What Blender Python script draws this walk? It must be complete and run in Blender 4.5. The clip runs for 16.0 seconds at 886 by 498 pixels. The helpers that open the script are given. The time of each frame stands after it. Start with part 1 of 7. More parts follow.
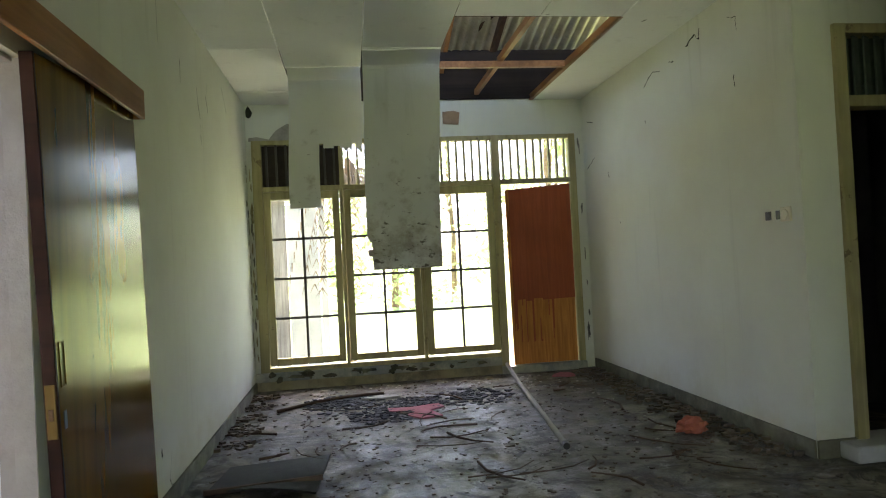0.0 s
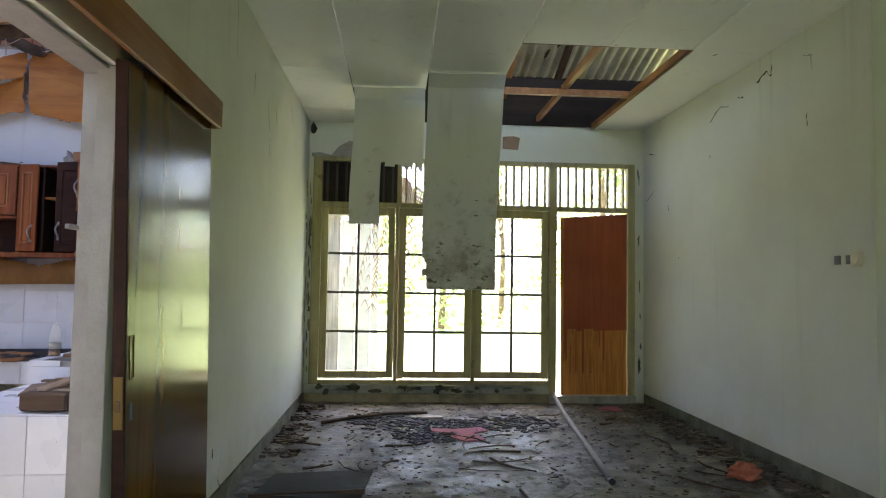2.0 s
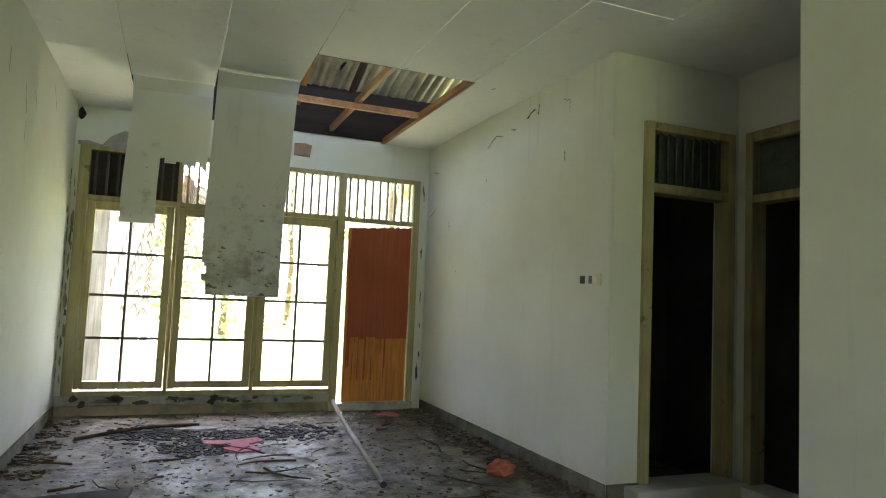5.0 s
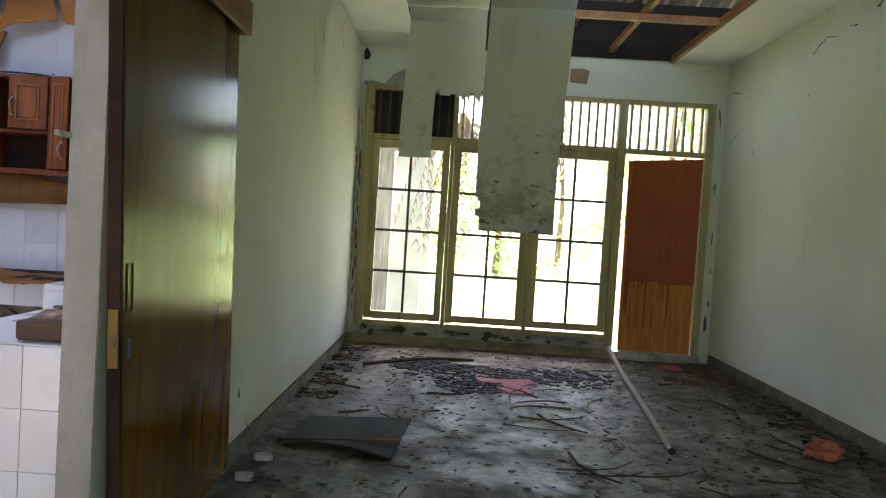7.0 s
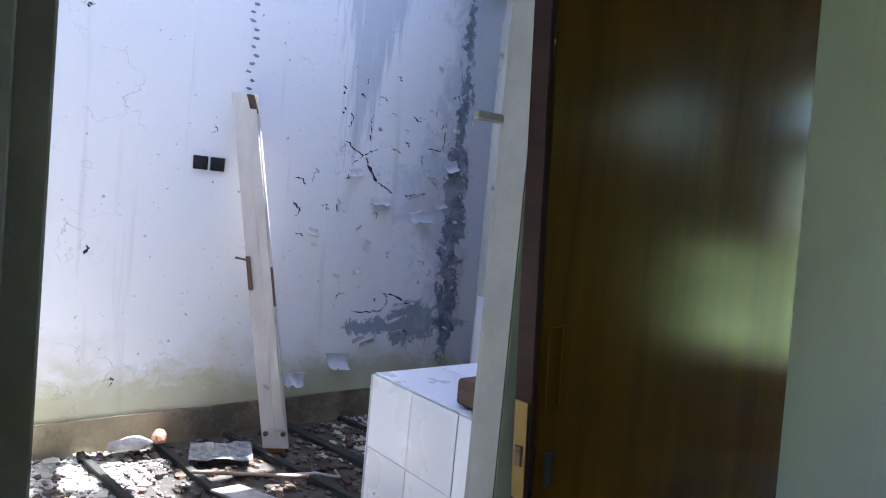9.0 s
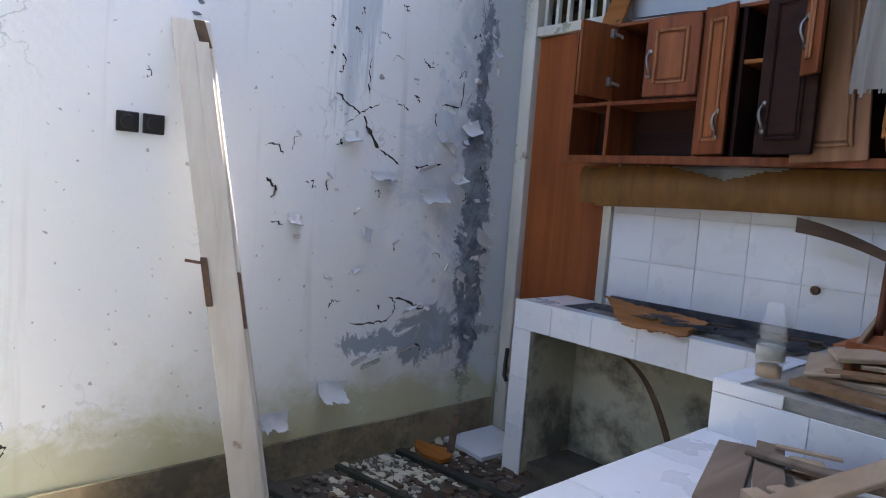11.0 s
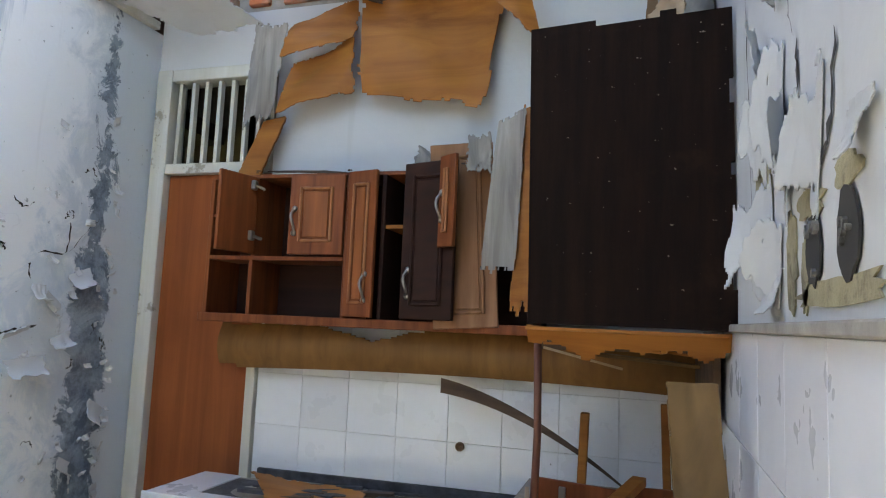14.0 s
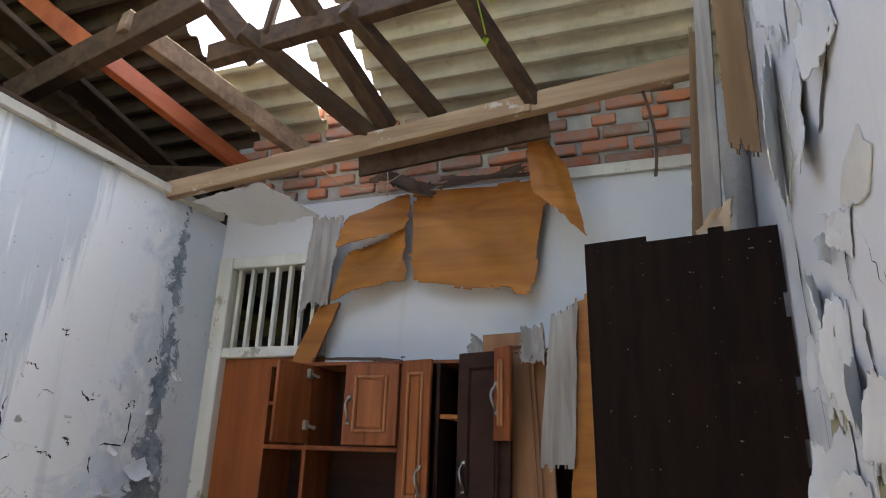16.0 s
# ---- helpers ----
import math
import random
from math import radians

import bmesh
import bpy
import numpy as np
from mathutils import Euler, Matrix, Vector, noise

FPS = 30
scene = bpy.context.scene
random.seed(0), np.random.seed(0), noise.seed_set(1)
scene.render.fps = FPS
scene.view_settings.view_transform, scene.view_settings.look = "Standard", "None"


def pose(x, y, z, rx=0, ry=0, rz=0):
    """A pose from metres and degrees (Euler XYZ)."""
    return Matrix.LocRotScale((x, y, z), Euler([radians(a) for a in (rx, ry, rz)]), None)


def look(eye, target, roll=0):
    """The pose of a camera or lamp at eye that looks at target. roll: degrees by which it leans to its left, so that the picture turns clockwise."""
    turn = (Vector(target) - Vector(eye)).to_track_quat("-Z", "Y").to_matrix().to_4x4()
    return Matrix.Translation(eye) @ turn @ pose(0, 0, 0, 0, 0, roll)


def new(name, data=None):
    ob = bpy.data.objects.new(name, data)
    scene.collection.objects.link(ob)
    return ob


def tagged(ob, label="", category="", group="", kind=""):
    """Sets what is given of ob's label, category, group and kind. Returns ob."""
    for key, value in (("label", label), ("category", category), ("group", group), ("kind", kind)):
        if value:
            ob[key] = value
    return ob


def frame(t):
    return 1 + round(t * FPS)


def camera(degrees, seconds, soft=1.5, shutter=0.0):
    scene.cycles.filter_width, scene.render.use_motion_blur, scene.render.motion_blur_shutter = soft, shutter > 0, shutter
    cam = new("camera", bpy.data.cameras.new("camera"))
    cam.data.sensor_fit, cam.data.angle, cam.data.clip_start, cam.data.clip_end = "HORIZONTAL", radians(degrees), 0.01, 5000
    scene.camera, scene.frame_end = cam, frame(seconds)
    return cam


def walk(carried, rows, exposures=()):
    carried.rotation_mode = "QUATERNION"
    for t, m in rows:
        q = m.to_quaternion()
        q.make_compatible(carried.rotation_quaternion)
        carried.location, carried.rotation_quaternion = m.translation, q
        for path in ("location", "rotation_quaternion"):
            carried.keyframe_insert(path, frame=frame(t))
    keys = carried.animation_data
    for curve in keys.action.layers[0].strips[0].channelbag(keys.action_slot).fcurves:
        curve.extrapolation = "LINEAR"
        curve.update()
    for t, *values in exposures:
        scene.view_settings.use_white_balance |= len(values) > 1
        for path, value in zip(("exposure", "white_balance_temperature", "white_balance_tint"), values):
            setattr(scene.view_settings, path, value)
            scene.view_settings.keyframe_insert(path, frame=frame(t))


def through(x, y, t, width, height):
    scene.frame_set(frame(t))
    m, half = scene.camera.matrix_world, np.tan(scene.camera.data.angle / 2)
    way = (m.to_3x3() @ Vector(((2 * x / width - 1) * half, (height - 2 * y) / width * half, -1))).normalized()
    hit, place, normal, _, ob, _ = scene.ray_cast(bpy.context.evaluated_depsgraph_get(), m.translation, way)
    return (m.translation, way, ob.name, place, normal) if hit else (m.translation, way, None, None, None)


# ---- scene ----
# camera and its walk: seconds, eye, aim, roll
cam = camera(67.8, 16.0, soft=1.1)
PATH = [
    (0, (1.087, 0.002, 1.329), (1.364, 1.982, 1.364), -2.9),
    (0.5, (1.044, 0.013, 1.326), (1.173, 2.008, 1.381), -2.0),
    (1, (1.013, 0.001, 1.325), (1.016, 2.000, 1.408), -0.2),
    (1.5, (1.006, -0.003, 1.326), (1.008, 1.995, 1.427), 0.5),
    (2, (1.036, -0.013, 1.320), (1.168, 1.980, 1.427), 0.9),
    (2.5, (1.052, -0.022, 1.323), (1.294, 1.959, 1.448), 0.7),
    (3, (1.061, -0.049, 1.332), (1.378, 1.919, 1.496), 0.6),
    (3.5, (1.049, -0.058, 1.333), (1.457, 1.892, 1.517), 2.1),
    (4, (1.050, -0.088, 1.341), (1.623, 1.818, 1.542), 3.5),
    (4.2, (1.052, -0.123, 1.344), (1.746, 1.742, 1.550), 3.4),
    (6.3, (1.050, -0.003, 1.276), (1.782, 1.858, 1.269), 2.3),
    (6.5, (1.018, 0.077, 1.257), (1.568, 1.999, 1.218), 2.6),
    (7, (1.090, 0.408, 1.294), (1.057, 2.406, 1.224), 3.6),
    (7.5, (1.092, 0.660, 1.284), (0.555, 2.586, 1.222), 5.9),
    (8, (1.063, 0.991, 1.296), (0.169, 2.776, 1.192), 7.5),
    (8.5, (0.988, 1.245, 1.283), (-0.291, 2.780, 1.181), 5.4),
    (9, (0.874, 1.544, 1.306), (-0.683, 2.795, 1.191), 5.4),
    (9.2, (0.795, 1.624, 1.291), (-0.810, 2.811, 1.166), 5.1),
    (11.3, (-0.234, 2.015, 1.278), (-1.648, 3.415, 1.069), 3.8),
    (11.5, (-0.289, 2.034, 1.297), (-1.579, 3.545, 1.066), 3.3),
    (12, (-0.343, 2.109, 1.310), (-1.309, 3.841, 1.048), 2.4),
    (12.5, (-0.325, 2.148, 1.327), (-1.090, 3.981, 1.089), 1.3),
    (13, (-0.325, 2.145, 1.373), (-0.988, 4.029, 1.255), 1.3),
    (13.5, (-0.327, 2.147, 1.442), (-0.941, 4.050, 1.492), 2.0),
    (14, (-0.341, 2.148, 1.500), (-0.936, 4.046, 1.712), 2.4),
    (14.5, (-0.346, 2.136, 1.550), (-0.934, 4.012, 1.915), 2.8),
    (15, (-0.348, 2.081, 1.600), (-0.916, 3.922, 2.136), 3.1),
    (15.5, (-0.350, 2.052, 1.671), (-0.932, 3.859, 2.300), 2.7),
    (16, (-0.394, 2.030, 1.676), (-1.066, 3.809, 2.295), 2.0),
]
EXPOSURES = [(0, 3.05, 6500, 25), (2.5, 3.1, 6400, 25), (4, 3.45, 6400, 26), (6.5, 3.1, 6700, 25), (7.5, 2.9, 6200, 21), (8.5, 3.0, 5600, 20), (9, 2.85, 5400, 20), (11.3, 3.0, 6200, 13), (12.5, 3.4, 6600, 8), (14, 3.35, 7000, 8), (16, 3.05, 7500, 13)]
walk(cam, [(t, look(eye, aim, roll)) for t, eye, aim, roll in PATH], EXPOSURES)

# ---- world, sun, exposure ----
world = bpy.data.worlds.new("world")
scene.world = world
world.use_nodes = True
wn = world.node_tree
sky = wn.nodes.new("ShaderNodeTexSky")
sky.sky_type = 'NISHITA'
sky.sun_disc = False
sky.sun_elevation = radians(63.3)
sky.sun_rotation = radians(4.0)
sky.air_density, sky.dust_density, sky.ozone_density = 1.0, 2.0, 1.0
wn.links.new(sky.outputs[0], wn.nodes["Background"].inputs[0])
wn.nodes["Background"].inputs[1].default_value = 0.15
scene.view_settings.exposure = 3.0

SUN_FROM = Vector((0.035, 0.5, 1.0)).normalized()
sun = new("sun", bpy.data.lights.new("sun", 'SUN'))
sun.data.energy, sun.data.angle, sun.data.color = 5.0, radians(0.6), (1.0, 0.95, 0.86)
sun.matrix_world = look((0, 0, 20), Vector((0, 0, 20)) - SUN_FROM)

# fill lamp added in an assumed opening behind the walker
south_fill = new("south_fill", bpy.data.lights.new("south_fill", 'AREA'))
south_fill.data.shape, south_fill.data.size, south_fill.data.size_y = 'RECTANGLE', 3.0, 2.6
south_fill.data.energy, south_fill.data.color = 2.1, (0.97, 1.0, 0.93)
south_fill.matrix_world = look((1.9, -4.15, 1.35), (1.9, 4.0, 1.5))

# ---- materials ----
def material(name, colour, rough=0.7, metal=0.0, spec=0.5):
    m = bpy.data.materials.new(name)
    m.use_nodes = True
    b = m.node_tree.nodes["Principled BSDF"]
    b.inputs["Base Color"].default_value = (*colour, 1)
    b.inputs["Roughness"].default_value = rough
    b.inputs["Metallic"].default_value = metal
    b.inputs["Specular IOR Level"].default_value = spec
    return m


class Nodes:
    """Small wrapper to chain nodes of one material."""

    def __init__(self, m):
        self.t = m.node_tree
        self.b = self.t.nodes["Principled BSDF"]
        self.co = self.t.nodes.new("ShaderNodeTexCoord").outputs["Object"]
        self.geo = self.t.nodes.new("ShaderNodeNewGeometry")

    def link(self, a, b):
        self.t.links.new(a, b)

    def world_co(self):
        return self.geo.outputs["Position"]

    def mapping(self, scale, co=None):
        n = self.t.nodes.new("ShaderNodeMapping")
        n.inputs["Scale"].default_value = scale
        self.link(co or self.world_co(), n.inputs[0])
        return n.outputs[0]

    def noise(self, scale, detail=4, rough=0.55, co=None, distort=0.0):
        n = self.t.nodes.new("ShaderNodeTexNoise")
        n.inputs["Scale"].default_value, n.inputs["Detail"].default_value = scale, detail
        n.inputs["Roughness"].default_value, n.inputs["Distortion"].default_value = rough, distort
        self.link(co or self.world_co(), n.inputs["Vector"])
        return n.outputs[0]

    def ramp(self, fac, stops, mode='LINEAR'):
        n = self.t.nodes.new("ShaderNodeValToRGB")
        e = n.color_ramp.elements
        n.color_ramp.interpolation = mode
        while len(e) < len(stops):
            e.new(0.5)
        for k, (p, c) in zip(e, stops):
            k.position = p
            k.color = (c, c, c, 1) if isinstance(c, (int, float)) else (*c, 1)
        self.link(fac, n.inputs[0])
        return n.outputs[0]

    def mix(self, fac, a, b, kind='MIX'):
        n = self.t.nodes.new("ShaderNodeMix")
        n.data_type, n.blend_type = 'RGBA', kind
        for sock, v in ((n.inputs[0], fac), (n.inputs[6], a), (n.inputs[7], b)):
            if isinstance(v, (int, float)):
                sock.default_value = v
            elif isinstance(v, tuple):
                sock.default_value = (*v, 1)
            else:
                self.link(v, sock)
        return n.outputs[2]

    def math(self, op, a, b=0.0):
        n = self.t.nodes.new("ShaderNodeMath")
        n.operation = op
        for sock, v in ((n.inputs[0], a), (n.inputs[1], b)):
            if isinstance(v, (int, float)):
                sock.default_value = v
            else:
                self.link(v, sock)
        return n.outputs[0]

    def axis(self, k, co=None):
        n = self.t.nodes.new("ShaderNodeSeparateXYZ")
        self.link(co or self.world_co(), n.inputs[0])
        return n.outputs[k]

    def colour(self, c):
        self.link(c, self.b.inputs["Base Color"])

    def rough(self, r):
        self.link(r, self.b.inputs["Roughness"])

    def bump(self, h, strength=0.3, dist=0.01):
        n = self.t.nodes.new("ShaderNodeBump")
        n.inputs["Strength"].default_value, n.inputs["Distance"].default_value = strength, dist
        self.link(h, n.inputs["Height"])
        self.link(n.outputs[0], self.b.inputs["Normal"])


def plaster(name, base, stain, grime=0.35, low=0.5, tint=None):
    """Old painted wall plaster: cloudy paint, stains, a dirty damp band that rises from the floor, specks."""
    m = material(name, base, 0.85)
    n = Nodes(m)
    cloud = n.noise(1.1, 5, 0.6)
    fine = n.noise(38, 3)
    c = n.mix(n.ramp(cloud, [(0.35, 0.0), (0.75, grime)]), base, stain)
    damp = n.math('ADD', n.math('MULTIPLY', n.noise(2.3, 6, 0.65), 0.7), n.math('MULTIPLY', n.axis(2), -1.0 / max(low, 0.01) * 0.35))
    c = n.mix(n.ramp(damp, [(0.12, 0.0), (0.42, 0.6)]), c, tint or (0.42, 0.38, 0.2))
    c = n.mix(n.ramp(n.noise(7, 3, 0.45), [(0.775, 0.0), (0.79, 0.7)]), c, (0.1, 0.09, 0.075))
    drip = n.noise(1.0, 4, 0.6, n.mapping((9, 9, 0.5)))
    c = n.mix(n.ramp(drip, [(0.6, 0.0), (0.8, 0.28)]), c, (0.3, 0.29, 0.24))
    n.colour(c)
    n.bump(n.math('ADD', fine, n.math('MULTIPLY', cloud, 2.0)), 0.25, 0.004)
    return m


def wood(name, light, dark, rough=0.55, along=2, grain=26, wear=None):
    m = material(name, light, rough)
    m.node_tree.nodes["Principled BSDF"].inputs["Specular IOR Level"].default_value = 0.22
    n = Nodes(m)
    s = [grain, grain, grain]
    s[along] = grain * 0.055
    g = n.noise(1.0, 6, 0.6, n.mapping(tuple(s)), 0.6)
    big = n.noise(1.6, 4)
    c = n.mix(n.ramp(g, [(0.32, 1.0), (0.66, 0.0)]), light, dark)
    c = n.mix(n.ramp(big, [(0.4, 0.0), (0.75, 0.55)]), c, tuple(v * 0.6 for v in dark))
    if wear:
        c = n.mix(n.ramp(n.noise(5, 6, 0.7), [(0.62, 0.0), (0.66, 0.8)]), c, wear)
    n.colour(c)
    n.rough(n.ramp(big, [(0.3, rough - 0.12), (0.8, min(1, rough + 0.2))]))
    n.bump(g, 0.25, 0.003)
    return m


M = {}
M["living_wall"] = plaster("living_wall_paint", (0.62, 0.63, 0.55), (0.46, 0.45, 0.35), 0.45, 0.42)
# same white kitchen paint as the west wall, darkened to even out the light
M["kitchen_wall"] = plaster("kitchen_wall_paint", (0.53, 0.54, 0.545), (0.4, 0.41, 0.41), 0.35, 0.7, (0.5, 0.44, 0.26))
M["ceiling"] = plaster("ceiling_board_paint", (0.74, 0.75, 0.72), (0.6, 0.6, 0.54), 0.4, 0.01)
M["cream"] = wood("cream_paint_wood", (0.42, 0.37, 0.19), (0.29, 0.245, 0.12), 0.6, 2, 14, (0.16, 0.12, 0.07))
M["door_red"] = wood("red_brown_plywood", (0.36, 0.085, 0.03), (0.27, 0.06, 0.022), 0.42, 2, 30)
M["door_bare"] = wood("bare_plywood_core", (0.6, 0.25, 0.055), (0.36, 0.13, 0.03), 0.7, 2, 30)
M["slide"] = wood("dark_stained_door", (0.15, 0.066, 0.007), (0.09, 0.037, 0.004), 0.3, 2, 9)
M["slide"].node_tree.nodes["Principled BSDF"].inputs["Specular IOR Level"].default_value = 0.24
# green specular tint stands in for the yard's green reflection on the door
M["slide"].node_tree.nodes["Principled BSDF"].inputs["Specular Tint"].default_value = (0.72, 1.0, 0.25, 1)
M["slide"].node_tree.nodes["Principled BSDF"].inputs["Roughness"].links[0].from_node.color_ramp.elements[0].color = (0.12, 0.12, 0.12, 1)
M["slide"].node_tree.nodes["Principled BSDF"].inputs["Roughness"].links[0].from_node.color_ramp.elements[1].color = (0.24, 0.24, 0.24, 1)
for link in list(M["slide"].node_tree.nodes["Principled BSDF"].inputs["Normal"].links):
    M["slide"].node_tree.links.remove(link)
M["header_wood"] = wood("varnished_header_wood", (0.32, 0.14, 0.04), (0.2, 0.08, 0.02), 0.4, 1, 22)
M["cab"] = wood("cabinet_wood", (0.29, 0.085, 0.025), (0.13, 0.034, 0.011), 0.45, 2, 24)
# paler copy of the cabinet wood; puts the mouldings' highlight into colour
M["cab_edge"] = wood("moulding_highlight_wood", (0.4, 0.17, 0.075), (0.27, 0.1, 0.04), 0.5, 2, 24)
M["cab_panel"] = wood("cabinet_door_panel", (0.36, 0.12, 0.036), (0.2, 0.06, 0.018), 0.42, 2, 18)
# near-black copy of the cabinet wood; holds the shade of the open shelves
M["cab_dark"] = wood("dark_and_shaded_cabinet_wood", (0.04, 0.014, 0.008), (0.02, 0.008, 0.005), 0.7, 0, 18)
M["ply"] = wood("orange_plywood", (0.42, 0.165, 0.032), (0.24, 0.082, 0.015), 0.5, 0, 12)
M["ply_grey"] = wood("weathered_plywood", (0.38, 0.35, 0.31), (0.2, 0.18, 0.16), 0.85, 2, 26)
M["beam"] = wood("roof_timber", (0.3, 0.2, 0.12), (0.14, 0.085, 0.05), 0.75, 0, 20)
M["beam_dark"] = wood("dark_roof_timber", (0.1, 0.058, 0.034), (0.045, 0.026, 0.016), 0.8, 1, 20)
M["beam_red"] = wood("red_roof_timber", (0.48, 0.13, 0.05), (0.34, 0.08, 0.035), 0.6, 1, 16)
M["black_board"] = wood("blackened_board", (0.022, 0.014, 0.009), (0.012, 0.008, 0.006), 0.75, 2, 20)
M["black_board"].node_tree.nodes["Principled BSDF"].inputs["Specular IOR Level"].default_value = 0.2
M["sticker"] = wood("faded_sticker", (0.16, 0.075, 0.012), (0.1, 0.045, 0.008), 0.4, 2, 22)
M["plank_white"] = wood("worn_white_paint_wood", (0.7, 0.66, 0.6), (0.6, 0.54, 0.47), 0.6, 2, 16, (0.3, 0.22, 0.15))


def tile_material():
    m = material("white_glazed_tile", (0.78, 0.8, 0.84), 0.18)
    n = Nodes(m)
    info = n.t.nodes.new("ShaderNodeObjectInfo")
    tone = n.ramp(info.outputs["Random"], [(0.0, (0.62, 0.64, 0.68)), (1.0, (0.72, 0.74, 0.78))])
    dirt = n.ramp(n.noise(2.5, 8, 0.75), [(0.5, 0.0), (0.9, 0.25)])
    c = n.mix(dirt, tone, (0.42, 0.4, 0.34))
    c = n.mix(n.ramp(n.noise(24, 4, 0.55), [(0.735, 0.0), (0.75, 0.8)]), c, (0.12, 0.11, 0.1))
    n.colour(c)
    n.rough(n.ramp(n.noise(6, 4), [(0.3, 0.2), (0.8, 0.55)]))
    return m


M["tile"] = tile_material()
M["tile_top"] = tile_material()


def concrete(name, a, b, moss=None, scale=3.0):
    m = material(name, a, 0.9)
    n = Nodes(m)
    c = n.mix(n.ramp(n.noise(scale, 7, 0.65), [(0.35, 0.0), (0.68, 1.0)]), a, b)
    if moss:
        c = n.mix(n.ramp(n.noise(scale * 0.6, 6, 0.7), [(0.5, 0.0), (0.62, 0.8)]), c, moss)
    n.colour(c)
    n.bump(n.noise(scale * 9, 5, 0.65), 0.5, 0.008)
    return m


M["concrete"] = concrete("damp_concrete", (0.4, 0.38, 0.3), (0.2, 0.21, 0.2), (0.13, 0.15, 0.15))
M["niche"] = concrete("mouldy_plaster", (0.52, 0.5, 0.38), (0.36, 0.36, 0.27), (0.045, 0.05, 0.05), 2.6)
M["mortar"] = concrete("old_mortar", (0.36, 0.34, 0.3), (0.24, 0.22, 0.2), None, 12)
M["soil"] = concrete("damp_soil", (0.05, 0.042, 0.03), (0.1, 0.085, 0.06), (0.03, 0.03, 0.022), 5)
# near-black wall colour that stands in for the lack of light in the back rooms
M["dark"] = concrete("unlit_room_shade", (0.1, 0.1, 0.1), (0.06, 0.06, 0.06), None, 2)


def floor_material():
    """Dirty floor tiles under mud, ash and plaster dust."""
    m = material("muddy_tile_floor", (0.3, 0.28, 0.24), 0.6)
    n = Nodes(m)
    a = n.noise(2.2, 8, 0.7, None, 0.8)
    c = n.mix(n.ramp(a, [(0.38, 0.0), (0.6, 1.0)]), (0.19, 0.17, 0.12), (0.04, 0.034, 0.022))
    c = n.mix(n.ramp(n.noise(5, 9, 0.78), [(0.56, 0.0), (0.72, 0.75)]), c, (0.5, 0.49, 0.47))
    c = n.mix(n.ramp(n.noise(4, 7, 0.7, None, 1.2), [(0.56, 0.0), (0.64, 0.9)]), c, (0.035, 0.03, 0.025))
    c = n.mix(n.ramp(n.noise(0.8, 3), [(0.5, 0.0), (0.7, 0.4)]), c, (0.12, 0.13, 0.06))
    # pale mottling that fades with distance from (2.1, 4.8)
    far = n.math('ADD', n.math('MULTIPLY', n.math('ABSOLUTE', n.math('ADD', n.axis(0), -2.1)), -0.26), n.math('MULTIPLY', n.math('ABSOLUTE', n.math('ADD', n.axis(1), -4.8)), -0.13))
    pale_centre = n.ramp(n.math('ADD', n.noise(3.4, 9, 0.75, None, 0.9), far), [(0.22, 0.0), (0.38, 0.6)])
    c = n.mix(pale_centre, c, n.ramp(n.noise(11, 8, 0.75), [(0.4, (0.14, 0.13, 0.11)), (0.6, (0.42, 0.41, 0.38))]))
    c = n.mix(n.ramp(n.noise(2.6, 8, 0.75, None, 1.6), [(0.52, 0.0), (0.57, 0.9)]), c, (0.03, 0.026, 0.018))
    n.colour(c)
    n.rough(n.ramp(n.noise(3, 6, 0.7), [(0.35, 0.28), (0.6, 0.85)]))
    n.bump(n.noise(16, 8, 0.75), 0.7, 0.012)
    return m


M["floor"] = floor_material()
M["ash"] = concrete("wet_black_ash", (0.03, 0.03, 0.035), (0.09, 0.09, 0.1), None, 14)
M["dust"] = concrete("plaster_crumbs", (0.55, 0.53, 0.49), (0.3, 0.28, 0.24), None, 20)
M["pink"] = concrete("faded_pink_cloth", (0.5, 0.16, 0.2), (0.36, 0.12, 0.15), None, 15)
M["bag"] = concrete("salmon_plastic_bag", (0.5, 0.15, 0.09), (0.36, 0.1, 0.06), None, 9)
M["white_plastic"] = material("white_plastic", (0.62, 0.62, 0.6), 0.35)
M["ivory_plastic"] = material("ivory_plastic", (0.55, 0.5, 0.36), 0.4)
M["black"] = material("black_plastic", (0.015, 0.015, 0.015), 0.45)
M["rust"] = concrete("rusty_steel", (0.16, 0.09, 0.05), (0.08, 0.05, 0.035), None, 25)
M["steel"] = material("dull_nickel", (0.32, 0.3, 0.27), 0.35, 1.0)
M["brass"] = material("tarnished_brass", (0.17, 0.12, 0.045), 0.6, 1.0)
M["pvc"] = concrete("grey_pvc_pipe", (0.42, 0.41, 0.38), (0.3, 0.28, 0.25), None, 6)
M["flake"] = plaster("peeling_paint_flake", (0.62, 0.63, 0.64), (0.44, 0.45, 0.44), 0.4, 0.01)
# flakes of the east wall: the same paint darkened for its dimmer side
M["flake_grey"] = plaster("grey_peeling_paint", (0.47, 0.48, 0.48), (0.34, 0.34, 0.32), 0.5, 0.01)
M["paper"] = concrete("grimy_paper", (0.42, 0.41, 0.36), (0.22, 0.22, 0.2), None, 12)
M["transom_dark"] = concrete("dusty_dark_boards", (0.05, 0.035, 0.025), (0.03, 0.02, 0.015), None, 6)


def glass_material():
    m = bpy.data.materials.new("dusty_window_glass")
    m.use_nodes = True
    t = m.node_tree
    b = t.nodes["Principled BSDF"]
    b.inputs["Base Color"].default_value = (0.95, 0.97, 0.96, 1)
    b.inputs["Roughness"].default_value = 0.05
    b.inputs["Transmission Weight"].default_value = 1.0
    b.inputs["IOR"].default_value = 1.05
    return m


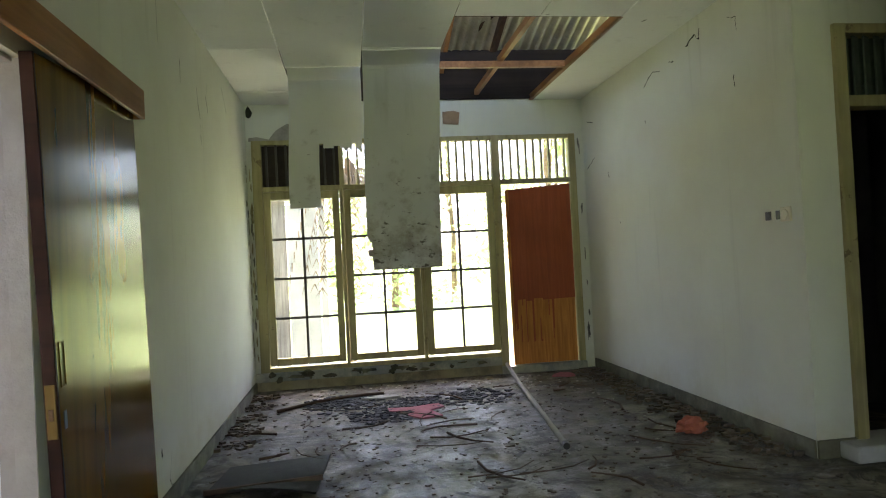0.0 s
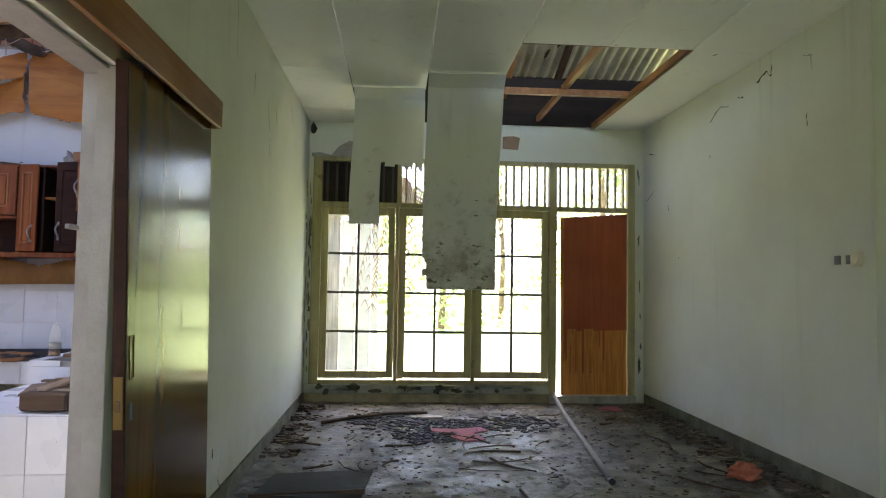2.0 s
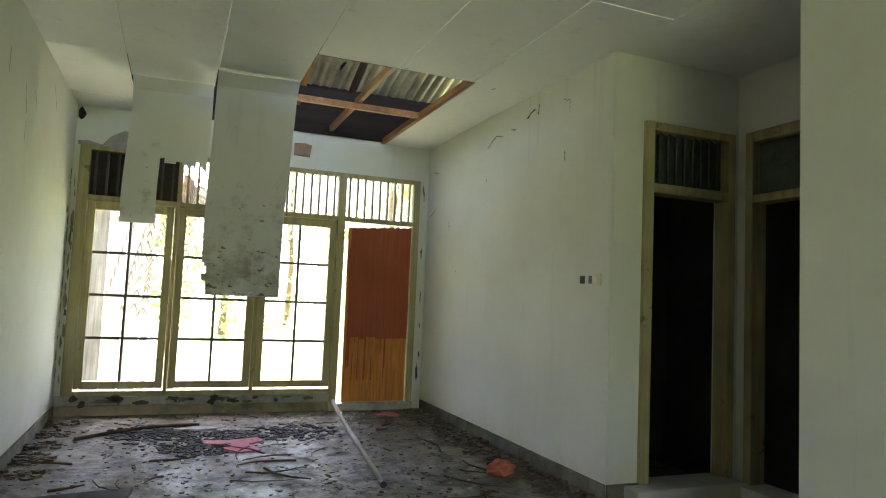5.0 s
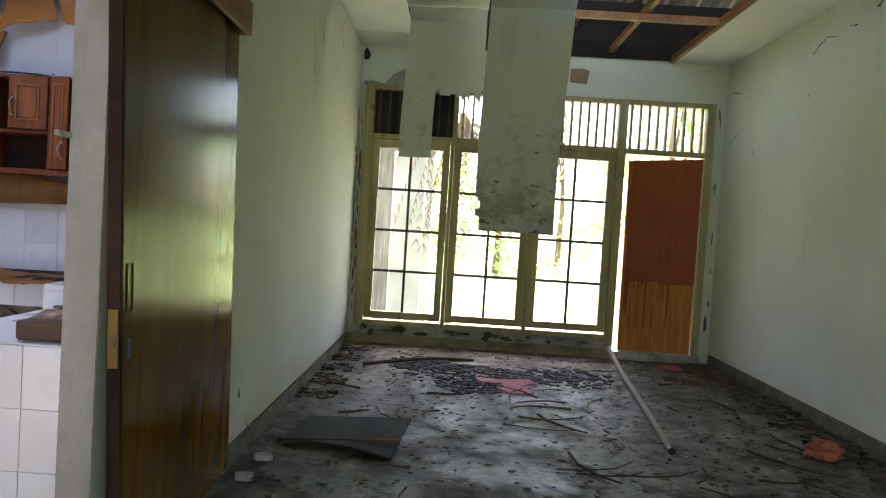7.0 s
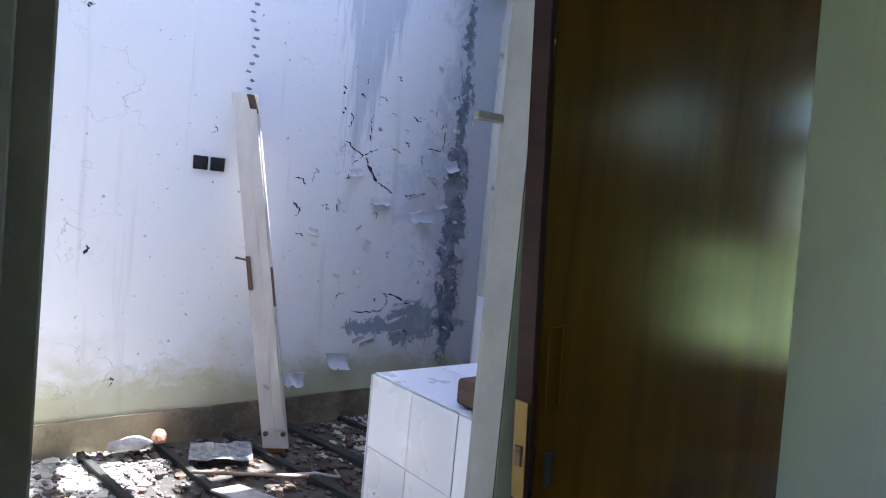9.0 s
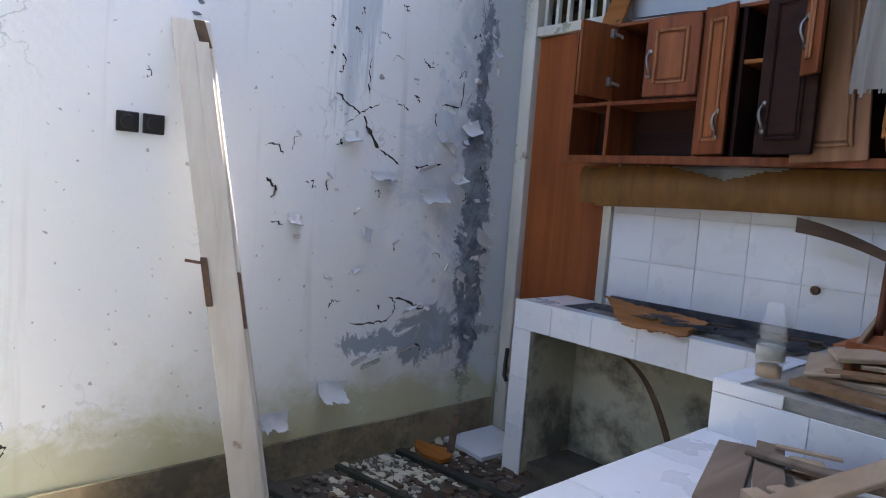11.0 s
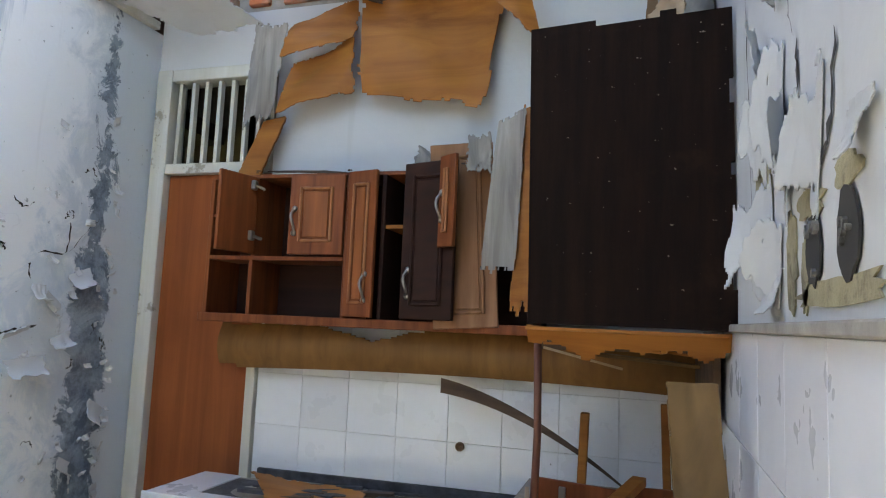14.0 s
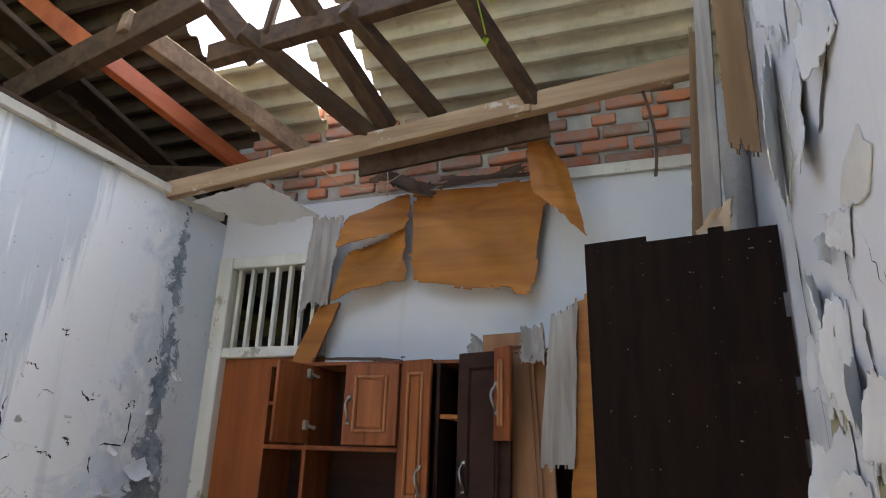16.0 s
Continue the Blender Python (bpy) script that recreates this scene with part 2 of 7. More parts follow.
M["glass"] = glass_material()


M["ply_pale"] = wood("pale_split_wood", (0.5, 0.38, 0.26), (0.36, 0.25, 0.16), 0.8, 1, 16)
M["ply_old"] = wood("old_grey_brown_wood", (0.3, 0.23, 0.17), (0.17, 0.12, 0.085), 0.85, 1, 20)
M["ply_dark"] = wood("scorched_plywood", (0.13, 0.085, 0.055), (0.06, 0.04, 0.028), 0.8, 0, 14)
M["ply_brown"] = wood("brown_plywood", (0.27, 0.16, 0.085), (0.17, 0.1, 0.05), 0.7, 2, 14)
M["ply_red"] = wood("reddish_plywood", (0.42, 0.15, 0.06), (0.3, 0.1, 0.04), 0.6, 0, 14)
M["rod"] = wood("reddish_rod", (0.17, 0.075, 0.05), (0.1, 0.04, 0.03), 0.6, 2, 20)
M["door_red2"] = wood("kitchen_door_plywood", (0.31, 0.092, 0.028), (0.22, 0.06, 0.018), 0.5, 2, 20)
M["frame_white"] = wood("old_white_frame_paint", (0.62, 0.61, 0.55), (0.52, 0.5, 0.42), 0.6, 2, 12, (0.25, 0.22, 0.16))
M["beam_pale"] = wood("pale_sawn_beam", (0.42, 0.29, 0.18), (0.26, 0.16, 0.09), 0.8, 0, 18, (0.5, 0.46, 0.4))
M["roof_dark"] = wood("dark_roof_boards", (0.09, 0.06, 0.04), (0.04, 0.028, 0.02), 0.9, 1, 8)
M["residue"] = material("cloudy_residue", (0.35, 0.2, 0.08), 0.5)
M["bottle_glass"] = glass_material()
M["bottle_glass"].node_tree.nodes["Principled BSDF"].inputs["IOR"].default_value = 1.4
M["bottle_glass"].node_tree.nodes["Principled BSDF"].inputs["Transmission Weight"].default_value = 0.0
M["bottle_glass"].node_tree.nodes["Principled BSDF"].inputs["Alpha"].default_value = 0.07

def brick_material():
    m = material("clay_brick", (0.42, 0.15, 0.075), 0.9)
    n = Nodes(m)
    info = n.t.nodes.new("ShaderNodeObjectInfo")
    tone = n.ramp(info.outputs["Random"], [(0.0, (0.5, 0.16, 0.07)), (0.6, (0.34, 0.115, 0.06)), (1.0, (0.22, 0.1, 0.065))])
    c = n.mix(n.ramp(n.noise(10, 6, 0.7), [(0.4, 0.0), (0.62, 0.85)]), tone, (0.24, 0.21, 0.175))
    n.colour(c)
    n.bump(n.noise(40, 5), 0.5, 0.005)
    return m


M["brick"] = brick_material()


def asbestos_material():
    m = material("corrugated_fibre_cement", (0.42, 0.39, 0.3), 0.9)
    n = Nodes(m)
    c = n.mix(n.ramp(n.noise(2.0, 7, 0.7), [(0.35, 0.0), (0.7, 1.0)]), (0.5, 0.46, 0.34), (0.28, 0.25, 0.18))
    c = n.mix(n.ramp(n.noise(9, 4), [(0.6, 0.0), (0.75, 0.5)]), c, (0.14, 0.12, 0.09))
    n.colour(c)
    n.bump(n.noise(30, 4), 0.3, 0.004)
    return m


M["sheet"] = asbestos_material()


def leaf_material(name, a, b, through=None):
    m = material(name, a, 0.55)
    n = Nodes(m)
    n.colour(n.ramp(n.geo.outputs["Random Per Island"], [(0.0, a), (1.0, b)]))
    if through:
        t = n.t.nodes.new("ShaderNodeBsdfTranslucent")
        t.inputs[0].default_value = (*through, 1)
        mix = n.t.nodes.new("ShaderNodeMixShader")
        mix.inputs[0].default_value = 0.5
        n.link(n.b.outputs[0], mix.inputs[1])
        n.link(t.outputs[0], mix.inputs[2])
        n.link(mix.outputs[0], n.t.nodes["Material Output"].inputs[0])
    return m


M["leaf"] = leaf_material("green_leaf", (0.09, 0.16, 0.03), (0.2, 0.3, 0.06), (0.6, 0.74, 0.36))
M["young_leaf"] = leaf_material("yellow_green_leaf", (0.3, 0.42, 0.03), (0.4, 0.5, 0.05), (0.5, 0.62, 0.05))
M["frond"] = wood("dry_palm_frond", (0.34, 0.27, 0.18), (0.2, 0.15, 0.1), 0.8, 2, 10)
M["mat_dark"] = concrete("sodden_board", (0.035, 0.037, 0.027), (0.018, 0.018, 0.013), None, 9)
M["litter"] = leaf_material("dead_leaf_litter", (0.05, 0.038, 0.022), (0.14, 0.1, 0.06))
M["rubble"] = leaf_material("dark_rubble_bits", (0.045, 0.038, 0.032), (0.16, 0.13, 0.11))
M["scar"] = concrete("grey_bare_plaster", (0.2, 0.19, 0.17), (0.1, 0.1, 0.09), (0.03, 0.03, 0.03), 9)
M["scar_ochre"] = concrete("ochre_bare_plaster", (0.36, 0.32, 0.2), (0.24, 0.21, 0.12), (0.1, 0.09, 0.06), 14)
M["scar_grey"] = concrete("grey_beige_undercoat", (0.5, 0.49, 0.44), (0.4, 0.39, 0.35), None, 6)
M["scar_brown"] = concrete("bare_brown_plaster", (0.3, 0.2, 0.13), (0.22, 0.14, 0.09), None, 9)
def scorched_material():
    m = material("scorched_black_board", (0.02, 0.012, 0.008), 0.75, 0.0, 0.25)
    n = Nodes(m)
    c = n.mix(n.ramp(n.noise(1.0, 6, 0.7, n.mapping((30, 30, 2.5))), [(0.4, 0.0), (0.75, 0.8)]), (0.007, 0.004, 0.003), (0.02, 0.009, 0.005))
    c = n.mix(n.ramp(n.noise(3.5, 6, 0.7), [(0.58, 0.0), (0.75, 0.7)]), c, (0.03, 0.015, 0.008))
    c = n.mix(n.ramp(n.noise(70, 2, 0.4), [(0.74, 0.0), (0.76, 0.45)]), c, (0.4, 0.36, 0.3))
    n.colour(c)
    n.bump(n.noise(60, 4, 0.6), 0.3, 0.002)
    return m


M["black_board"] = scorched_material()
M["black_board"].node_tree.nodes["Principled BSDF"].inputs["Specular IOR Level"].default_value = 0.08
M["ply_gold"] = wood("golden_plywood", (0.25, 0.125, 0.038), (0.16, 0.075, 0.022), 0.6, 2, 14)
M["ply_olive"] = wood("water_stained_plywood", (0.19, 0.11, 0.04), (0.1, 0.058, 0.022), 0.65, 2, 10)
M["bounce_floor"] = concrete("pale_bounce_floor", (0.42, 0.4, 0.35), (0.3, 0.28, 0.24), None, 3)
M["roof_black"] = wood("blackish_roof_board", (0.03, 0.02, 0.014), (0.014, 0.01, 0.008), 0.9, 0, 8)
M["door_tan"] = wood("faded_tan_cabinet_door", (0.34, 0.17, 0.085), (0.22, 0.1, 0.045), 0.6, 2, 18)
M["newsprint"] = concrete("wet_printed_paper", (0.4, 0.4, 0.37), (0.18, 0.18, 0.17), None, 30)
M["yard_bounce"] = concrete("pale_yard_bounce", (0.4, 0.43, 0.3), (0.34, 0.37, 0.23), None, 2)
M["sticker"].node_tree.nodes["Principled BSDF"].inputs["Specular IOR Level"].default_value = 0.5
M["jamb"] = concrete("grimy_jamb_paint", (0.36, 0.34, 0.32), (0.27, 0.25, 0.22), None, 4)
M["peach"] = material("peach_plastic", (0.55, 0.3, 0.18), 0.5)

M["grass"] = concrete("yard_grass_ground", (0.28, 0.36, 0.13), (0.34, 0.4, 0.17), None, 1.5)
M["porch"] = concrete("porch_wall_paint", (0.55, 0.55, 0.53), (0.42, 0.42, 0.39), None, 3)
M["skirt"] = concrete("mossy_skirting", (0.17, 0.16, 0.1), (0.07, 0.066, 0.04), (0.07, 0.07, 0.04), 5)
M["kick"] = concrete("brown_skirting", (0.34, 0.29, 0.18), (0.22, 0.18, 0.11), (0.1, 0.09, 0.07), 4)
M["patina"] = concrete("blue_grey_bare_plaster", (0.3, 0.34, 0.4), (0.2, 0.23, 0.27), (0.09, 0.11, 0.13), 7)
M["slat_green"] = concrete("dull_green_glass_slats", (0.1, 0.12, 0.09), (0.06, 0.075, 0.055), None, 8)
M["crack"] = material("dark_crack", (0.03, 0.028, 0.025), 0.95)


def peeling_material():
    """Kitchen wall: white paint, blue-grey bare plaster where it flaked along the damp corner, pale streaks below the roof."""
    # base paler than the other kitchen walls, in place of stronger light
    m = plaster("flaking_kitchen_paint", (0.9, 0.92, 0.93), (0.82, 0.85, 0.87), 0.25, 0.75, (0.5, 0.44, 0.2))
    n = Nodes(m)
    old = m.node_tree.nodes["Principled BSDF"].inputs["Base Color"].links[0].from_socket
    y, z = n.axis(1), n.axis(2)
    jag = n.noise(5.0, 8, 0.72, None, 0.6)
    corner = n.math('MULTIPLY', n.math('ADD', y, -4.3), 1.1)
    soft = n.ramp(n.math('ADD', n.math('MULTIPLY', jag, 0.9), corner), [(0.40, 0.0), (0.56, 0.6)])
    c = n.mix(soft, old, (0.5, 0.57, 0.64))
    band = n.math('ADD', n.math('MULTIPLY', n.math('ABSOLUTE', n.math('ADD', z, -0.52)), -2.2), n.math('MULTIPLY', n.math('ABSOLUTE', n.math('ADD', y, -4.2)), -0.7))
    low = n.ramp(n.math('ADD', n.math('MULTIPLY', jag, 1.1), band), [(0.20, 0.0), (0.25, 0.9)])
    c = n.mix(low, c, (0.3, 0.36, 0.42))
    col = n.math('ADD', n.math('MULTIPLY', n.math('ABSOLUTE', n.math('ADD', y, -4.47)), -2.6), n.math('MULTIPLY', n.math('ABSOLUTE', n.math('ADD', z, -1.15)), -0.16))
    hard = n.ramp(n.math('ADD', n.math('MULTIPLY', n.noise(6.5, 8, 0.75, None, 0.8), 1.05), col), [(0.24, 0.0), (0.29, 0.9)])
    c = n.mix(hard, c, n.ramp(n.noise(14, 6, 0.7), [(0.4, (0.08, 0.11, 0.15)), (0.6, (0.24, 0.3, 0.37))]))
    streak = n.noise(1.0, 5, 0.7, n.mapping((1, 22, 1.6)))
    zone = n.math('ADD', n.math('MULTIPLY', n.math('ABSOLUTE', n.math('ADD', n.math('ADD', y, -3.45), n.math('MULTIPLY', z, -0.1))), -1.7), n.math('ADD', n.math('MULTIPLY', z, 0.34), -0.5))
    st = n.ramp(n.math('ADD', streak, zone), [(0.44, 0.0), (0.6, 0.6)])
    c = n.mix(st, c, (0.42, 0.5, 0.58))
    blot = n.ramp(n.math('ADD', n.math('MULTIPLY', n.noise(4.2, 8, 0.7, None, 1.0), 1.0), n.math('MULTIPLY', n.math('ADD', n.math('ABSOLUTE', n.math('ADD', y, -4.25)), n.math('MULTIPLY', n.math('ABSOLUTE', n.math('ADD', z, -1.3)), 0.5)), -0.45)), [(0.36, 0.0), (0.47, 0.5)])
    c = n.mix(blot, c, (0.56, 0.65, 0.75))
    vor = n.t.nodes.new("ShaderNodeTexVoronoi")
    vor.feature = 'DISTANCE_TO_EDGE'
    vor.inputs["Scale"].default_value = 1.7
    warp = n.t.nodes.new("ShaderNodeVectorMath")
    warp.operation = 'ADD'
    wob = n.t.nodes.new("ShaderNodeTexNoise")
    wob.inputs["Scale"].default_value, wob.inputs["Detail"].default_value = 3.0, 6
    n.link(n.world_co(), wob.inputs["Vector"])
    n.link(n.world_co(), warp.inputs[0])
    n.link(wob.outputs[1], warp.inputs[1])
    n.link(warp.outputs[0], vor.inputs["Vector"])
    line = n.math('MULTIPLY', n.ramp(vor.outputs["Distance"], [(0.003, 0.4), (0.009, 0.0)]), n.ramp(n.noise(1.6, 3), [(0.56, 0.0), (0.68, 1.0)]))
    c = n.mix(line, c, (0.2, 0.22, 0.24))
    c = n.mix(n.ramp(n.noise(34, 3, 0.5), [(0.7, 0.0), (0.73, 0.55)]), c, (0.16, 0.17, 0.17))
    foot = n.ramp(n.math('ADD', n.math('MULTIPLY', n.noise(3.2, 7, 0.7, None, 0.5), 0.55), n.math('MULTIPLY', z, -0.75)), [(-0.06, 0.0), (0.10, 0.62)])
    c = n.mix(foot, c, (0.5, 0.5, 0.24))
    n.colour(c)
    return m


M["kitchen_peel"] = peeling_material()


# ---- mesh helpers ----
def add_box(bm, lo, hi, bevel=0.0):
    x0, y0, z0 = lo
    x1, y1, z1 = hi
    v = [bm.verts.new(c) for c in ((x0, y0, z0), (x1, y0, z0), (x1, y1, z0), (x0, y1, z0), (x0, y0, z1), (x1, y0, z1), (x1, y1, z1), (x0, y1, z1))]
    faces = [bm.faces.new([v[i] for i in f]) for f in ((3, 2, 1, 0), (4, 5, 6, 7), (0, 1, 5, 4), (1, 2, 6, 5), (2, 3, 7, 6), (3, 0, 4, 7))]
    if bevel:
        edges = list({e for f in faces for e in f.edges})
        bmesh.ops.bevel(bm, geom=edges, offset=bevel, segments=1, affect='EDGES')
    return v


def box_bm(lo, hi, bevel=0.0):
    bm = bmesh.new()
    add_box(bm, lo, hi, bevel)
    return bm


def add_beam(bm, a, b, w, h, bevel=0.0, twist=0.0):
    """A bar from a to b, w wide and h high in its section."""
    a, b = Vector(a), Vector(b)
    d = (b - a).normalized()
    up = Vector((0, 0, 1)) if abs(d.z) < 0.95 else Vector((0, 1, 0))
    s = d.cross(up).normalized()
    u = s.cross(d).normalized()
    if twist:
        q = Matrix.Rotation(radians(twist), 3, d)
        s, u = q @ s, q @ u
    v = []
    for p in (a, b):
        for i, j in ((-1, -1), (1, -1), (1, 1), (-1, 1)):
            v.append(bm.verts.new(p + s * (i * w / 2) + u * (j * h / 2)))
    faces = [bm.faces.new([v[i] for i in f]) for f in ((0, 1, 2, 3), (7, 6, 5, 4), (0, 4, 5, 1), (1, 5, 6, 2), (2, 6, 7, 3), (3, 7, 4, 0))]
    if bevel:
        bmesh.ops.bevel(bm, geom=list({e for f in faces for e in f.edges}), offset=bevel, segments=1, affect='EDGES')


def beam_bm(a, b, w, h, bevel=0.0, twist=0.0):
    bm = bmesh.new()
    add_beam(bm, a, b, w, h, bevel, twist)
    return bm


def tube_bm(points, r, sides=8, taper=1.0):
    """A round bar along points."""
    bm = bmesh.new()
    pts = [Vector(p) for p in points]
    rings = []
    for k, p in enumerate(pts):
        d = (pts[min(k + 1, len(pts) - 1)] - pts[max(k - 1, 0)]).normalized()
        up = Vector((0, 0, 1)) if abs(d.z) < 0.9 else Vector((1, 0, 0))
        s = d.cross(up).normalized()
        u = s.cross(d)
        rr = r * (1 + (taper - 1) * k / max(1, len(pts) - 1))
        rings.append([bm.verts.new(p + (s * math.cos(t) + u * math.sin(t)) * rr) for t in (2 * math.pi * i / sides for i in range(sides))])
    for a, b in zip(rings, rings[1:]):
        for i in range(sides):
            bm.faces.new((a[i], a[(i + 1) % sides], b[(i + 1) % sides], b[i]))
    bm.faces.new(rings[0][::-1])
    bm.faces.new(rings[-1])
    return bm


def lathe_bm(profile, sides=20):
    bm = bmesh.new()
    rings = [[bm.verts.new((r * math.cos(2 * math.pi * i / sides), r * math.sin(2 * math.pi * i / sides), z)) for i in range(sides)] for r, z in profile]
    for a, b in zip(rings, rings[1:]):
        for i in range(sides):
            bm.faces.new((a[i], a[(i + 1) % sides], b[(i + 1) % sides], b[i]))
    bm.faces.new(rings[0][::-1])
    bm.faces.new(rings[-1])
    return bm


def sheet_bm(shape, nu, nv, thick, keep=None):
    """A thin board: shape(u, v) gives its middle; keep(u, v) leaves torn parts out."""
    bm = bmesh.new()
    grid = [[Vector(shape(i / nu, j / nv)) for j in range(nv + 1)] for i in range(nu + 1)]
    vs = {}

    def vert(i, j):
        if (i, j) not in vs:
            vs[i, j] = bm.verts.new(grid[i][j])
        return vs[i, j]
    for i in range(nu):
        for j in range(nv):
            if keep is None or keep((i + 0.5) / nu, (j + 0.5) / nv):
                bm.faces.new((vert(i, j), vert(i + 1, j), vert(i + 1, j + 1), vert(i, j + 1)))
    bmesh.ops.recalc_face_normals(bm, faces=bm.faces)
    bmesh.ops.solidify(bm, geom=bm.faces[:], thickness=thick)
    return bm


def flat_bm(outline, thick, axis=2, level=0.0):
    """A flat piece with a free outline, pushed out along an axis."""
    bm = bmesh.new()

    def put(p, q):
        c = [p[0], p[1]]
        c.insert(axis, q)
        return bm.verts.new(c)
    lo = [put(p, level) for p in outline]
    hi = [put(p, level + thick) for p in outline]
    bm.faces.new(lo)
    bm.faces.new(hi)
    for i in range(len(lo)):
        j = (i + 1) % len(lo)
        bm.faces.new((lo[i], lo[j], hi[j], hi[i]))
    bmesh.ops.recalc_face_normals(bm, faces=bm.faces)
    return bm


def ragged(cx, cy, rx, ry, n=14, rough=0.3, rnd=random):
    out = []
    for i in range(n):
        a = 2 * math.pi * i / n
        k = 1 + rnd.uniform(-rough, rough)
        out.append((cx + rx * k * math.cos(a), cy + ry * k * math.sin(a)))
    return out


def mesh_of(name, bm, mat, smooth=False):
    bmesh.ops.recalc_face_normals(bm, faces=bm.faces)
    me = bpy.data.meshes.new(name)
    bm.to_mesh(me)
    bm.free()
    me.materials.append(mat)
    if smooth:
        for p in me.polygons:
            p.use_smooth = True
    return me


def thing(name, label, category, at=(0, 0, 0), group="", kind=""):
    ob = new(name)
    ob.empty_display_size = 0.1
    ob.location = at
    return tagged(ob, label, category, group, kind)


def part(name, bm, mat, parent, label="", smooth=False, local=False):
    """One mesh object under a thing or part; its mesh is given in world metres unless local."""
    ob = new(name, mesh_of(name, bm, mat, smooth))
    if parent:
        ob.parent = parent
        if not local:
            base = Vector((0, 0, 0))
            p = parent
            while p:
                base += p.location
                p = p.parent
            ob.location = -base
    return tagged(ob, label)


def solid(name, bm, mat, label, category, group="", kind="", smooth=False):
    ob = new(name, mesh_of(name, bm, mat, smooth))
    return tagged(ob, label, category, group, kind)


def structure(name, bm, mat, label, category):
    return solid(name, bm, mat, label, category, kind="structure")

# ---- the house: floors, walls, ceilings ----
CEIL = 3.15
WIN_Y = 7.45
EAST = 3.86
KX, KY = -2.68, 4.76      # the kitchen's far side walls
KZ = -0.06                # the kitchen's floor


def wall_with_holes(u0, u1, z0, z1, holes, put):
    """A wall of boxes round its openings; put(u0, u1, z0, z1) adds one box."""
    cuts = sorted({u0, u1, *(h[0] for h in holes), *(h[1] for h in holes)})
    for a, b in zip(cuts, cuts[1:]):
        z = z0
        for h in sorted((h for h in holes if h[0] <= a and h[1] >= b), key=lambda h: h[2]):
            if h[2] > z:
                put(a, b, z, h[2])
            z = h[3]
        if z < z1:
            put(a, b, z, z1)


def wall_y(name, x0, x1, y0, y1, z0, z1, mat, label, holes=()):
    bm = bmesh.new()
    wall_with_holes(x0, x1, z0, z1, holes, lambda a, b, c, d: add_box(bm, (a, y0, c), (b, y1, d)))
    return structure(name, bm, mat, label, "wall")


def wall_x(name, y0, y1, x0, x1, z0, z1, mat, label, holes=()):
    bm = bmesh.new()
    wall_with_holes(y0, y1, z0, z1, holes, lambda a, b, c, d: add_box(bm, (x0, a, c), (x1, b, d)))
    return structure(name, bm, mat, label, "wall")


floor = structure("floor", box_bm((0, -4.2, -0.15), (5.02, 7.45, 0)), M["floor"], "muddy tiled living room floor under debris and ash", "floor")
structure("floor_kitchen", box_bm((KX, -1.2, -0.2), (-0.14, KY, KZ)), M["soil"], "damp dark kitchen floor under rubble", "floor")
# pale reflector floor, out of view, added to throw sun onto the kitchen walls
structure("floor_bounce_panel", box_bm((KX + 0.03, -1.19, KZ + 0.001), (-0.15, 1.72, KZ + 0.012)), M["bounce_floor"], "unseen pale floor added at the kitchen's south end to bounce sunlight", "floor")
structure("threshold", box_bm((-0.14, 1.60, -0.2), (0, 2.43, -0.005)), M["concrete"], "worn concrete door threshold", "threshold")

# wall between living room and kitchen: one side of each paint
DOOR_Y0, DOOR_Y1, DOOR_Z = 1.60, 2.505, 2.10
wall_x("wall_west", -4.2, 7.45, -0.07, 0, -0.15, CEIL + 0.5, M["living_wall"], "cream painted plaster wall with damp stains", [(1.60, 2.43, -0.15, DOOR_Z)])
wall_x("wall_kitchen_east", -1.2, KY, -0.14, -0.07, -0.2, CEIL + 0.6, M["kitchen_wall"], "white kitchen wall with peeling paint", [(DOOR_Y0, DOOR_Y1, -0.2, DOOR_Z)])
wall_y("wall_north", -0.07, EAST + 0.14, WIN_Y, WIN_Y + 0.14, -0.15, CEIL + 0.5, M["living_wall"], "plaster wall round the window frames, stained and cracked",
       [(0.06, 2.74, 0.2, 2.74), (2.74, 3.74, 0.09, 2.74)])
wall_x("wall_east", 3.72, WIN_Y, EAST, EAST + 0.14, -0.15, CEIL + 0.5, M["living_wall"], "off-white painted wall with cracks and damp foot")
wall_y("wall_recess", EAST + 0.14, 5.16, 3.72, 3.86, -0.15, CEIL + 0.5, M["living_wall"], "grey-white wall with a dark doorway", [(4.18, 4.92, -0.15, 2.66)])
wall_x("wall_recess_east", 2.07, 3.72, 5.02, 5.16, -0.15, CEIL + 0.5, M["living_wall"], "grey-white wall with a second dark doorway", [(2.8, 3.58, -0.15, 2.66)])
wall_x("wall_corner", -4.2, 2.21, EAST, EAST + 0.14, -0.15, CEIL + 0.5, M["living_wall"], "bluish white painted wall at the corner")
wall_y("wall_recess_south", EAST + 0.14, 5.16, 2.07, 2.21, -0.15, CEIL + 0.5, M["living_wall"], "white wall closing the recess")
# unseen south wall; its opening is assumed, to go with the fill lamp
wall_y("wall_south", -0.07, EAST + 0.14, -4.34, -4.2, -0.15, CEIL + 0.5, M["living_wall"], "unseen white wall with an assumed opening for fill light", [(0.4, 3.4, 0.0, 2.6)])
wall_x("wall_kitchen_west", -1.2, KY + 0.14, KX - 0.14, KX, -0.2, 2.86, M["kitchen_peel"], "white kitchen wall with flaking damp paint")
wall_y("wall_kitchen_south", KX - 0.14, -0.14, -1.34, -1.2, -0.2, 3.4, M["kitchen_wall"], "plain white kitchen wall")
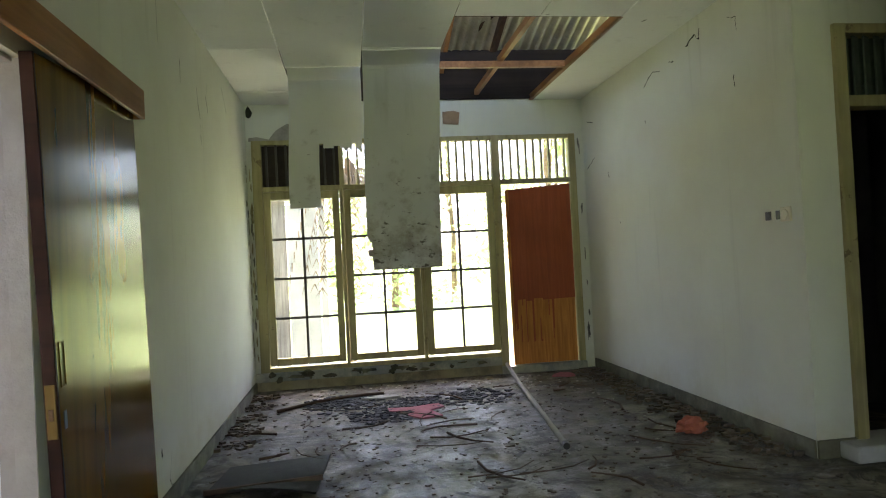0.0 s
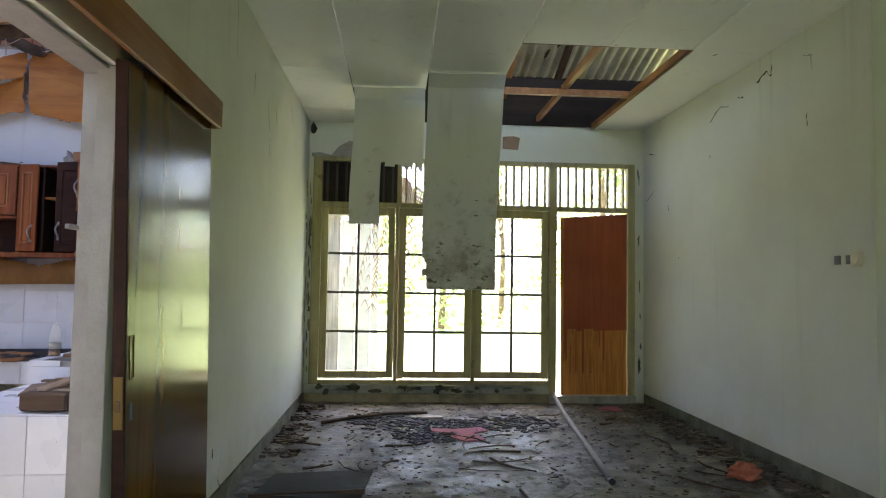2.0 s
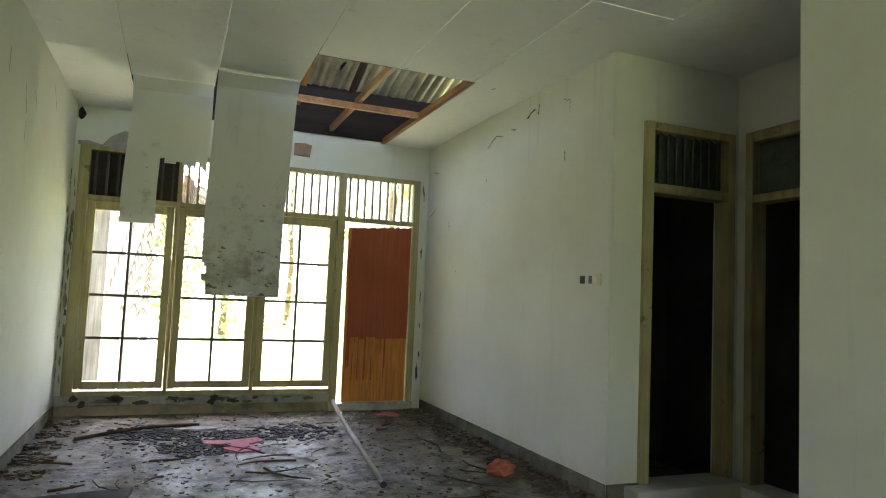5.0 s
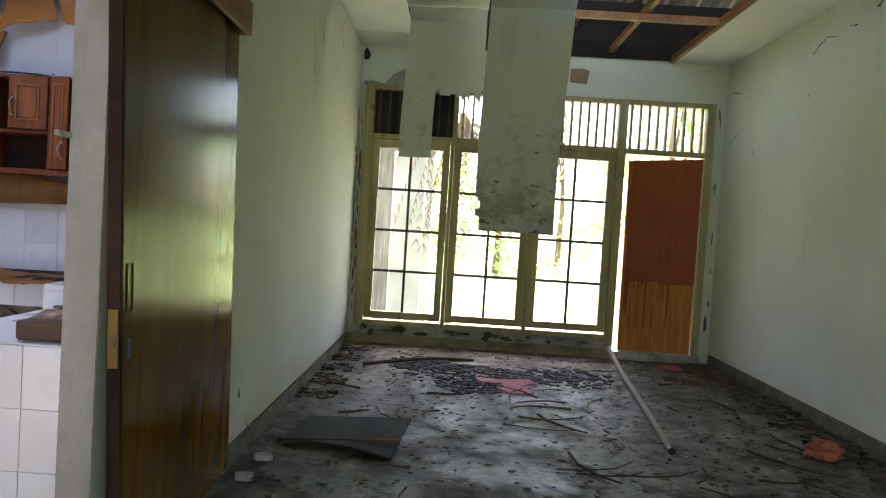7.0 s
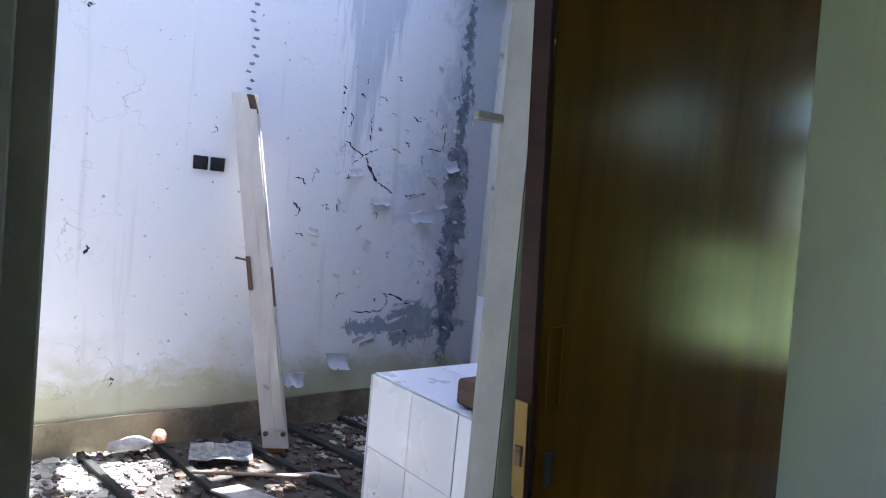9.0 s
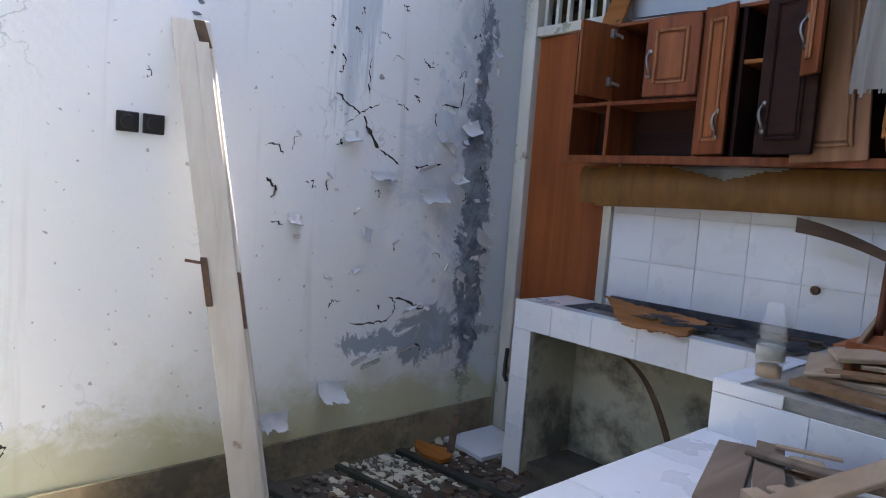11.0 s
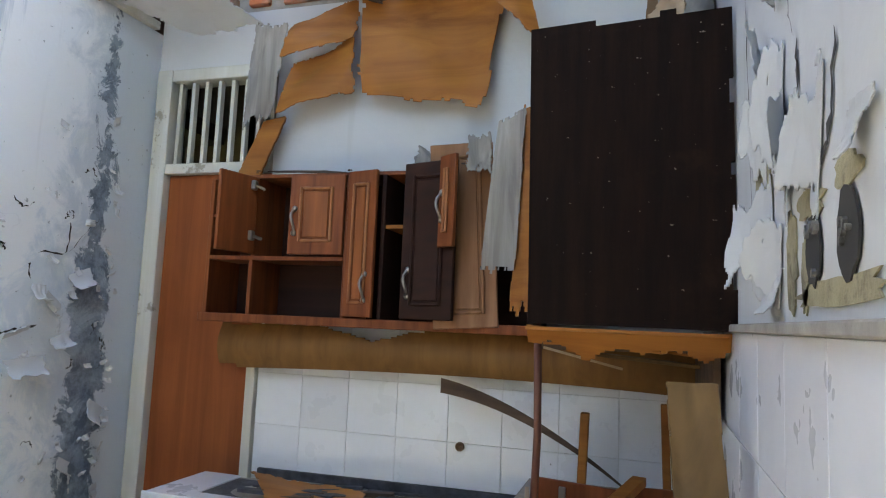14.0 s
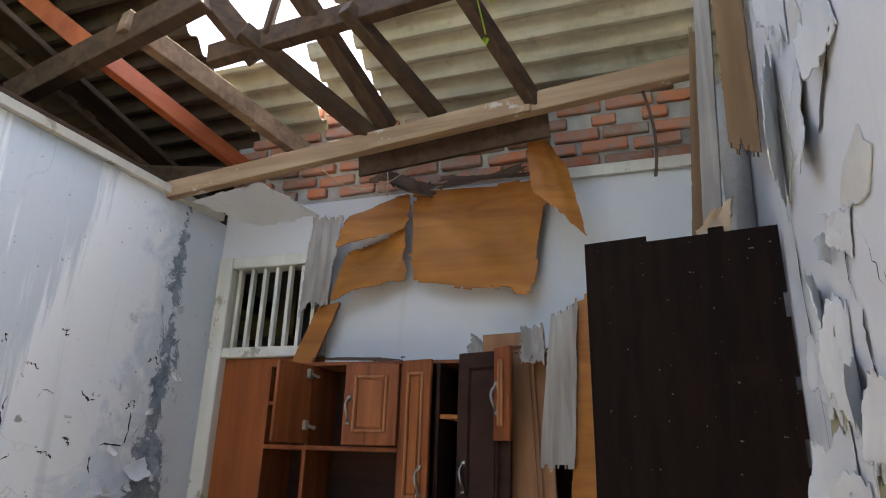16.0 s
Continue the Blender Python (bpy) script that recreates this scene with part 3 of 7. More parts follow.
wall_y("wall_kitchen_north", KX, -0.14, KY, KY + 0.14, -0.2, 2.93, M["kitchen_wall"], "white kitchen wall behind the cabinets", [(-2.62, -2.0, -0.2, 2.64)])
# rooms behind the recess doors and kitchen door; their shade is in the dark colour
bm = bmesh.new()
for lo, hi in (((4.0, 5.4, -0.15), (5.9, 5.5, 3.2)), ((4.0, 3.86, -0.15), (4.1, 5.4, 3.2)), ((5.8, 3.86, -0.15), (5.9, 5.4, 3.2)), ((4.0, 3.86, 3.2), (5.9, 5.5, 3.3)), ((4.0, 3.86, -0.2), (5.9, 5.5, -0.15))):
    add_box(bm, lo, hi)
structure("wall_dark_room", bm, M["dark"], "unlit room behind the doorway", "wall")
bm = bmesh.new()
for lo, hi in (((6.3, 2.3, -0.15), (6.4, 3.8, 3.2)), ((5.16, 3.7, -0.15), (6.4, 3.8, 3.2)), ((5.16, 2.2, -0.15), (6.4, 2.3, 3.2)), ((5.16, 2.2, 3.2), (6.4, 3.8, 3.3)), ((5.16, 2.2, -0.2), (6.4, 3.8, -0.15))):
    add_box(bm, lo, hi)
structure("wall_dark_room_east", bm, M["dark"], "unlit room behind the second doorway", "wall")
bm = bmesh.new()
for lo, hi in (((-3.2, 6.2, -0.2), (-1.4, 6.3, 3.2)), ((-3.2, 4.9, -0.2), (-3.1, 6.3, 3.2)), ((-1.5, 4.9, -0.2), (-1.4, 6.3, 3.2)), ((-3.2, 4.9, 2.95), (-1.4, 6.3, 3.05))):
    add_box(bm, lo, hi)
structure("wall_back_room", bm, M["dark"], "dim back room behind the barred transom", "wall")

# living room ceiling: boards about 0.67 m wide, two hang down, one bay is open
JOINTS = (0.0, 0.57, 1.26, 1.94, 2.6, 3.25, EAST)
bm = bmesh.new()
for k, (a, b) in enumerate(zip(JOINTS, JOINTS[1:])):
    ends = {1: 6.14, 2: 5.65, 3: 4.84, 4: 4.84}.get(k, WIN_Y)
    y = -4.2
    while y < ends - 0.01:
        e = min(y + 2.44, ends)
        dz = 0.002 * ((k * 7 + int(y * 3)) % 4)
        add_box(bm, (a + 0.003, y + 0.003, CEIL + dz), (b - 0.003, e - 0.003, CEIL + dz + 0.008))
        y = e
add_box(bm, (EAST, 2.21, CEIL + 0.003), (5.02, 3.72, CEIL + 0.012))
add_box(bm, (0.0, 6.9, CEIL - 0.004), (0.57, WIN_Y, CEIL + 0.002))
structure("ceiling", bm, M["ceiling"], "white painted ceiling boards, some of them fallen", "ceiling")


def hanging_board(name, x0, x1, hinge, depth_at_foot, foot_z, torn, label):
    drop = CEIL - foot_z

    def shape(u, v):
        # v runs from the hinge down; the board bends where it still clings to the ceiling
        s = v * (drop + 0.18)
        lean = depth_at_foot[0] * (1 - u) + depth_at_foot[1] * u
        bend = min(1.0, s / 0.2)
        y = hinge - 0.1 * (1 - bend) - (s / drop) ** 1.15 * (hinge - lean)
        z = CEIL - 0.004 - max(0.0, s - 0.1 * bend) * 0.985
        return (x0 + (x1 - x0) * u + 0.012 * math.sin(5 * v + x0), y + 0.02 * math.sin(6 * u + 3 * v), z)
    ob = solid(name, sheet_bm(shape, 36, 64, 0.006, torn), M["hang"], label, "ceiling board", "fallen ceiling boards", smooth=False)
    return ob


def board_material():
    m = plaster("fallen_board_paint", (0.6, 0.6, 0.58), (0.48, 0.47, 0.44), 0.5, 0.01)
    n = Nodes(m)
    old = m.node_tree.nodes["Principled BSDF"].inputs["Base Color"].links[0].from_socket
    low = n.ramp(n.math('ADD', n.noise(5, 7, 0.7), n.math('MULTIPLY', n.axis(2), -0.16)), [(0.2, 0.0), (0.42, 0.7)])
    c = n.mix(low, old, (0.22, 0.17, 0.12))
    spots = n.ramp(n.math('ADD', n.noise(9, 7, 0.75, n.mapping((1, 1, 2.2))), n.math('MULTIPLY', n.axis(2), -0.1)), [(0.42, 0.0), (0.46, 0.85)])
    c = n.mix(spots, c, (0.07, 0.05, 0.035))
    n.colour(c)
    return m


M["hang"] = board_material()
hanging_board("ceiling_board", 1.25, 1.92, 5.68, (5.95, 5.97), 1.33,
              lambda u, v: not (v > 0.83 and u < 0.05 and noise.noise((u * 8, v * 14, 1)) > 0.1), "grimy fallen ceiling board hanging to head height")


def torn_left(u, v):
    edge = 0.60 + 0.1 * noise.noise((u * 7, 0.4, 3)) - (0.0 if u > 0.42 else -0.45)
    return v < edge + 0.03 * noise.noise((u * 23, v * 3, 9))


hanging_board("ceiling_board", 0.58, 1.24, 6.16, (6.02, 6.0), 1.92, torn_left, "torn fallen ceiling board with a frayed lower edge")

# frame laths seen in the open bay, and the roof over the living room
laths = thing("ceiling_frame", "sawn wooden ceiling laths in the open bay", "ceiling frame", (2.6, 6.1, CEIL))
part("lath", beam_bm((1.94, 6.15, CEIL + 0.03), (3.25, 6.15, CEIL + 0.03), 0.045, 0.06), M["header_wood"], laths)
part("lath", beam_bm((2.6, 4.84, CEIL + 0.09), (2.6, 7.45, CEIL + 0.09), 0.045, 0.06), M["header_wood"], laths)
part("lath", beam_bm((3.25, 4.84, CEIL + 0.03), (3.25, 7.45, CEIL + 0.03), 0.045, 0.06), M["header_wood"], laths)
part("lath", beam_bm((1.94, 4.84, CEIL + 0.045), (3.25, 4.84, CEIL + 0.045), 0.05, 0.07), M["beam_dark"], laths)
# near-black boards across the back of the open bay
part("board", box_bm((0.0, 6.22, CEIL + 0.07), (EAST, 6.25, CEIL + 0.175)), M["roof_black"], laths)
part("board", box_bm((0.0, 7.405, CEIL + 0.015), (EAST, 7.43, CEIL + 0.58)), M["roof_black"], laths, "dark board at the back of the roof space")
for x in (2.2, 2.75):
    part("rafter", beam_bm((x, 7.4, CEIL + 0.35), (x + 0.12, 3.2, CEIL + 2.2), 0.05, 0.1), M["header_wood"] if x < 2.5 else M["beam_dark"], laths)
part("rafter", beam_bm((2.5, 7.3, CEIL + 0.7), (3.5, 5.0, CEIL + 1.2), 0.05, 0.09), M["beam_dark"], laths)


def corrugated_bm(x0, x1, y0, z0, y1, z1, pitch=0.11, amp=0.022, along='x'):
    """Wavy roof sheet; its ridges run along x, or up the slope."""
    bm = bmesh.new()
    rows = []
    if along == 'x':
        n = int(abs(y1 - y0) / pitch * 8)
        for i in range(n + 1):
            t = i / n
            w = amp * math.cos(t * abs(y1 - y0) / pitch * 2 * math.pi)
            rows.append([bm.verts.new((x, y0 + (y1 - y0) * t, z0 + (z1 - z0) * t + w)) for x in (x0, x1)])
    else:
        n = int(abs(x1 - x0) / pitch * 8)
        for i in range(n + 1):
            t = i / n
            w = amp * math.cos(t * abs(x1 - x0) / pitch * 2 * math.pi)
            rows.append([bm.verts.new((x0 + (x1 - x0) * t, y, z + w)) for y, z in ((y0, z0), (y1, z1))])
    for a, b in zip(rows, rows[1:]):
        bm.faces.new((a[0], a[1], b[1], b[0]))
    bmesh.ops.recalc_face_normals(bm, faces=bm.faces)
    bmesh.ops.solidify(bm, geom=bm.faces[:], thickness=0.006)
    return bm


# eave carried on, unseen, to y = 8.9 to keep sun off the floor
structure("roof_living", corrugated_bm(-0.14, 6.6, 8.9, CEIL + 0.15, -4.6, CEIL + 4.2, along='y'), M["sheet"], "grey corrugated fibre cement roof over the living room", "roof")
bm = bmesh.new()
add_box(bm, (-0.14, 7.45, CEIL + 0.5), (6.6, 7.59, CEIL + 0.75))
add_box(bm, (EAST, 7.59, CEIL + 0.4), (6.6, 7.6, CEIL + 0.5))
structure("wall_gable", bm, M["mortar"], "rough mortar wall top under the roof", "wall")

# ---- living room: window wall ----
def window_unit(x0, x1, name, label):
    """A casement of two by four panes on its fixed frame."""
    w = thing(name, label, "window", (x0, WIN_Y, 0.2), kind="structure")
    y0, y1 = WIN_Y - 0.035, WIN_Y + 0.015
    z0, z1 = 0.27, 2.17
    for a, b, c, d in ((x0, x0 + 0.075, z0, z1), (x1 - 0.075, x1, z0, z1), (x0 + 0.075, x1 - 0.075, z0, z0 + 0.075), (x0 + 0.075, x1 - 0.075, z1 - 0.085, z1)):
        part("sash_frame", box_bm((a, y0, c), (b, y1, d), 0.004), M["cream"], w)
    px0, px1, pz0, pz1 = x0 + 0.075, x1 - 0.075, z0 + 0.075, z1 - 0.085
    xm = (px0 + px1) / 2
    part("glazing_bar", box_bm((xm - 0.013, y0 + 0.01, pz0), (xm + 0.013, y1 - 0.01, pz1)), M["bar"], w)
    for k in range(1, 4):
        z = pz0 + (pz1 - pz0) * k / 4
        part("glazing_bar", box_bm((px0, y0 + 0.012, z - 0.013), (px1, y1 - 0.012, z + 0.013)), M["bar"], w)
    for i in range(2):
        for k in range(4):
            a, b = (px0, xm - 0.013) if i == 0 else (xm + 0.013, px1)
            zz0, zz1 = pz0 + (pz1 - pz0) * k / 4 + 0.013, pz0 + (pz1 - pz0) * (k + 1) / 4 - 0.013
            g = part("pane", box_bm((a, WIN_Y - 0.012, zz0), (b, WIN_Y - 0.009, zz1)), M["glass"], w)
            g.visible_shadow = False
    return w


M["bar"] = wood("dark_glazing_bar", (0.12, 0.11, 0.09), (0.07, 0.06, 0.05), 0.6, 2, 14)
for k, (a, b) in enumerate(((0.165, 0.985), (1.035, 1.855), (1.905, 2.735))):
    window_unit(a, b, f"window_{k + 1}", "cream wooden casement with eight small panes")

frame_wall = thing("window_frame", "peeling cream wooden frame of windows, transom and door", "window frame", (1.9, WIN_Y, 0.2), kind="structure")
for x0, x1, z0, z1 in ((0.06, 0.16, 0.2, 2.74), (0.99, 1.03, 0.2, 2.2), (1.86, 1.9, 0.2, 2.2), (2.74, 2.83, 0.09, 2.74), (3.66, 3.74, 0.09, 2.74)):
    part("post", box_bm((x0, WIN_Y - 0.05, z0), (x1, WIN_Y + 0.06, z1), 0.004), M["cream"], frame_wall)
part("rail", box_bm((0.16, WIN_Y - 0.045, 2.175), (2.74, WIN_Y + 0.055, 2.23), 0.004), M["cream"], frame_wall)
part("rail", box_bm((2.83, WIN_Y - 0.045, 2.175), (3.66, WIN_Y + 0.055, 2.23), 0.004), M["cream"], frame_wall)
part("rail", box_bm((0.16, WIN_Y - 0.045, 2.69), (2.74, WIN_Y + 0.055, 2.74), 0.004), M["cream"], frame_wall)
part("rail", box_bm((2.83, WIN_Y - 0.045, 2.69), (3.66, WIN_Y + 0.055, 2.74), 0.004), M["cream"], frame_wall)
part("sill", box_bm((0.16, WIN_Y - 0.05, 0.2), (2.74, WIN_Y + 0.055, 0.245), 0.004), M["cream"], frame_wall)
part("post", box_bm((1.0, WIN_Y - 0.04, 2.23), (1.05, WIN_Y + 0.05, 2.69)), M["cream"], frame_wall)
part("post", box_bm((1.88, WIN_Y - 0.04, 2.23), (1.93, WIN_Y + 0.05, 2.69)), M["cream"], frame_wall)
for x0, x1 in ((0.16, 1.0), (1.05, 1.88), (1.93, 2.74), (2.83, 3.66)):
    n = 9 if x0 > 1.9 else 8
    for k in range(n):
        x = x0 + (x1 - x0) * (k + 0.5) / n
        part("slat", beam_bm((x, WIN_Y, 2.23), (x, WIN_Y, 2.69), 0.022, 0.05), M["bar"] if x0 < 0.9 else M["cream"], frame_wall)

# red-brown door, its veneer torn off at the foot
front_door = thing("door_1", "red-brown plywood door, veneer torn at the foot, slightly ajar", "door", (3.6, WIN_Y, 0.12), kind="structure")
D0, D1, DZ0, DZ1 = 2.895, 3.652, 0.093, 2.16
part("leaf", flat_bm([(D0, DZ0), (D1, DZ0), (D1, DZ1), (D0 - 0.012, DZ1 - 0.055)], 0.032, 1, WIN_Y - 0.02), M["door_bare"], front_door, "bare orange plywood core")


def veneer_keep(u, v):
    edge = 0.36 + 0.02 * noise.noise((u * 4, 0, 5))
    strip = noise.noise((u * 26, v * 1.2, 2))
    left = 0.025 + 0.03 * noise.noise((0, v * 9, 7))
    return (v > edge or (strip > 0.32 and v > 0.12)) and u > left


part("veneer", sheet_bm(lambda u, v: (D0 + (D1 - D0) * u, WIN_Y - 0.026 - 0.004 * noise.noise((u * 6, v * 3, 0)), DZ0 + (DZ1 - 0.055 * (1 - u) - DZ0) * v), 70, 90, 0.003, veneer_keep), M["door_red"], front_door)

# threshold block, low wall under the windows, skirtings
structure("door_step", box_bm((2.74, WIN_Y - 0.09, 0.0), (3.74, WIN_Y + 0.1, 0.088), 0.006), M["concrete"], "worn concrete step under the door", "step")
structure("window_ledge", box_bm((0.004, WIN_Y - 0.06, 0.10), (2.74, WIN_Y - 0.004, 0.198), 0.008), M["concrete"], "stained concrete ledge under the windows", "ledge")
structure("baseboard", box_bm((0.004, WIN_Y - 0.03, 0.0), (2.74, WIN_Y - 0.006, 0.098)), M["kick"], "dirty brown skirting under the windows", "baseboard")
structure("baseboard_west", box_bm((0.003, 3.6, 0.0), (0.018, WIN_Y - 0.06, 0.11)), M["skirt"], "mossy skirting along the cream wall", "baseboard")
structure("baseboard_east", box_bm((EAST - 0.018, 3.72, 0.0), (EAST - 0.003, WIN_Y - 0.06, 0.11)), M["skirt"], "mossy skirting along the off-white wall", "baseboard")
structure("baseboard_corner", box_bm((EAST, 3.7, 0.0), (4.14, 3.717, 0.11)), M["skirt"], "dark skirting round the wall corner", "baseboard")

# ---- sliding door to the kitchen ----
slide = thing("sliding_door", "dark stained wooden sliding door hanging askew on the wall", "sliding door", (0.045, 2.92, 2.14))
LEAN = Matrix.Rotation(radians(4.2), 4, 'X')
for name, lo, hi, bev, mat, label in (
        ("leaf", (-0.02, -0.555, -2.115), (0.02, 0.47, 0.0), 0.004, "slide", ""),
        ("edge_strip", (-0.0225, -0.571, -2.115), (0.0225, -0.556, 0.0), 0.002, "cab_dark", "dark edge strip"),
        ("lock_plate", (-0.017, -0.5755, -1.32), (0.017, -0.5715, -1.13), 0.001, "brass", "tarnished brass lock plate"),
        ("latch_bolt", (-0.008, -0.579, -1.255), (0.008, -0.5757, -1.215), 0.001, "rust", "rusty latch bolt"),
        ("keyhole", (0.0205, -0.53, -1.3), (0.0235, -0.506, -1.235), 0.002, "black", ""),
        ("sticker", (0.0202, -0.24, -0.92), (0.0209, -0.06, -0.80), 0.0, "slide", "faded square sticker"),
        ("sticker", (0.0202, -0.27, -0.50), (0.0209, -0.08, -0.44), 0.0, "slide", "faded strip sticker")):
    part(name, box_bm(lo, hi, bev), M[mat], slide, label, local=True).matrix_basis = LEAN.copy()
for lo, hi in (((0.0205, -0.535, -1.15), (0.0245, -0.529, -0.99)), ((0.0205, -0.497, -1.15), (0.0245, -0.491, -0.99)), ((0.0205, -0.529, -0.996), (0.0245, -0.497, -0.99)), ((0.0205, -0.529, -1.15), (0.0245, -0.497, -1.144))):
    part("finger_pull", box_bm(lo, hi, 0.001), M["slide"], slide, "recessed wooden finger pull", local=True).matrix_basis = LEAN.copy()
rail = thing("door_rail_cover", "varnished wooden box hiding the sliding rail", "rail cover", (0.06, 2.6, 2.2))
part("front_board", box_bm((0.09, 1.2, 2.10), (0.112, 3.42, 2.245), 0.003), M["header_wood"], rail)
part("top_board", box_bm((0.002, 1.2, 2.227), (0.09, 3.42, 2.245), 0.002), M["header_wood"], rail)
part("end_board", box_bm((0.002, 3.402, 2.10), (0.09, 3.42, 2.227), 0.002), M["header_wood"], rail)

# door lining of the kitchen opening
lining = thing("door_lining", "grimy cream-grey wooden frame of the kitchen doorway", "door frame", (-0.07, 2.4, 0), kind="structure")
part("jamb", box_bm((-0.148, 1.6015, -0.1), (-0.045, 1.667, DOOR_Z), 0.004), M["jamb"], lining)
part("jamb", box_bm((-0.148, 2.488, -0.1), (-0.066, 2.5035, DOOR_Z)), M["jamb"], lining)
part("jamb", box_bm((-0.0695, 2.4298, 0.002), (-0.0662, 2.4878, DOOR_Z - 0.002)), M["jamb"], lining)
part("jamb", box_bm((-0.0695, 2.4255, 0.002), (-0.001, 2.4295, DOOR_Z - 0.002)), M["jamb"], lining)
part("bead", box_bm((-0.044, 1.6015, 0.002), (-0.006, 1.622, DOOR_Z), 0.003), M["jamb"], lining)
part("head", box_bm((-0.148, 1.668, DOOR_Z - 0.016), (-0.03, 2.487, DOOR_Z - 0.001), 0.003), M["jamb"], lining)

# recess doors
for nm, lab in (("door_frame_recess", "cream frame with slatted transom over a dark doorway"),):
    fr = thing(nm, lab, "door frame", (4.5, 3.72, 0.1), kind="structure")
    for a, b, c, d in ((4.12, 4.2, 0.1, 2.68), (4.9, 4.97, 0.1, 2.68)):
        part("post", box_bm((a, 3.69, c), (b, 3.83, d), 0.003), M["cream"], fr)
    for c, d in ((2.62, 2.68), (2.16, 2.23)):
        part("rail", box_bm((4.2, 3.692, c), (4.9, 3.828, d), 0.003), M["cream"], fr)
    for k in range(9):
        x = 4.2 + 0.7 * (k + 0.5) / 9
        part("slat", beam_bm((x, 3.76, 2.23), (x, 3.76, 2.62), 0.065, 0.012, 0, 25), M["slat_green"], fr)
    part("transom_back", box_bm((4.2, 3.8, 2.23), (4.9, 3.81, 2.62)), M["slat_green"], fr)
structure("door_step_recess", box_bm((4.0, 3.55, 0.0), (4.98, 3.86, 0.1), 0.008), M["porch"], "pale raised threshold of the dark doorway", "step")
fr = thing("door_frame_recess", "cream frame of the second dark doorway", "door frame", (5.02, 3.2, 0.1), kind="structure")
for a, b in ((2.76, 2.83), (3.55, 3.62)):
    part("post", box_bm((4.99, a, 0.0), (5.13, b, 2.68), 0.003), M["cream"], fr)
for c, d in ((2.6, 2.68), (2.14, 2.2)):
    part("rail", box_bm((4.992, 2.83, c), (5.128, 3.55, d), 0.003), M["cream"], fr)
part("transom_pane", box_bm((5.06, 2.83, 2.2), (5.07, 3.55, 2.6)), M["slat_green"], fr)
structure("door_step_east", box_bm((4.9, 2.8, 0.0), (5.16, 3.6, 0.08), 0.006), M["porch"], "pale raised threshold of the second doorway", "step")

# ---- kitchen: counters ----
counter = thing("kitchen_counter", "white tiled masonry counter with an open niche", "counter", (-1.5, 4.5, KZ))
CX0, CX1, CY, CZ = -2.22, -0.72, 4.35, 0.79
part("slab", box_bm((CX0 + 0.01, CY + 0.01, CZ - 0.14), (CX1, KY - 0.012, CZ - 0.012)), M["mortar"], counter)
part("leg", box_bm((CX0 + 0.01, CY + 0.01, KZ), (CX0 + 0.11, KY - 0.012, CZ - 0.14)), M["niche"], counter)
part("niche_back", box_bm((CX0 + 0.11, KY - 0.05, KZ), (CX1, KY - 0.012, CZ - 0.14)), M["niche"], counter)
part("niche_floor", box_bm((CX0 + 0.11, CY + 0.05, KZ), (CX1 - 0.02, KY - 0.05, KZ + 0.06)), M["soil"], counter)
part("niche_side", box_bm((CX1 - 0.02, CY - 0.1, KZ), (CX1 - 0.001, KY - 0.05, CZ - 0.14)), M["niche"], counter)
low = thing("low_counter", "low white tiled masonry bench beside the doorway", "counter", (-0.45, 3.0, KZ))
LX0, LX1, LY0, LY1, LZ, BZ = -0.79, -0.145, 2.66, 3.40, 0.80, 0.92
part("body", box_bm((LX0 + 0.01, LY0 + 0.01, KZ), (LX1, LY1, LZ - 0.012)), M["mortar"], low)
part("raised_body", box_bm((LX0 + 0.02, LY1 + 0.01, KZ), (LX1, KY - 0.012, BZ - 0.012)), M["mortar"], low)

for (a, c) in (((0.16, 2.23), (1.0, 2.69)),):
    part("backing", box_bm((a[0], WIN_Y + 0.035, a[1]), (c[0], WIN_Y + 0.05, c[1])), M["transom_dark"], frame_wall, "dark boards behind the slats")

# ---- kitchen: wall cabinets ----
CAB_Y = 4.52


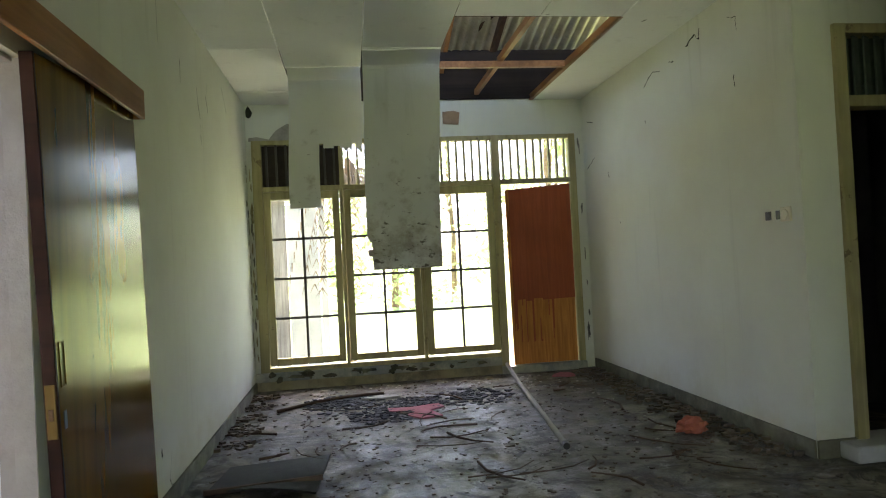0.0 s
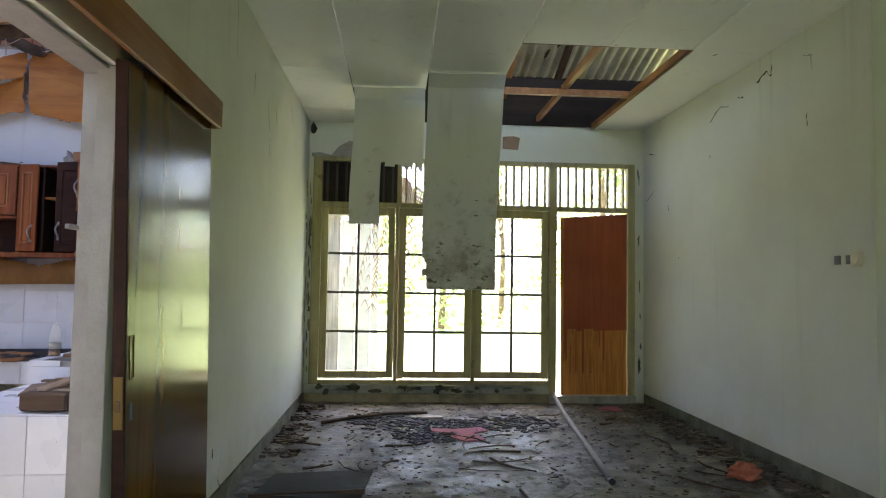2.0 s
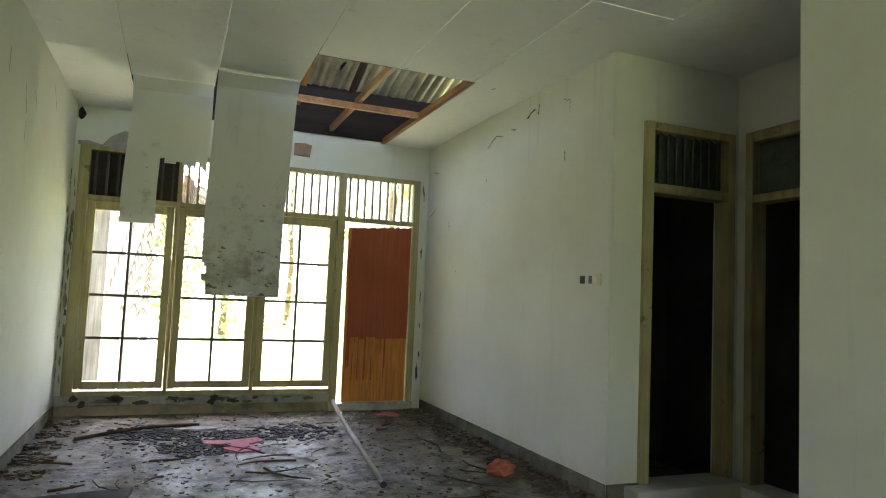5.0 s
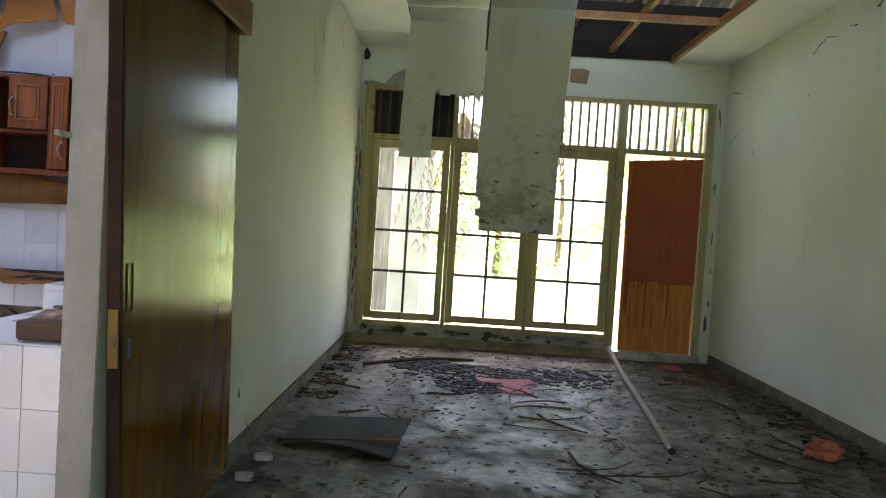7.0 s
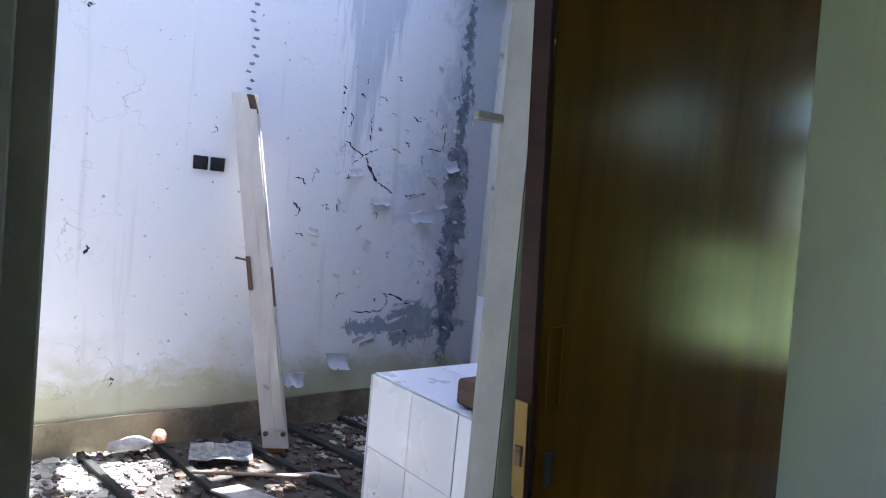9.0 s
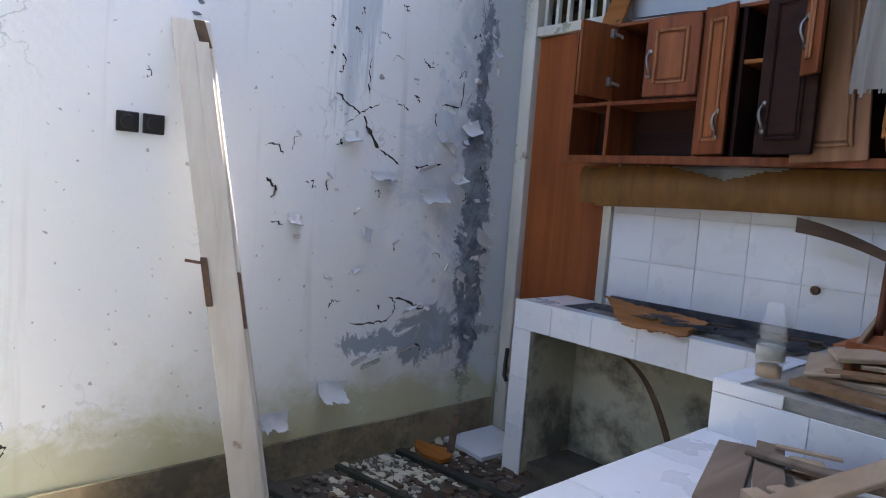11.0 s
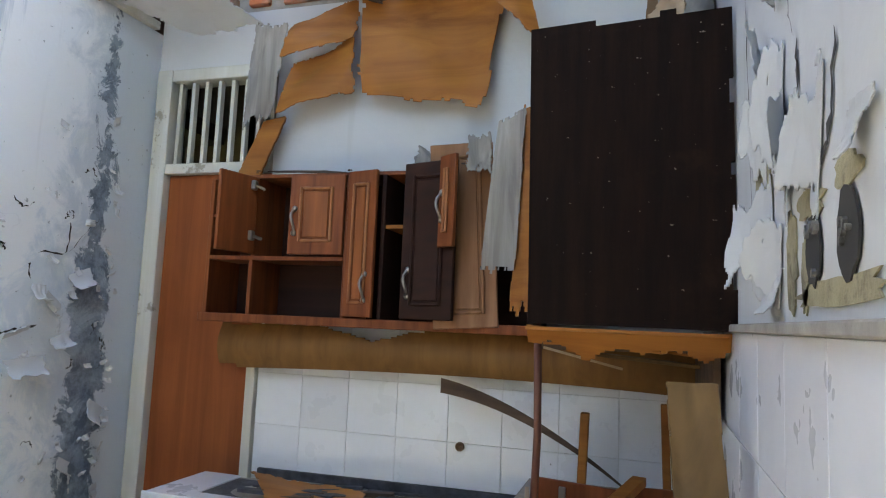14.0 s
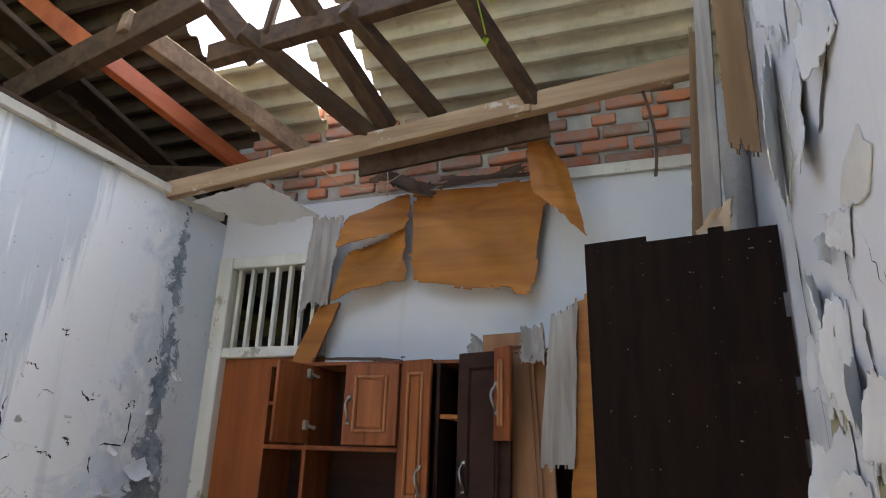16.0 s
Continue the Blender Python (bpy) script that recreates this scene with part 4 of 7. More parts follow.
def raised_door(parent, name, x0, x1, z0, z1, y, hinge, turn, mat, handle=None):
    """A cabinet door with a raised panel, turned round its hinge edge ('l' or 'r')."""
    hx = x0 if hinge == 'l' else x1
    door = new(name, mesh_of(name, box_bm((x0 - hx, -0.018, z0), (x1 - hx, 0.0, z1), 0.003), mat))
    door.parent = parent
    door.matrix_basis = pose(hx - parent.location.x, y - parent.location.y, -parent.location.z, 0, 0, turn)
    inset = 0.045 if x1 - x0 > 0.15 else 0.03
    a, b, c, d = x0 - hx + inset, x1 - hx - inset, z0 + 0.05, z1 - 0.05
    pale = mat is M["cab"]
    for lo, hi in (((a, -0.029, c), (a + 0.012, -0.018, d)), ((b - 0.012, -0.029, c), (b, -0.018, d)), ((a + 0.012, -0.029, c), (b - 0.012, -0.018, c + 0.012)), ((a + 0.012, -0.029, d - 0.012), (b - 0.012, -0.018, d))):
        part("moulding", box_bm(lo, hi, 0.004), M["cab_edge"] if pale else mat, door, "moulding in a paler tone for its highlight" if pale else "", local=True)
    part("panel", box_bm((a + 0.018, -0.0235, c + 0.018), (b - 0.018, -0.018, d - 0.018), 0.004), M["cab_panel"] if pale else mat, door, local=True)
    if handle:
        hxx, hz = handle
        pts = []
        for k in range(9):
            t = k / 8
            pts.append((hxx - hx + 0.006 * math.sin(t * 6.28), -0.02 - 0.024 * math.sin(t * math.pi), hz + 0.1 * t))
        part("handle", tube_bm(pts, 0.006, 6), M["steel"], door, "twisted nickel handle", True, True)
        for hz2 in (hz, hz + 0.1):
            part("rosette", lathe_bm([(0.012, 0.0), (0.012, 0.004), (0.006, 0.008)], 8), M["steel"], door, "", True, True).matrix_basis = pose(hxx - hx, -0.019, hz2, 90)
    return door


cabinet = thing("wall_cabinet", "broken wooden wall cabinet with open doors and empty shelves", "wall cabinet", (-1.45, CAB_Y, 1.48))
X0, X1, Z0, Z1 = -2.14, -0.72, 1.475, 2.075
# back and inner uprights carry the cabinet's inner shade in their colour
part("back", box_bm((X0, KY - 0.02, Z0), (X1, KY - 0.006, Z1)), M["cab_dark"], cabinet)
part("bottom", box_bm((X0, CAB_Y, Z0 - 0.012), (X1, KY - 0.02, Z0 + 0.012), 0.002), M["cab"], cabinet)
part("top", box_bm((X0, CAB_Y + 0.01, Z1 - 0.015), (X1, KY - 0.02, Z1), 0.002), M["cab"], cabinet)
part("front_rail", box_bm((X0 - 0.01, CAB_Y - 0.016, Z0 - 0.022), (X1, CAB_Y - 0.001, Z0 + 0.014), 0.003), M["cab"], cabinet, "chipped reddish lower rail")
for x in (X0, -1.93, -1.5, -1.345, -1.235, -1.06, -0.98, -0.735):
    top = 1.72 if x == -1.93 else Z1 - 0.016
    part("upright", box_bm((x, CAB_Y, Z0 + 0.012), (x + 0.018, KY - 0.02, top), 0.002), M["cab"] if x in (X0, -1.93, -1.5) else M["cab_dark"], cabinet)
part("shelf", box_bm((X0 + 0.018, CAB_Y, 1.712), (-1.5, KY - 0.02, 1.73), 0.002), M["cab"], cabinet)
part("shelf", box_bm((X0 + 0.018, CAB_Y + 0.005, 1.895), (-1.926, KY - 0.02, 1.908)), M["cab"], cabinet)
part("shelf", box_bm((-1.327, CAB_Y + 0.01, 1.845), (-1.235, KY - 0.02, 1.86)), M["ply"], cabinet)
part("upright", box_bm((-1.925, CAB_Y + 0.004, 1.73), (-1.908, KY - 0.02, Z1 - 0.016)), M["cab"], cabinet)
raised_door(cabinet, "door", -1.905, -1.715, 1.737, 2.06, CAB_Y - 0.004, 'l', -106, M["cab"])
raised_door(cabinet, "door", -1.735, -1.5, 1.735, 2.06, CAB_Y - 0.002, 'r', 4, M["cab"], (-1.71, 1.82))
raised_door(cabinet, "door", -1.48, -1.34, 1.495, 2.07, CAB_Y - 0.002, 'l', -14, M["cab"], (-1.375, 1.56))
raised_door(cabinet, "door", -1.235, -1.0, 1.495, 2.09, CAB_Y - 0.016, 'l', -16, M["cab_dark"], (-1.2, 1.58))
raised_door(cabinet, "door", -1.07, -0.98, 1.76, 2.1, CAB_Y - 0.08, 'l', -35, M["cab"], (-1.05, 1.86))
d = raised_door(cabinet, "door", -0.98, -0.74, 1.485, 2.19, CAB_Y - 0.1, 'r', 8, M["door_tan"])
d.matrix_basis = d.matrix_basis @ pose(0, 0, 0, -4, -4, 0)
for z in (1.79, 2.0):
    hinge = part("hinge", box_bm((-1.912, CAB_Y - 0.05, z), (-1.893, CAB_Y - 0.022, z + 0.04), 0.004), M["steel"], cabinet, "bent steel cup hinge")
    part("hinge_arm", tube_bm([(-1.895, CAB_Y - 0.036, z + 0.02), (-1.872, CAB_Y - 0.016, z + 0.008), (-1.9, CAB_Y + 0.03, z + 0.015)], 0.007, 6), M["steel"], cabinet)

rnd = random.Random(5)


def torn_board(name, a, b, c, d, mat, label, category, seed, torn=0.06, thick=0.005, curl=0.02, group="", edges="uv"):
    """A torn sheet over four corners a, b (top), d, c (foot), curling and frayed at the edges."""
    a, b, c, d = (Vector(p) for p in (a, b, c, d))
    nrm = (b - a).cross(d - a).normalized()

    def shape(u, v):
        p = (a * (1 - u) + b * u) * (1 - v) + (d * (1 - u) + c * u) * v
        return p + nrm * (curl * (math.sin(3.1 * u + seed) * math.cos(2.3 * v + seed) + 0.5 * noise.noise((u * 3, v * 3, seed))))

    def keep(u, v):
        e = torn * (0.5 + 0.9 * noise.noise((u * 6, v * 6, seed)) + 0.5 * noise.noise((u * 19, v * 19, seed)))
        side = u > e and u < 1 - e if "u" in edges else True
        foot = v < 1 - e * 1.4 and v > e * 0.7 if "v" in edges else True
        return side and foot
    return solid(name, sheet_bm(shape, 44, 44, thick, keep), mat, label, category, group)


# sheets of old ceiling plywood that hang over the wall above the cabinets
torn_board("hanging_plywood", (-1.89, 4.68, 2.81), (-1.56, 4.68, 2.89), (-1.57, 4.63, 2.70), (-1.91, 4.64, 2.61), M["ply"], "upper half of a split orange plywood sheet", "plywood", 1.3, 0.04, 0.004, 0.03, "hanging plywood sheets")
torn_board("hanging_plywood", (-1.91, 4.69, 2.63), (-1.57, 4.69, 2.72), (-1.57, 4.66, 2.46), (-1.93, 4.64, 2.36), M["ply"], "lower half of a split orange plywood sheet", "plywood", 3.6, 0.04, 0.004, 0.035, "hanging plywood sheets")
torn_board("hanging_plywood", (-1.56, 4.67, 2.90), (-0.90, 4.66, 2.92), (-0.98, 4.66, 2.35), (-1.54, 4.66, 2.44), M["ply"], "wide orange plywood sheet hanging over the wall", "plywood", 2.7, 0.035, 0.004, 0.06, "hanging plywood sheets")
torn_board("hanging_plywood", (-2.09, 4.66, 2.83), (-1.90, 4.66, 2.80), (-1.97, 4.65, 2.36), (-2.08, 4.64, 2.30), M["ply_grey"], "grey weathered strip of plywood hanging down", "plywood", 4.1, 0.06, 0.004, 0.02, "hanging plywood sheets")
torn_board("hanging_plywood", (-0.97, 4.44, 3.13), (-0.80, 4.56, 2.86), (-0.73, 4.52, 2.54), (-0.95, 4.5, 2.76), M["ply"], "pointed scrap of plywood dangling from the beam", "plywood", 6.2, 0.03, 0.004, 0.01, "hanging plywood sheets")
torn_board("crumpled_sheet", (-1.75, 4.66, 3.02), (-1.42, 4.64, 2.93), (-1.4, 4.58, 2.84), (-1.72, 4.56, 2.88), M["ply_dark"], "crumpled scorched scrap above the plywood", "scrap", 8.1, 0.16, 0.004, 0.05)
torn_board("crumpled_sheet", (-1.42, 4.67, 2.95), (-0.98, 4.66, 2.98), (-0.98, 4.64, 2.88), (-1.45, 4.62, 2.86), M["ply_dark"], "dirty torn upper edge of plywood", "scrap", 9.3, 0.14, 0.004, 0.03)
torn_board("wooden_board", (-2.02, 4.7, 2.36), (-1.9, 4.7, 2.38), (-2.0, 4.66, 2.08), (-2.12, 4.66, 2.08), M["ply"], "orange board leaning over the transom corner", "board", 3.3, 0.02, 0.012, 0.0)
torn_board("ceiling_scrap", (-2.62, 4.4, 2.86), (-2.2, 4.38, 2.9), (-2.05, 4.72, 2.83), (-2.45, 4.74, 2.83), M["flake"], "stained scrap of white ceiling board", "ceiling board", 5.0, 0.05, 0.005, 0.01)

# apron of bent plywood under the cabinet
apron = thing("plywood_apron", "bent orange plywood apron under the wall cabinet", "plywood", (-1.2, 4.68, 1.3))


def apron_shape(u, v):
    x = -2.13 + 1.98 * u
    z = 1.455 - (0.20 - 0.03 * math.sin(u * 3.0)) * v
    return (x, 4.70 - 0.03 - 0.035 * math.sin(v * 3.1) - 0.03 * math.sin(u * 5), z)


def apron_keep(u, v):
    bite = 0.32 * max(0.0, 1 - abs(u - 0.37) / 0.13) + 0.1 * max(0.0, 1 - abs(u - 0.05) / 0.08)
    return v > bite + 0.04 * noise.noise((u * 30, 0, 1)) and not (u < 0.05 and v > 0.9)


part("sheet", sheet_bm(apron_shape, 90, 24, 0.005, apron_keep), M["ply_gold"], apron)
part("curled_strip", sheet_bm(lambda u, v: (-1.10 + 0.72 * u, 4.62 - 0.05 * math.sin(u * 3.1), 1.275 - 0.10 * u - 0.26 * u * u - (0.05 * (1 - u) + 0.006) * v), 30, 3, 0.004), M["ply_dark"], apron, "curled dark lower strip")
torn_board("standing_plywood", (-0.305, 3.60, 1.39), (-0.205, 3.60, 1.39), (-0.18, 3.395, BZ - 0.03), (-0.275, 3.395, BZ - 0.03), M["ply_olive"], "tall brown plywood panel standing against the wall", "plywood", 3.9, 0.015, 0.012, 0.008, "", "u")

# blackened box cabinet at the end of the row
hood = thing("box_cabinet", "blackened box cabinet with a broken orange underside", "cabinet", (-0.4, 4.2, 1.5))
part("front", sheet_bm(lambda u, v: (-0.645 + 0.495 * u + 0.012 * (1 - v), 3.84, 1.5 + 0.78 * v + 0.03 * u * v), 50, 50, 0.014,
                       lambda u, v: v < 0.99 + 0.01 * noise.noise((u * 3, 0, 3)) and u < 1.0 - 0.03 * max(0, noise.noise((0, v * 9, 6)) + 0.2)), M["black_board"], hood, "black scorched board")
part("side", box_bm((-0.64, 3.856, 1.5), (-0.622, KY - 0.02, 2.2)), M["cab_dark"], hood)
part("bottom", sheet_bm(lambda u, v: (-0.64 + 0.48 * u, 3.83 + 0.8 * v, 1.492 - 0.015 * math.sin(4 * u) * v - 0.02 * v), 30, 30, 0.008,
                        lambda u, v: v < 0.45 + 0.5 * noise.noise((u * 4, 0, 2)) + 0.15), M["ply"], hood, "split orange underside")
for a, b, w in (((-0.60, 4.5, 1.46), (-0.2, 4.3, 1.42), 0.03), ((-0.5, 4.1, 1.44), (-0.16, 4.5, 1.47), 0.04), ((-0.7, 4.55, 1.43), (-0.15, 4.6, 1.44), 0.03), ((-0.68, 4.42, 1.42), (-0.42, 4.45, 1.36), 0.018)):
    part("splinter", beam_bm(a, b, w, 0.008), M["ply_pale"] if w < 0.02 else M["ply"], hood)
for a, b, w, h, mat in (((-0.72, 4.66, 1.44), (-0.16, 4.66, 1.45), 0.05, 0.07, "ply_dark"), ((-0.66, 4.30, 1.452), (-0.15, 4.26, 1.462), 0.16, 0.012, "ply_dark"), ((-0.6, 4.0, 1.455), (-0.15, 4.12, 1.45), 0.09, 0.01, "ply_brown"),
                        ((-0.5, 4.55, 1.40), (-0.15, 4.45, 1.38), 0.06, 0.012, "ply_olive"), ((-0.56, 3.96, 1.47), (-0.3, 3.9, 1.44), 0.07, 0.008, "ply"), ((-0.17, 4.0, 1.36), (-0.17, 4.7, 1.36), 0.02, 0.2, "ply_dark")):
    part("broken_board", beam_bm(a, b, w, h, 0.002), M[mat], hood, "broken dark board under the box")
part("torn_lip", sheet_bm(lambda u, v: (-0.64 + 0.49 * u, 3.852 + 0.05 * v + 0.01 * math.sin(7 * u), 1.497 - 0.075 * v - 0.012 * math.sin(3 * u)), 40, 12, 0.006,
                          lambda u, v: v < 0.62 + 0.5 * noise.noise((u * 5, 0, 4)) + 0.15 * noise.noise((u * 21, 0, 4))), M["ply"], hood, "torn orange plywood lip")
# weathered loose boards and pipe standing behind the box
torn_board("loose_board", (-0.845, 4.36, 2.20), (-0.745, 4.34, 2.24), (-0.775, 4.33, 1.66), (-0.885, 4.33, 1.66), M["ply_grey"], "grey splintered board hanging on the cabinet", "board", 7.7, 0.045, 0.006, 0.012)
torn_board("loose_board", (-0.76, 4.38, 2.26), (-0.66, 4.37, 2.3), (-0.68, 4.36, 1.52), (-0.79, 4.36, 1.52), M["ply"], "narrow orange board behind the black box", "board", 1.9, 0.04, 0.008, 0.006)
torn_board("splintered_scrap", (-1.22, 4.58, 2.18), (-1.06, 4.56, 2.13), (-1.02, 4.5, 2.06), (-1.22, 4.5, 2.08), M["ply_grey"], "grey splintered scrap on top of the cabinet", "scrap", 2.2, 0.12, 0.006, 0.03)
torn_board("splintered_scrap", (-1.08, 4.6, 2.14), (-0.9, 4.58, 2.12), (-0.86, 4.5, 2.07), (-1.08, 4.5, 2.08), M["ply_dark"], "dark splintered scrap on top of the cabinet", "scrap", 6.6, 0.12, 0.006, 0.03)
torn_board("splintered_scrap", (-0.98, 4.46, 2.18), (-0.9, 4.44, 2.2), (-0.88, 4.42, 2.02), (-0.98, 4.42, 2.04), M["ply_grey"], "pale torn veneer scrap", "scrap", 5.6, 0.14, 0.004, 0.02)
torn_board("splintered_scrap", (-1.9, 4.6, 2.11), (-1.5, 4.6, 2.1), (-1.5, 4.53, 2.078), (-1.95, 4.53, 2.078), M["ply_dark"], "dark flakes of veneer on the cabinet top", "scrap", 4.6, 0.3, 0.004, 0.01)
torn_board("tall_board", (-0.275, 3.95, 3.3), (-0.235, 3.92, 3.3), (-0.27, 3.96, 2.32), (-0.315, 3.98, 2.34), M["ply_grey"], "tall pale board standing up through the roof", "board", 1.1, 0.03, 0.012, 0.004, "tall boards")
torn_board("tall_board", (-0.235, 3.9, 3.3), (-0.16, 3.86, 3.2), (-0.155, 3.9, 2.52), (-0.23, 3.94, 2.56), M["ply_brown"], "tall brown board beside the peeling wall", "board", 2.1, 0.04, 0.008, 0.012, "tall boards")
torn_board("tall_board", (-0.31, 4.0, 3.05), (-0.28, 4.0, 3.05), (-0.28, 4.0, 2.26), (-0.36, 4.0, 2.26), M["ply_brown"], "narrow brown board beside the tall pale one", "board", 8.1, 0.04, 0.008, 0.004, "tall boards")
torn_board("splintered_scrap", (-0.3, 3.86, 2.36), (-0.24, 3.86, 2.40), (-0.26, 3.85, 2.27), (-0.38, 3.85, 2.26), M["ply_pale"], "splintered scrap on top of the black box", "scrap", 9.1, 0.1, 0.01, 0.01)
solid("wall_pipe", tube_bm([(-0.19, 4.3, 2.2), (-0.19, 4.3, 2.75), (-0.19, 4.33, 3.0)], 0.045, 14), M["pvc"], "grey pipe rising behind the black box", "pipe", smooth=True)

# things on the counters
solid("red_rod", tube_bm([(-0.63, 3.97, 1.5), (-0.625, 3.98, 1.2), (-0.635, 3.99, BZ)], 0.011, 7), M["rod"], "thin reddish wooden rod standing under the black box", "rod", smooth=True)
solid("wooden_stick", beam_bm((-0.555, 4.52, BZ), (-0.545, 4.52, 1.2), 0.03, 0.03, 0.003), M["ply"], "upright square wooden stick", "stick", "upright sticks")
solid("wooden_stick", beam_bm((-0.275, 4.5, BZ), (-0.285, 4.5, 1.25), 0.026, 0.026, 0.003), M["ply"], "upright square wooden stick with a worn top", "stick", "upright sticks")
# remains of a broken drawer on the raised bench
drawer = thing("broken_drawer", "broken orange wooden drawer with metal fittings", "tray", (-0.5, 4.0, BZ))
part("back_board", beam_bm((-0.67, 4.16, BZ + 0.075), (-0.40, 4.16, BZ + 0.06), 0.012, 0.11, 0.002), M["cab"], drawer)
part("back_board", beam_bm((-0.38, 4.18, BZ + 0.07), (-0.2, 4.2, BZ + 0.07), 0.012, 0.11, 0.002), M["cab"], drawer)
part("side_board", beam_bm((-0.68, 4.16, BZ + 0.06), (-0.6, 3.72, BZ + 0.045), 0.012, 0.075, 0.002), M["ply_pale"], drawer)
part("front_board", beam_bm((-0.62, 3.7, BZ + 0.045), (-0.25, 3.74, BZ + 0.045), 0.012, 0.07, 0.002), M["cab"], drawer)
part("base_board", sheet_bm(lambda u, v: (-0.66 + 0.44 * u, 3.74 + 0.4 * v, BZ + 0.06 + 0.012 * math.sin(5 * u)), 20, 8, 0.006), M["ply_red"], drawer)
for x in (-0.585, -0.3):
    part("bracket", box_bm((x, 4.145, BZ + 0.04), (x + 0.02, 4.153, BZ + 0.11), 0.002), M["steel"], drawer, "small steel bracket")


def loose_planks(rows, name, label, category, group):
    for a, b, w, h, tw, mat in rows:
        solid(name, beam_bm(a, b, w, h, 0.002, tw), M[mat], label, category, group)


loose_planks([
    ((-0.50, 3.62, BZ + 0.11), (-0.36, 4.15, BZ + 0.15), 0.04, 0.025, 0, "ply"),
    ((-0.62, 3.62, BZ + 0.055), (-0.22, 3.95, BZ + 0.09), 0.06, 0.012, 10, "ply_pale"),
    ((-0.60, 3.52, BZ + 0.035), (-0.30, 3.66, BZ + 0.045), 0.035, 0.01, 4, "ply_brown"),
    ((-0.64, 3.47, BZ + 0.012), (-0.30, 3.44, BZ + 0.012), 0.05, 0.016, 0, "ply_brown"),
    ((-0.64, 3.55, BZ + 0.016), (-0.32, 3.57, BZ + 0.02), 0.04, 0.014, 3, "ply_pale"),
    ((-0.69, 3.80, BZ + 0.02), (-0.60, 3.5, BZ + 0.03), 0.07, 0.008, 8, "ply_pale"),
    ((-0.50, 2.99, LZ + 0.035), (-0.2, 3.72, BZ + 0.05), 0.045, 0.012, 8, "ply_pale"),
    ((-0.30, 3.5, BZ + 0.02), (-0.19, 3.68, BZ + 0.035), 0.05, 0.018, 0, "ply_pale"),
], "loose_plank", "loose split plank lying among the kitchen rubble", "plank", "loose planks on the counter")
loose_planks([
    ((-0.68, 3.32, LZ + 0.008), (-0.58, 3.02, LZ + 0.008), 0.07, 0.01, 2, "ply_old"),
    ((-0.62, 3.33, LZ + 0.026), (-0.50, 3.02, LZ + 0.022), 0.05, 0.01, -3, "ply_old"),
    ((-0.56, 3.35, LZ + 0.012), (-0.5, 3.22, LZ + 0.012), 0.06, 0.01, 0, "ply_pale"),
    ((-0.62, 3.22, LZ + 0.04), (-0.24, 3.27, LZ + 0.04), 0.03, 0.01, 0, "ply_old"),
    ((-0.53, 3.12, LZ + 0.02), (-0.30, 3.03, LZ + 0.02), 0.035, 0.028, 0, "ply_pale"),
    ((-0.55, 3.07, LZ + 0.02), (-0.32, 2.97, LZ + 0.02), 0.035, 0.028, 0, "ply_pale"),
    ((-0.33, 3.22, LZ + 0.02), (-0.17, 3.08, LZ + 0.02), 0.04, 0.03, 0, "ply_pale"),
    ((-0.48, 3.3, LZ + 0.008), (-0.26, 3.36, LZ + 0.008), 0.06, 0.004, 6, "flake"),
    ((-0.45, 3.18, LZ + 0.007), (-0.34, 3.2, LZ + 0.007), 0.09, 0.003, 0, "flake"),
], "broken_plank", "short broken plank on the low tiled bench", "plank", "broken planks on the bench")
solid("brick_scrap", box_bm((-0.43, 2.68, LZ + 0.001), (-0.25, 2.75, LZ + 0.07), 0.008), M["ply_dark"], "brown scrap block lying on the bench", "block")

for k in range(26):
    rr = random.Random(900 + k)
    hi = k % 2
    x, y = (rr.uniform(-0.62, -0.35), rr.uniform(3.45, 3.9)) if hi else (rr.uniform(-0.6, -0.3), rr.uniform(2.95, 3.3))
    a, ln = rr.uniform(-0.5, 0.6), rr.uniform(0.1, 0.26)
    z = (BZ if hi else LZ) + rr.uniform(0.012, 0.05)
    solid("splinter", beam_bm((x, y, z), (x + ln * math.cos(a), y + ln * math.sin(a), z + rr.uniform(-0.008, 0.02)), rr.uniform(0.008, 0.026), rr.uniform(0.003, 0.008), 0, rr.uniform(-30, 30)),
          M[rr.choice(("ply_old", "ply_pale", "ply_brown", "ply_dark", "ply_red"))], "thin splintered lath among the kitchen rubble", "splinter", "splinters on the counter")
bottle = thing("glass_bottle", "clear glass bottle with a brown residue", "bottle", (-0.695, 3.47, BZ))
part("glass", lathe_bm([(0.026, 0.0), (0.029, 0.006), (0.029, 0.105), (0.024, 0.13), (0.018, 0.142), (0.019, 0.146), (0.019, 0.168), (0.016, 0.168), (0.016, 0.145), (0.025, 0.12), (0.0265, 0.01), (0.02, 0.006)], 22), M["bottle_glass"], bottle, "", True, True)
part("residue", lathe_bm([(0.0255, 0.008), (0.0262, 0.03), (0.02, 0.034)], 18), M["residue"], bottle, "cloudy brown residue", True, True)
part("label", lathe_bm([(0.0294, 0.045), (0.0296, 0.075), (0.0292, 0.075), (0.029, 0.045)], 18), M["paper"], bottle, "torn pale label", True, True)

# counter top: black burnt hollow, plywood scrap, charred sticks
part("basin", sheet_bm(lambda u, v: (-2.02 + 1.2 * u, CY + 0.07 + 0.28 * v, CZ - 0.008 - 0.02 * math.sin(u * 3.1) * math.sin(v * 3.1)), 20, 8, 0.006), M["ash"], counter, "black burnt hollow in the counter top")
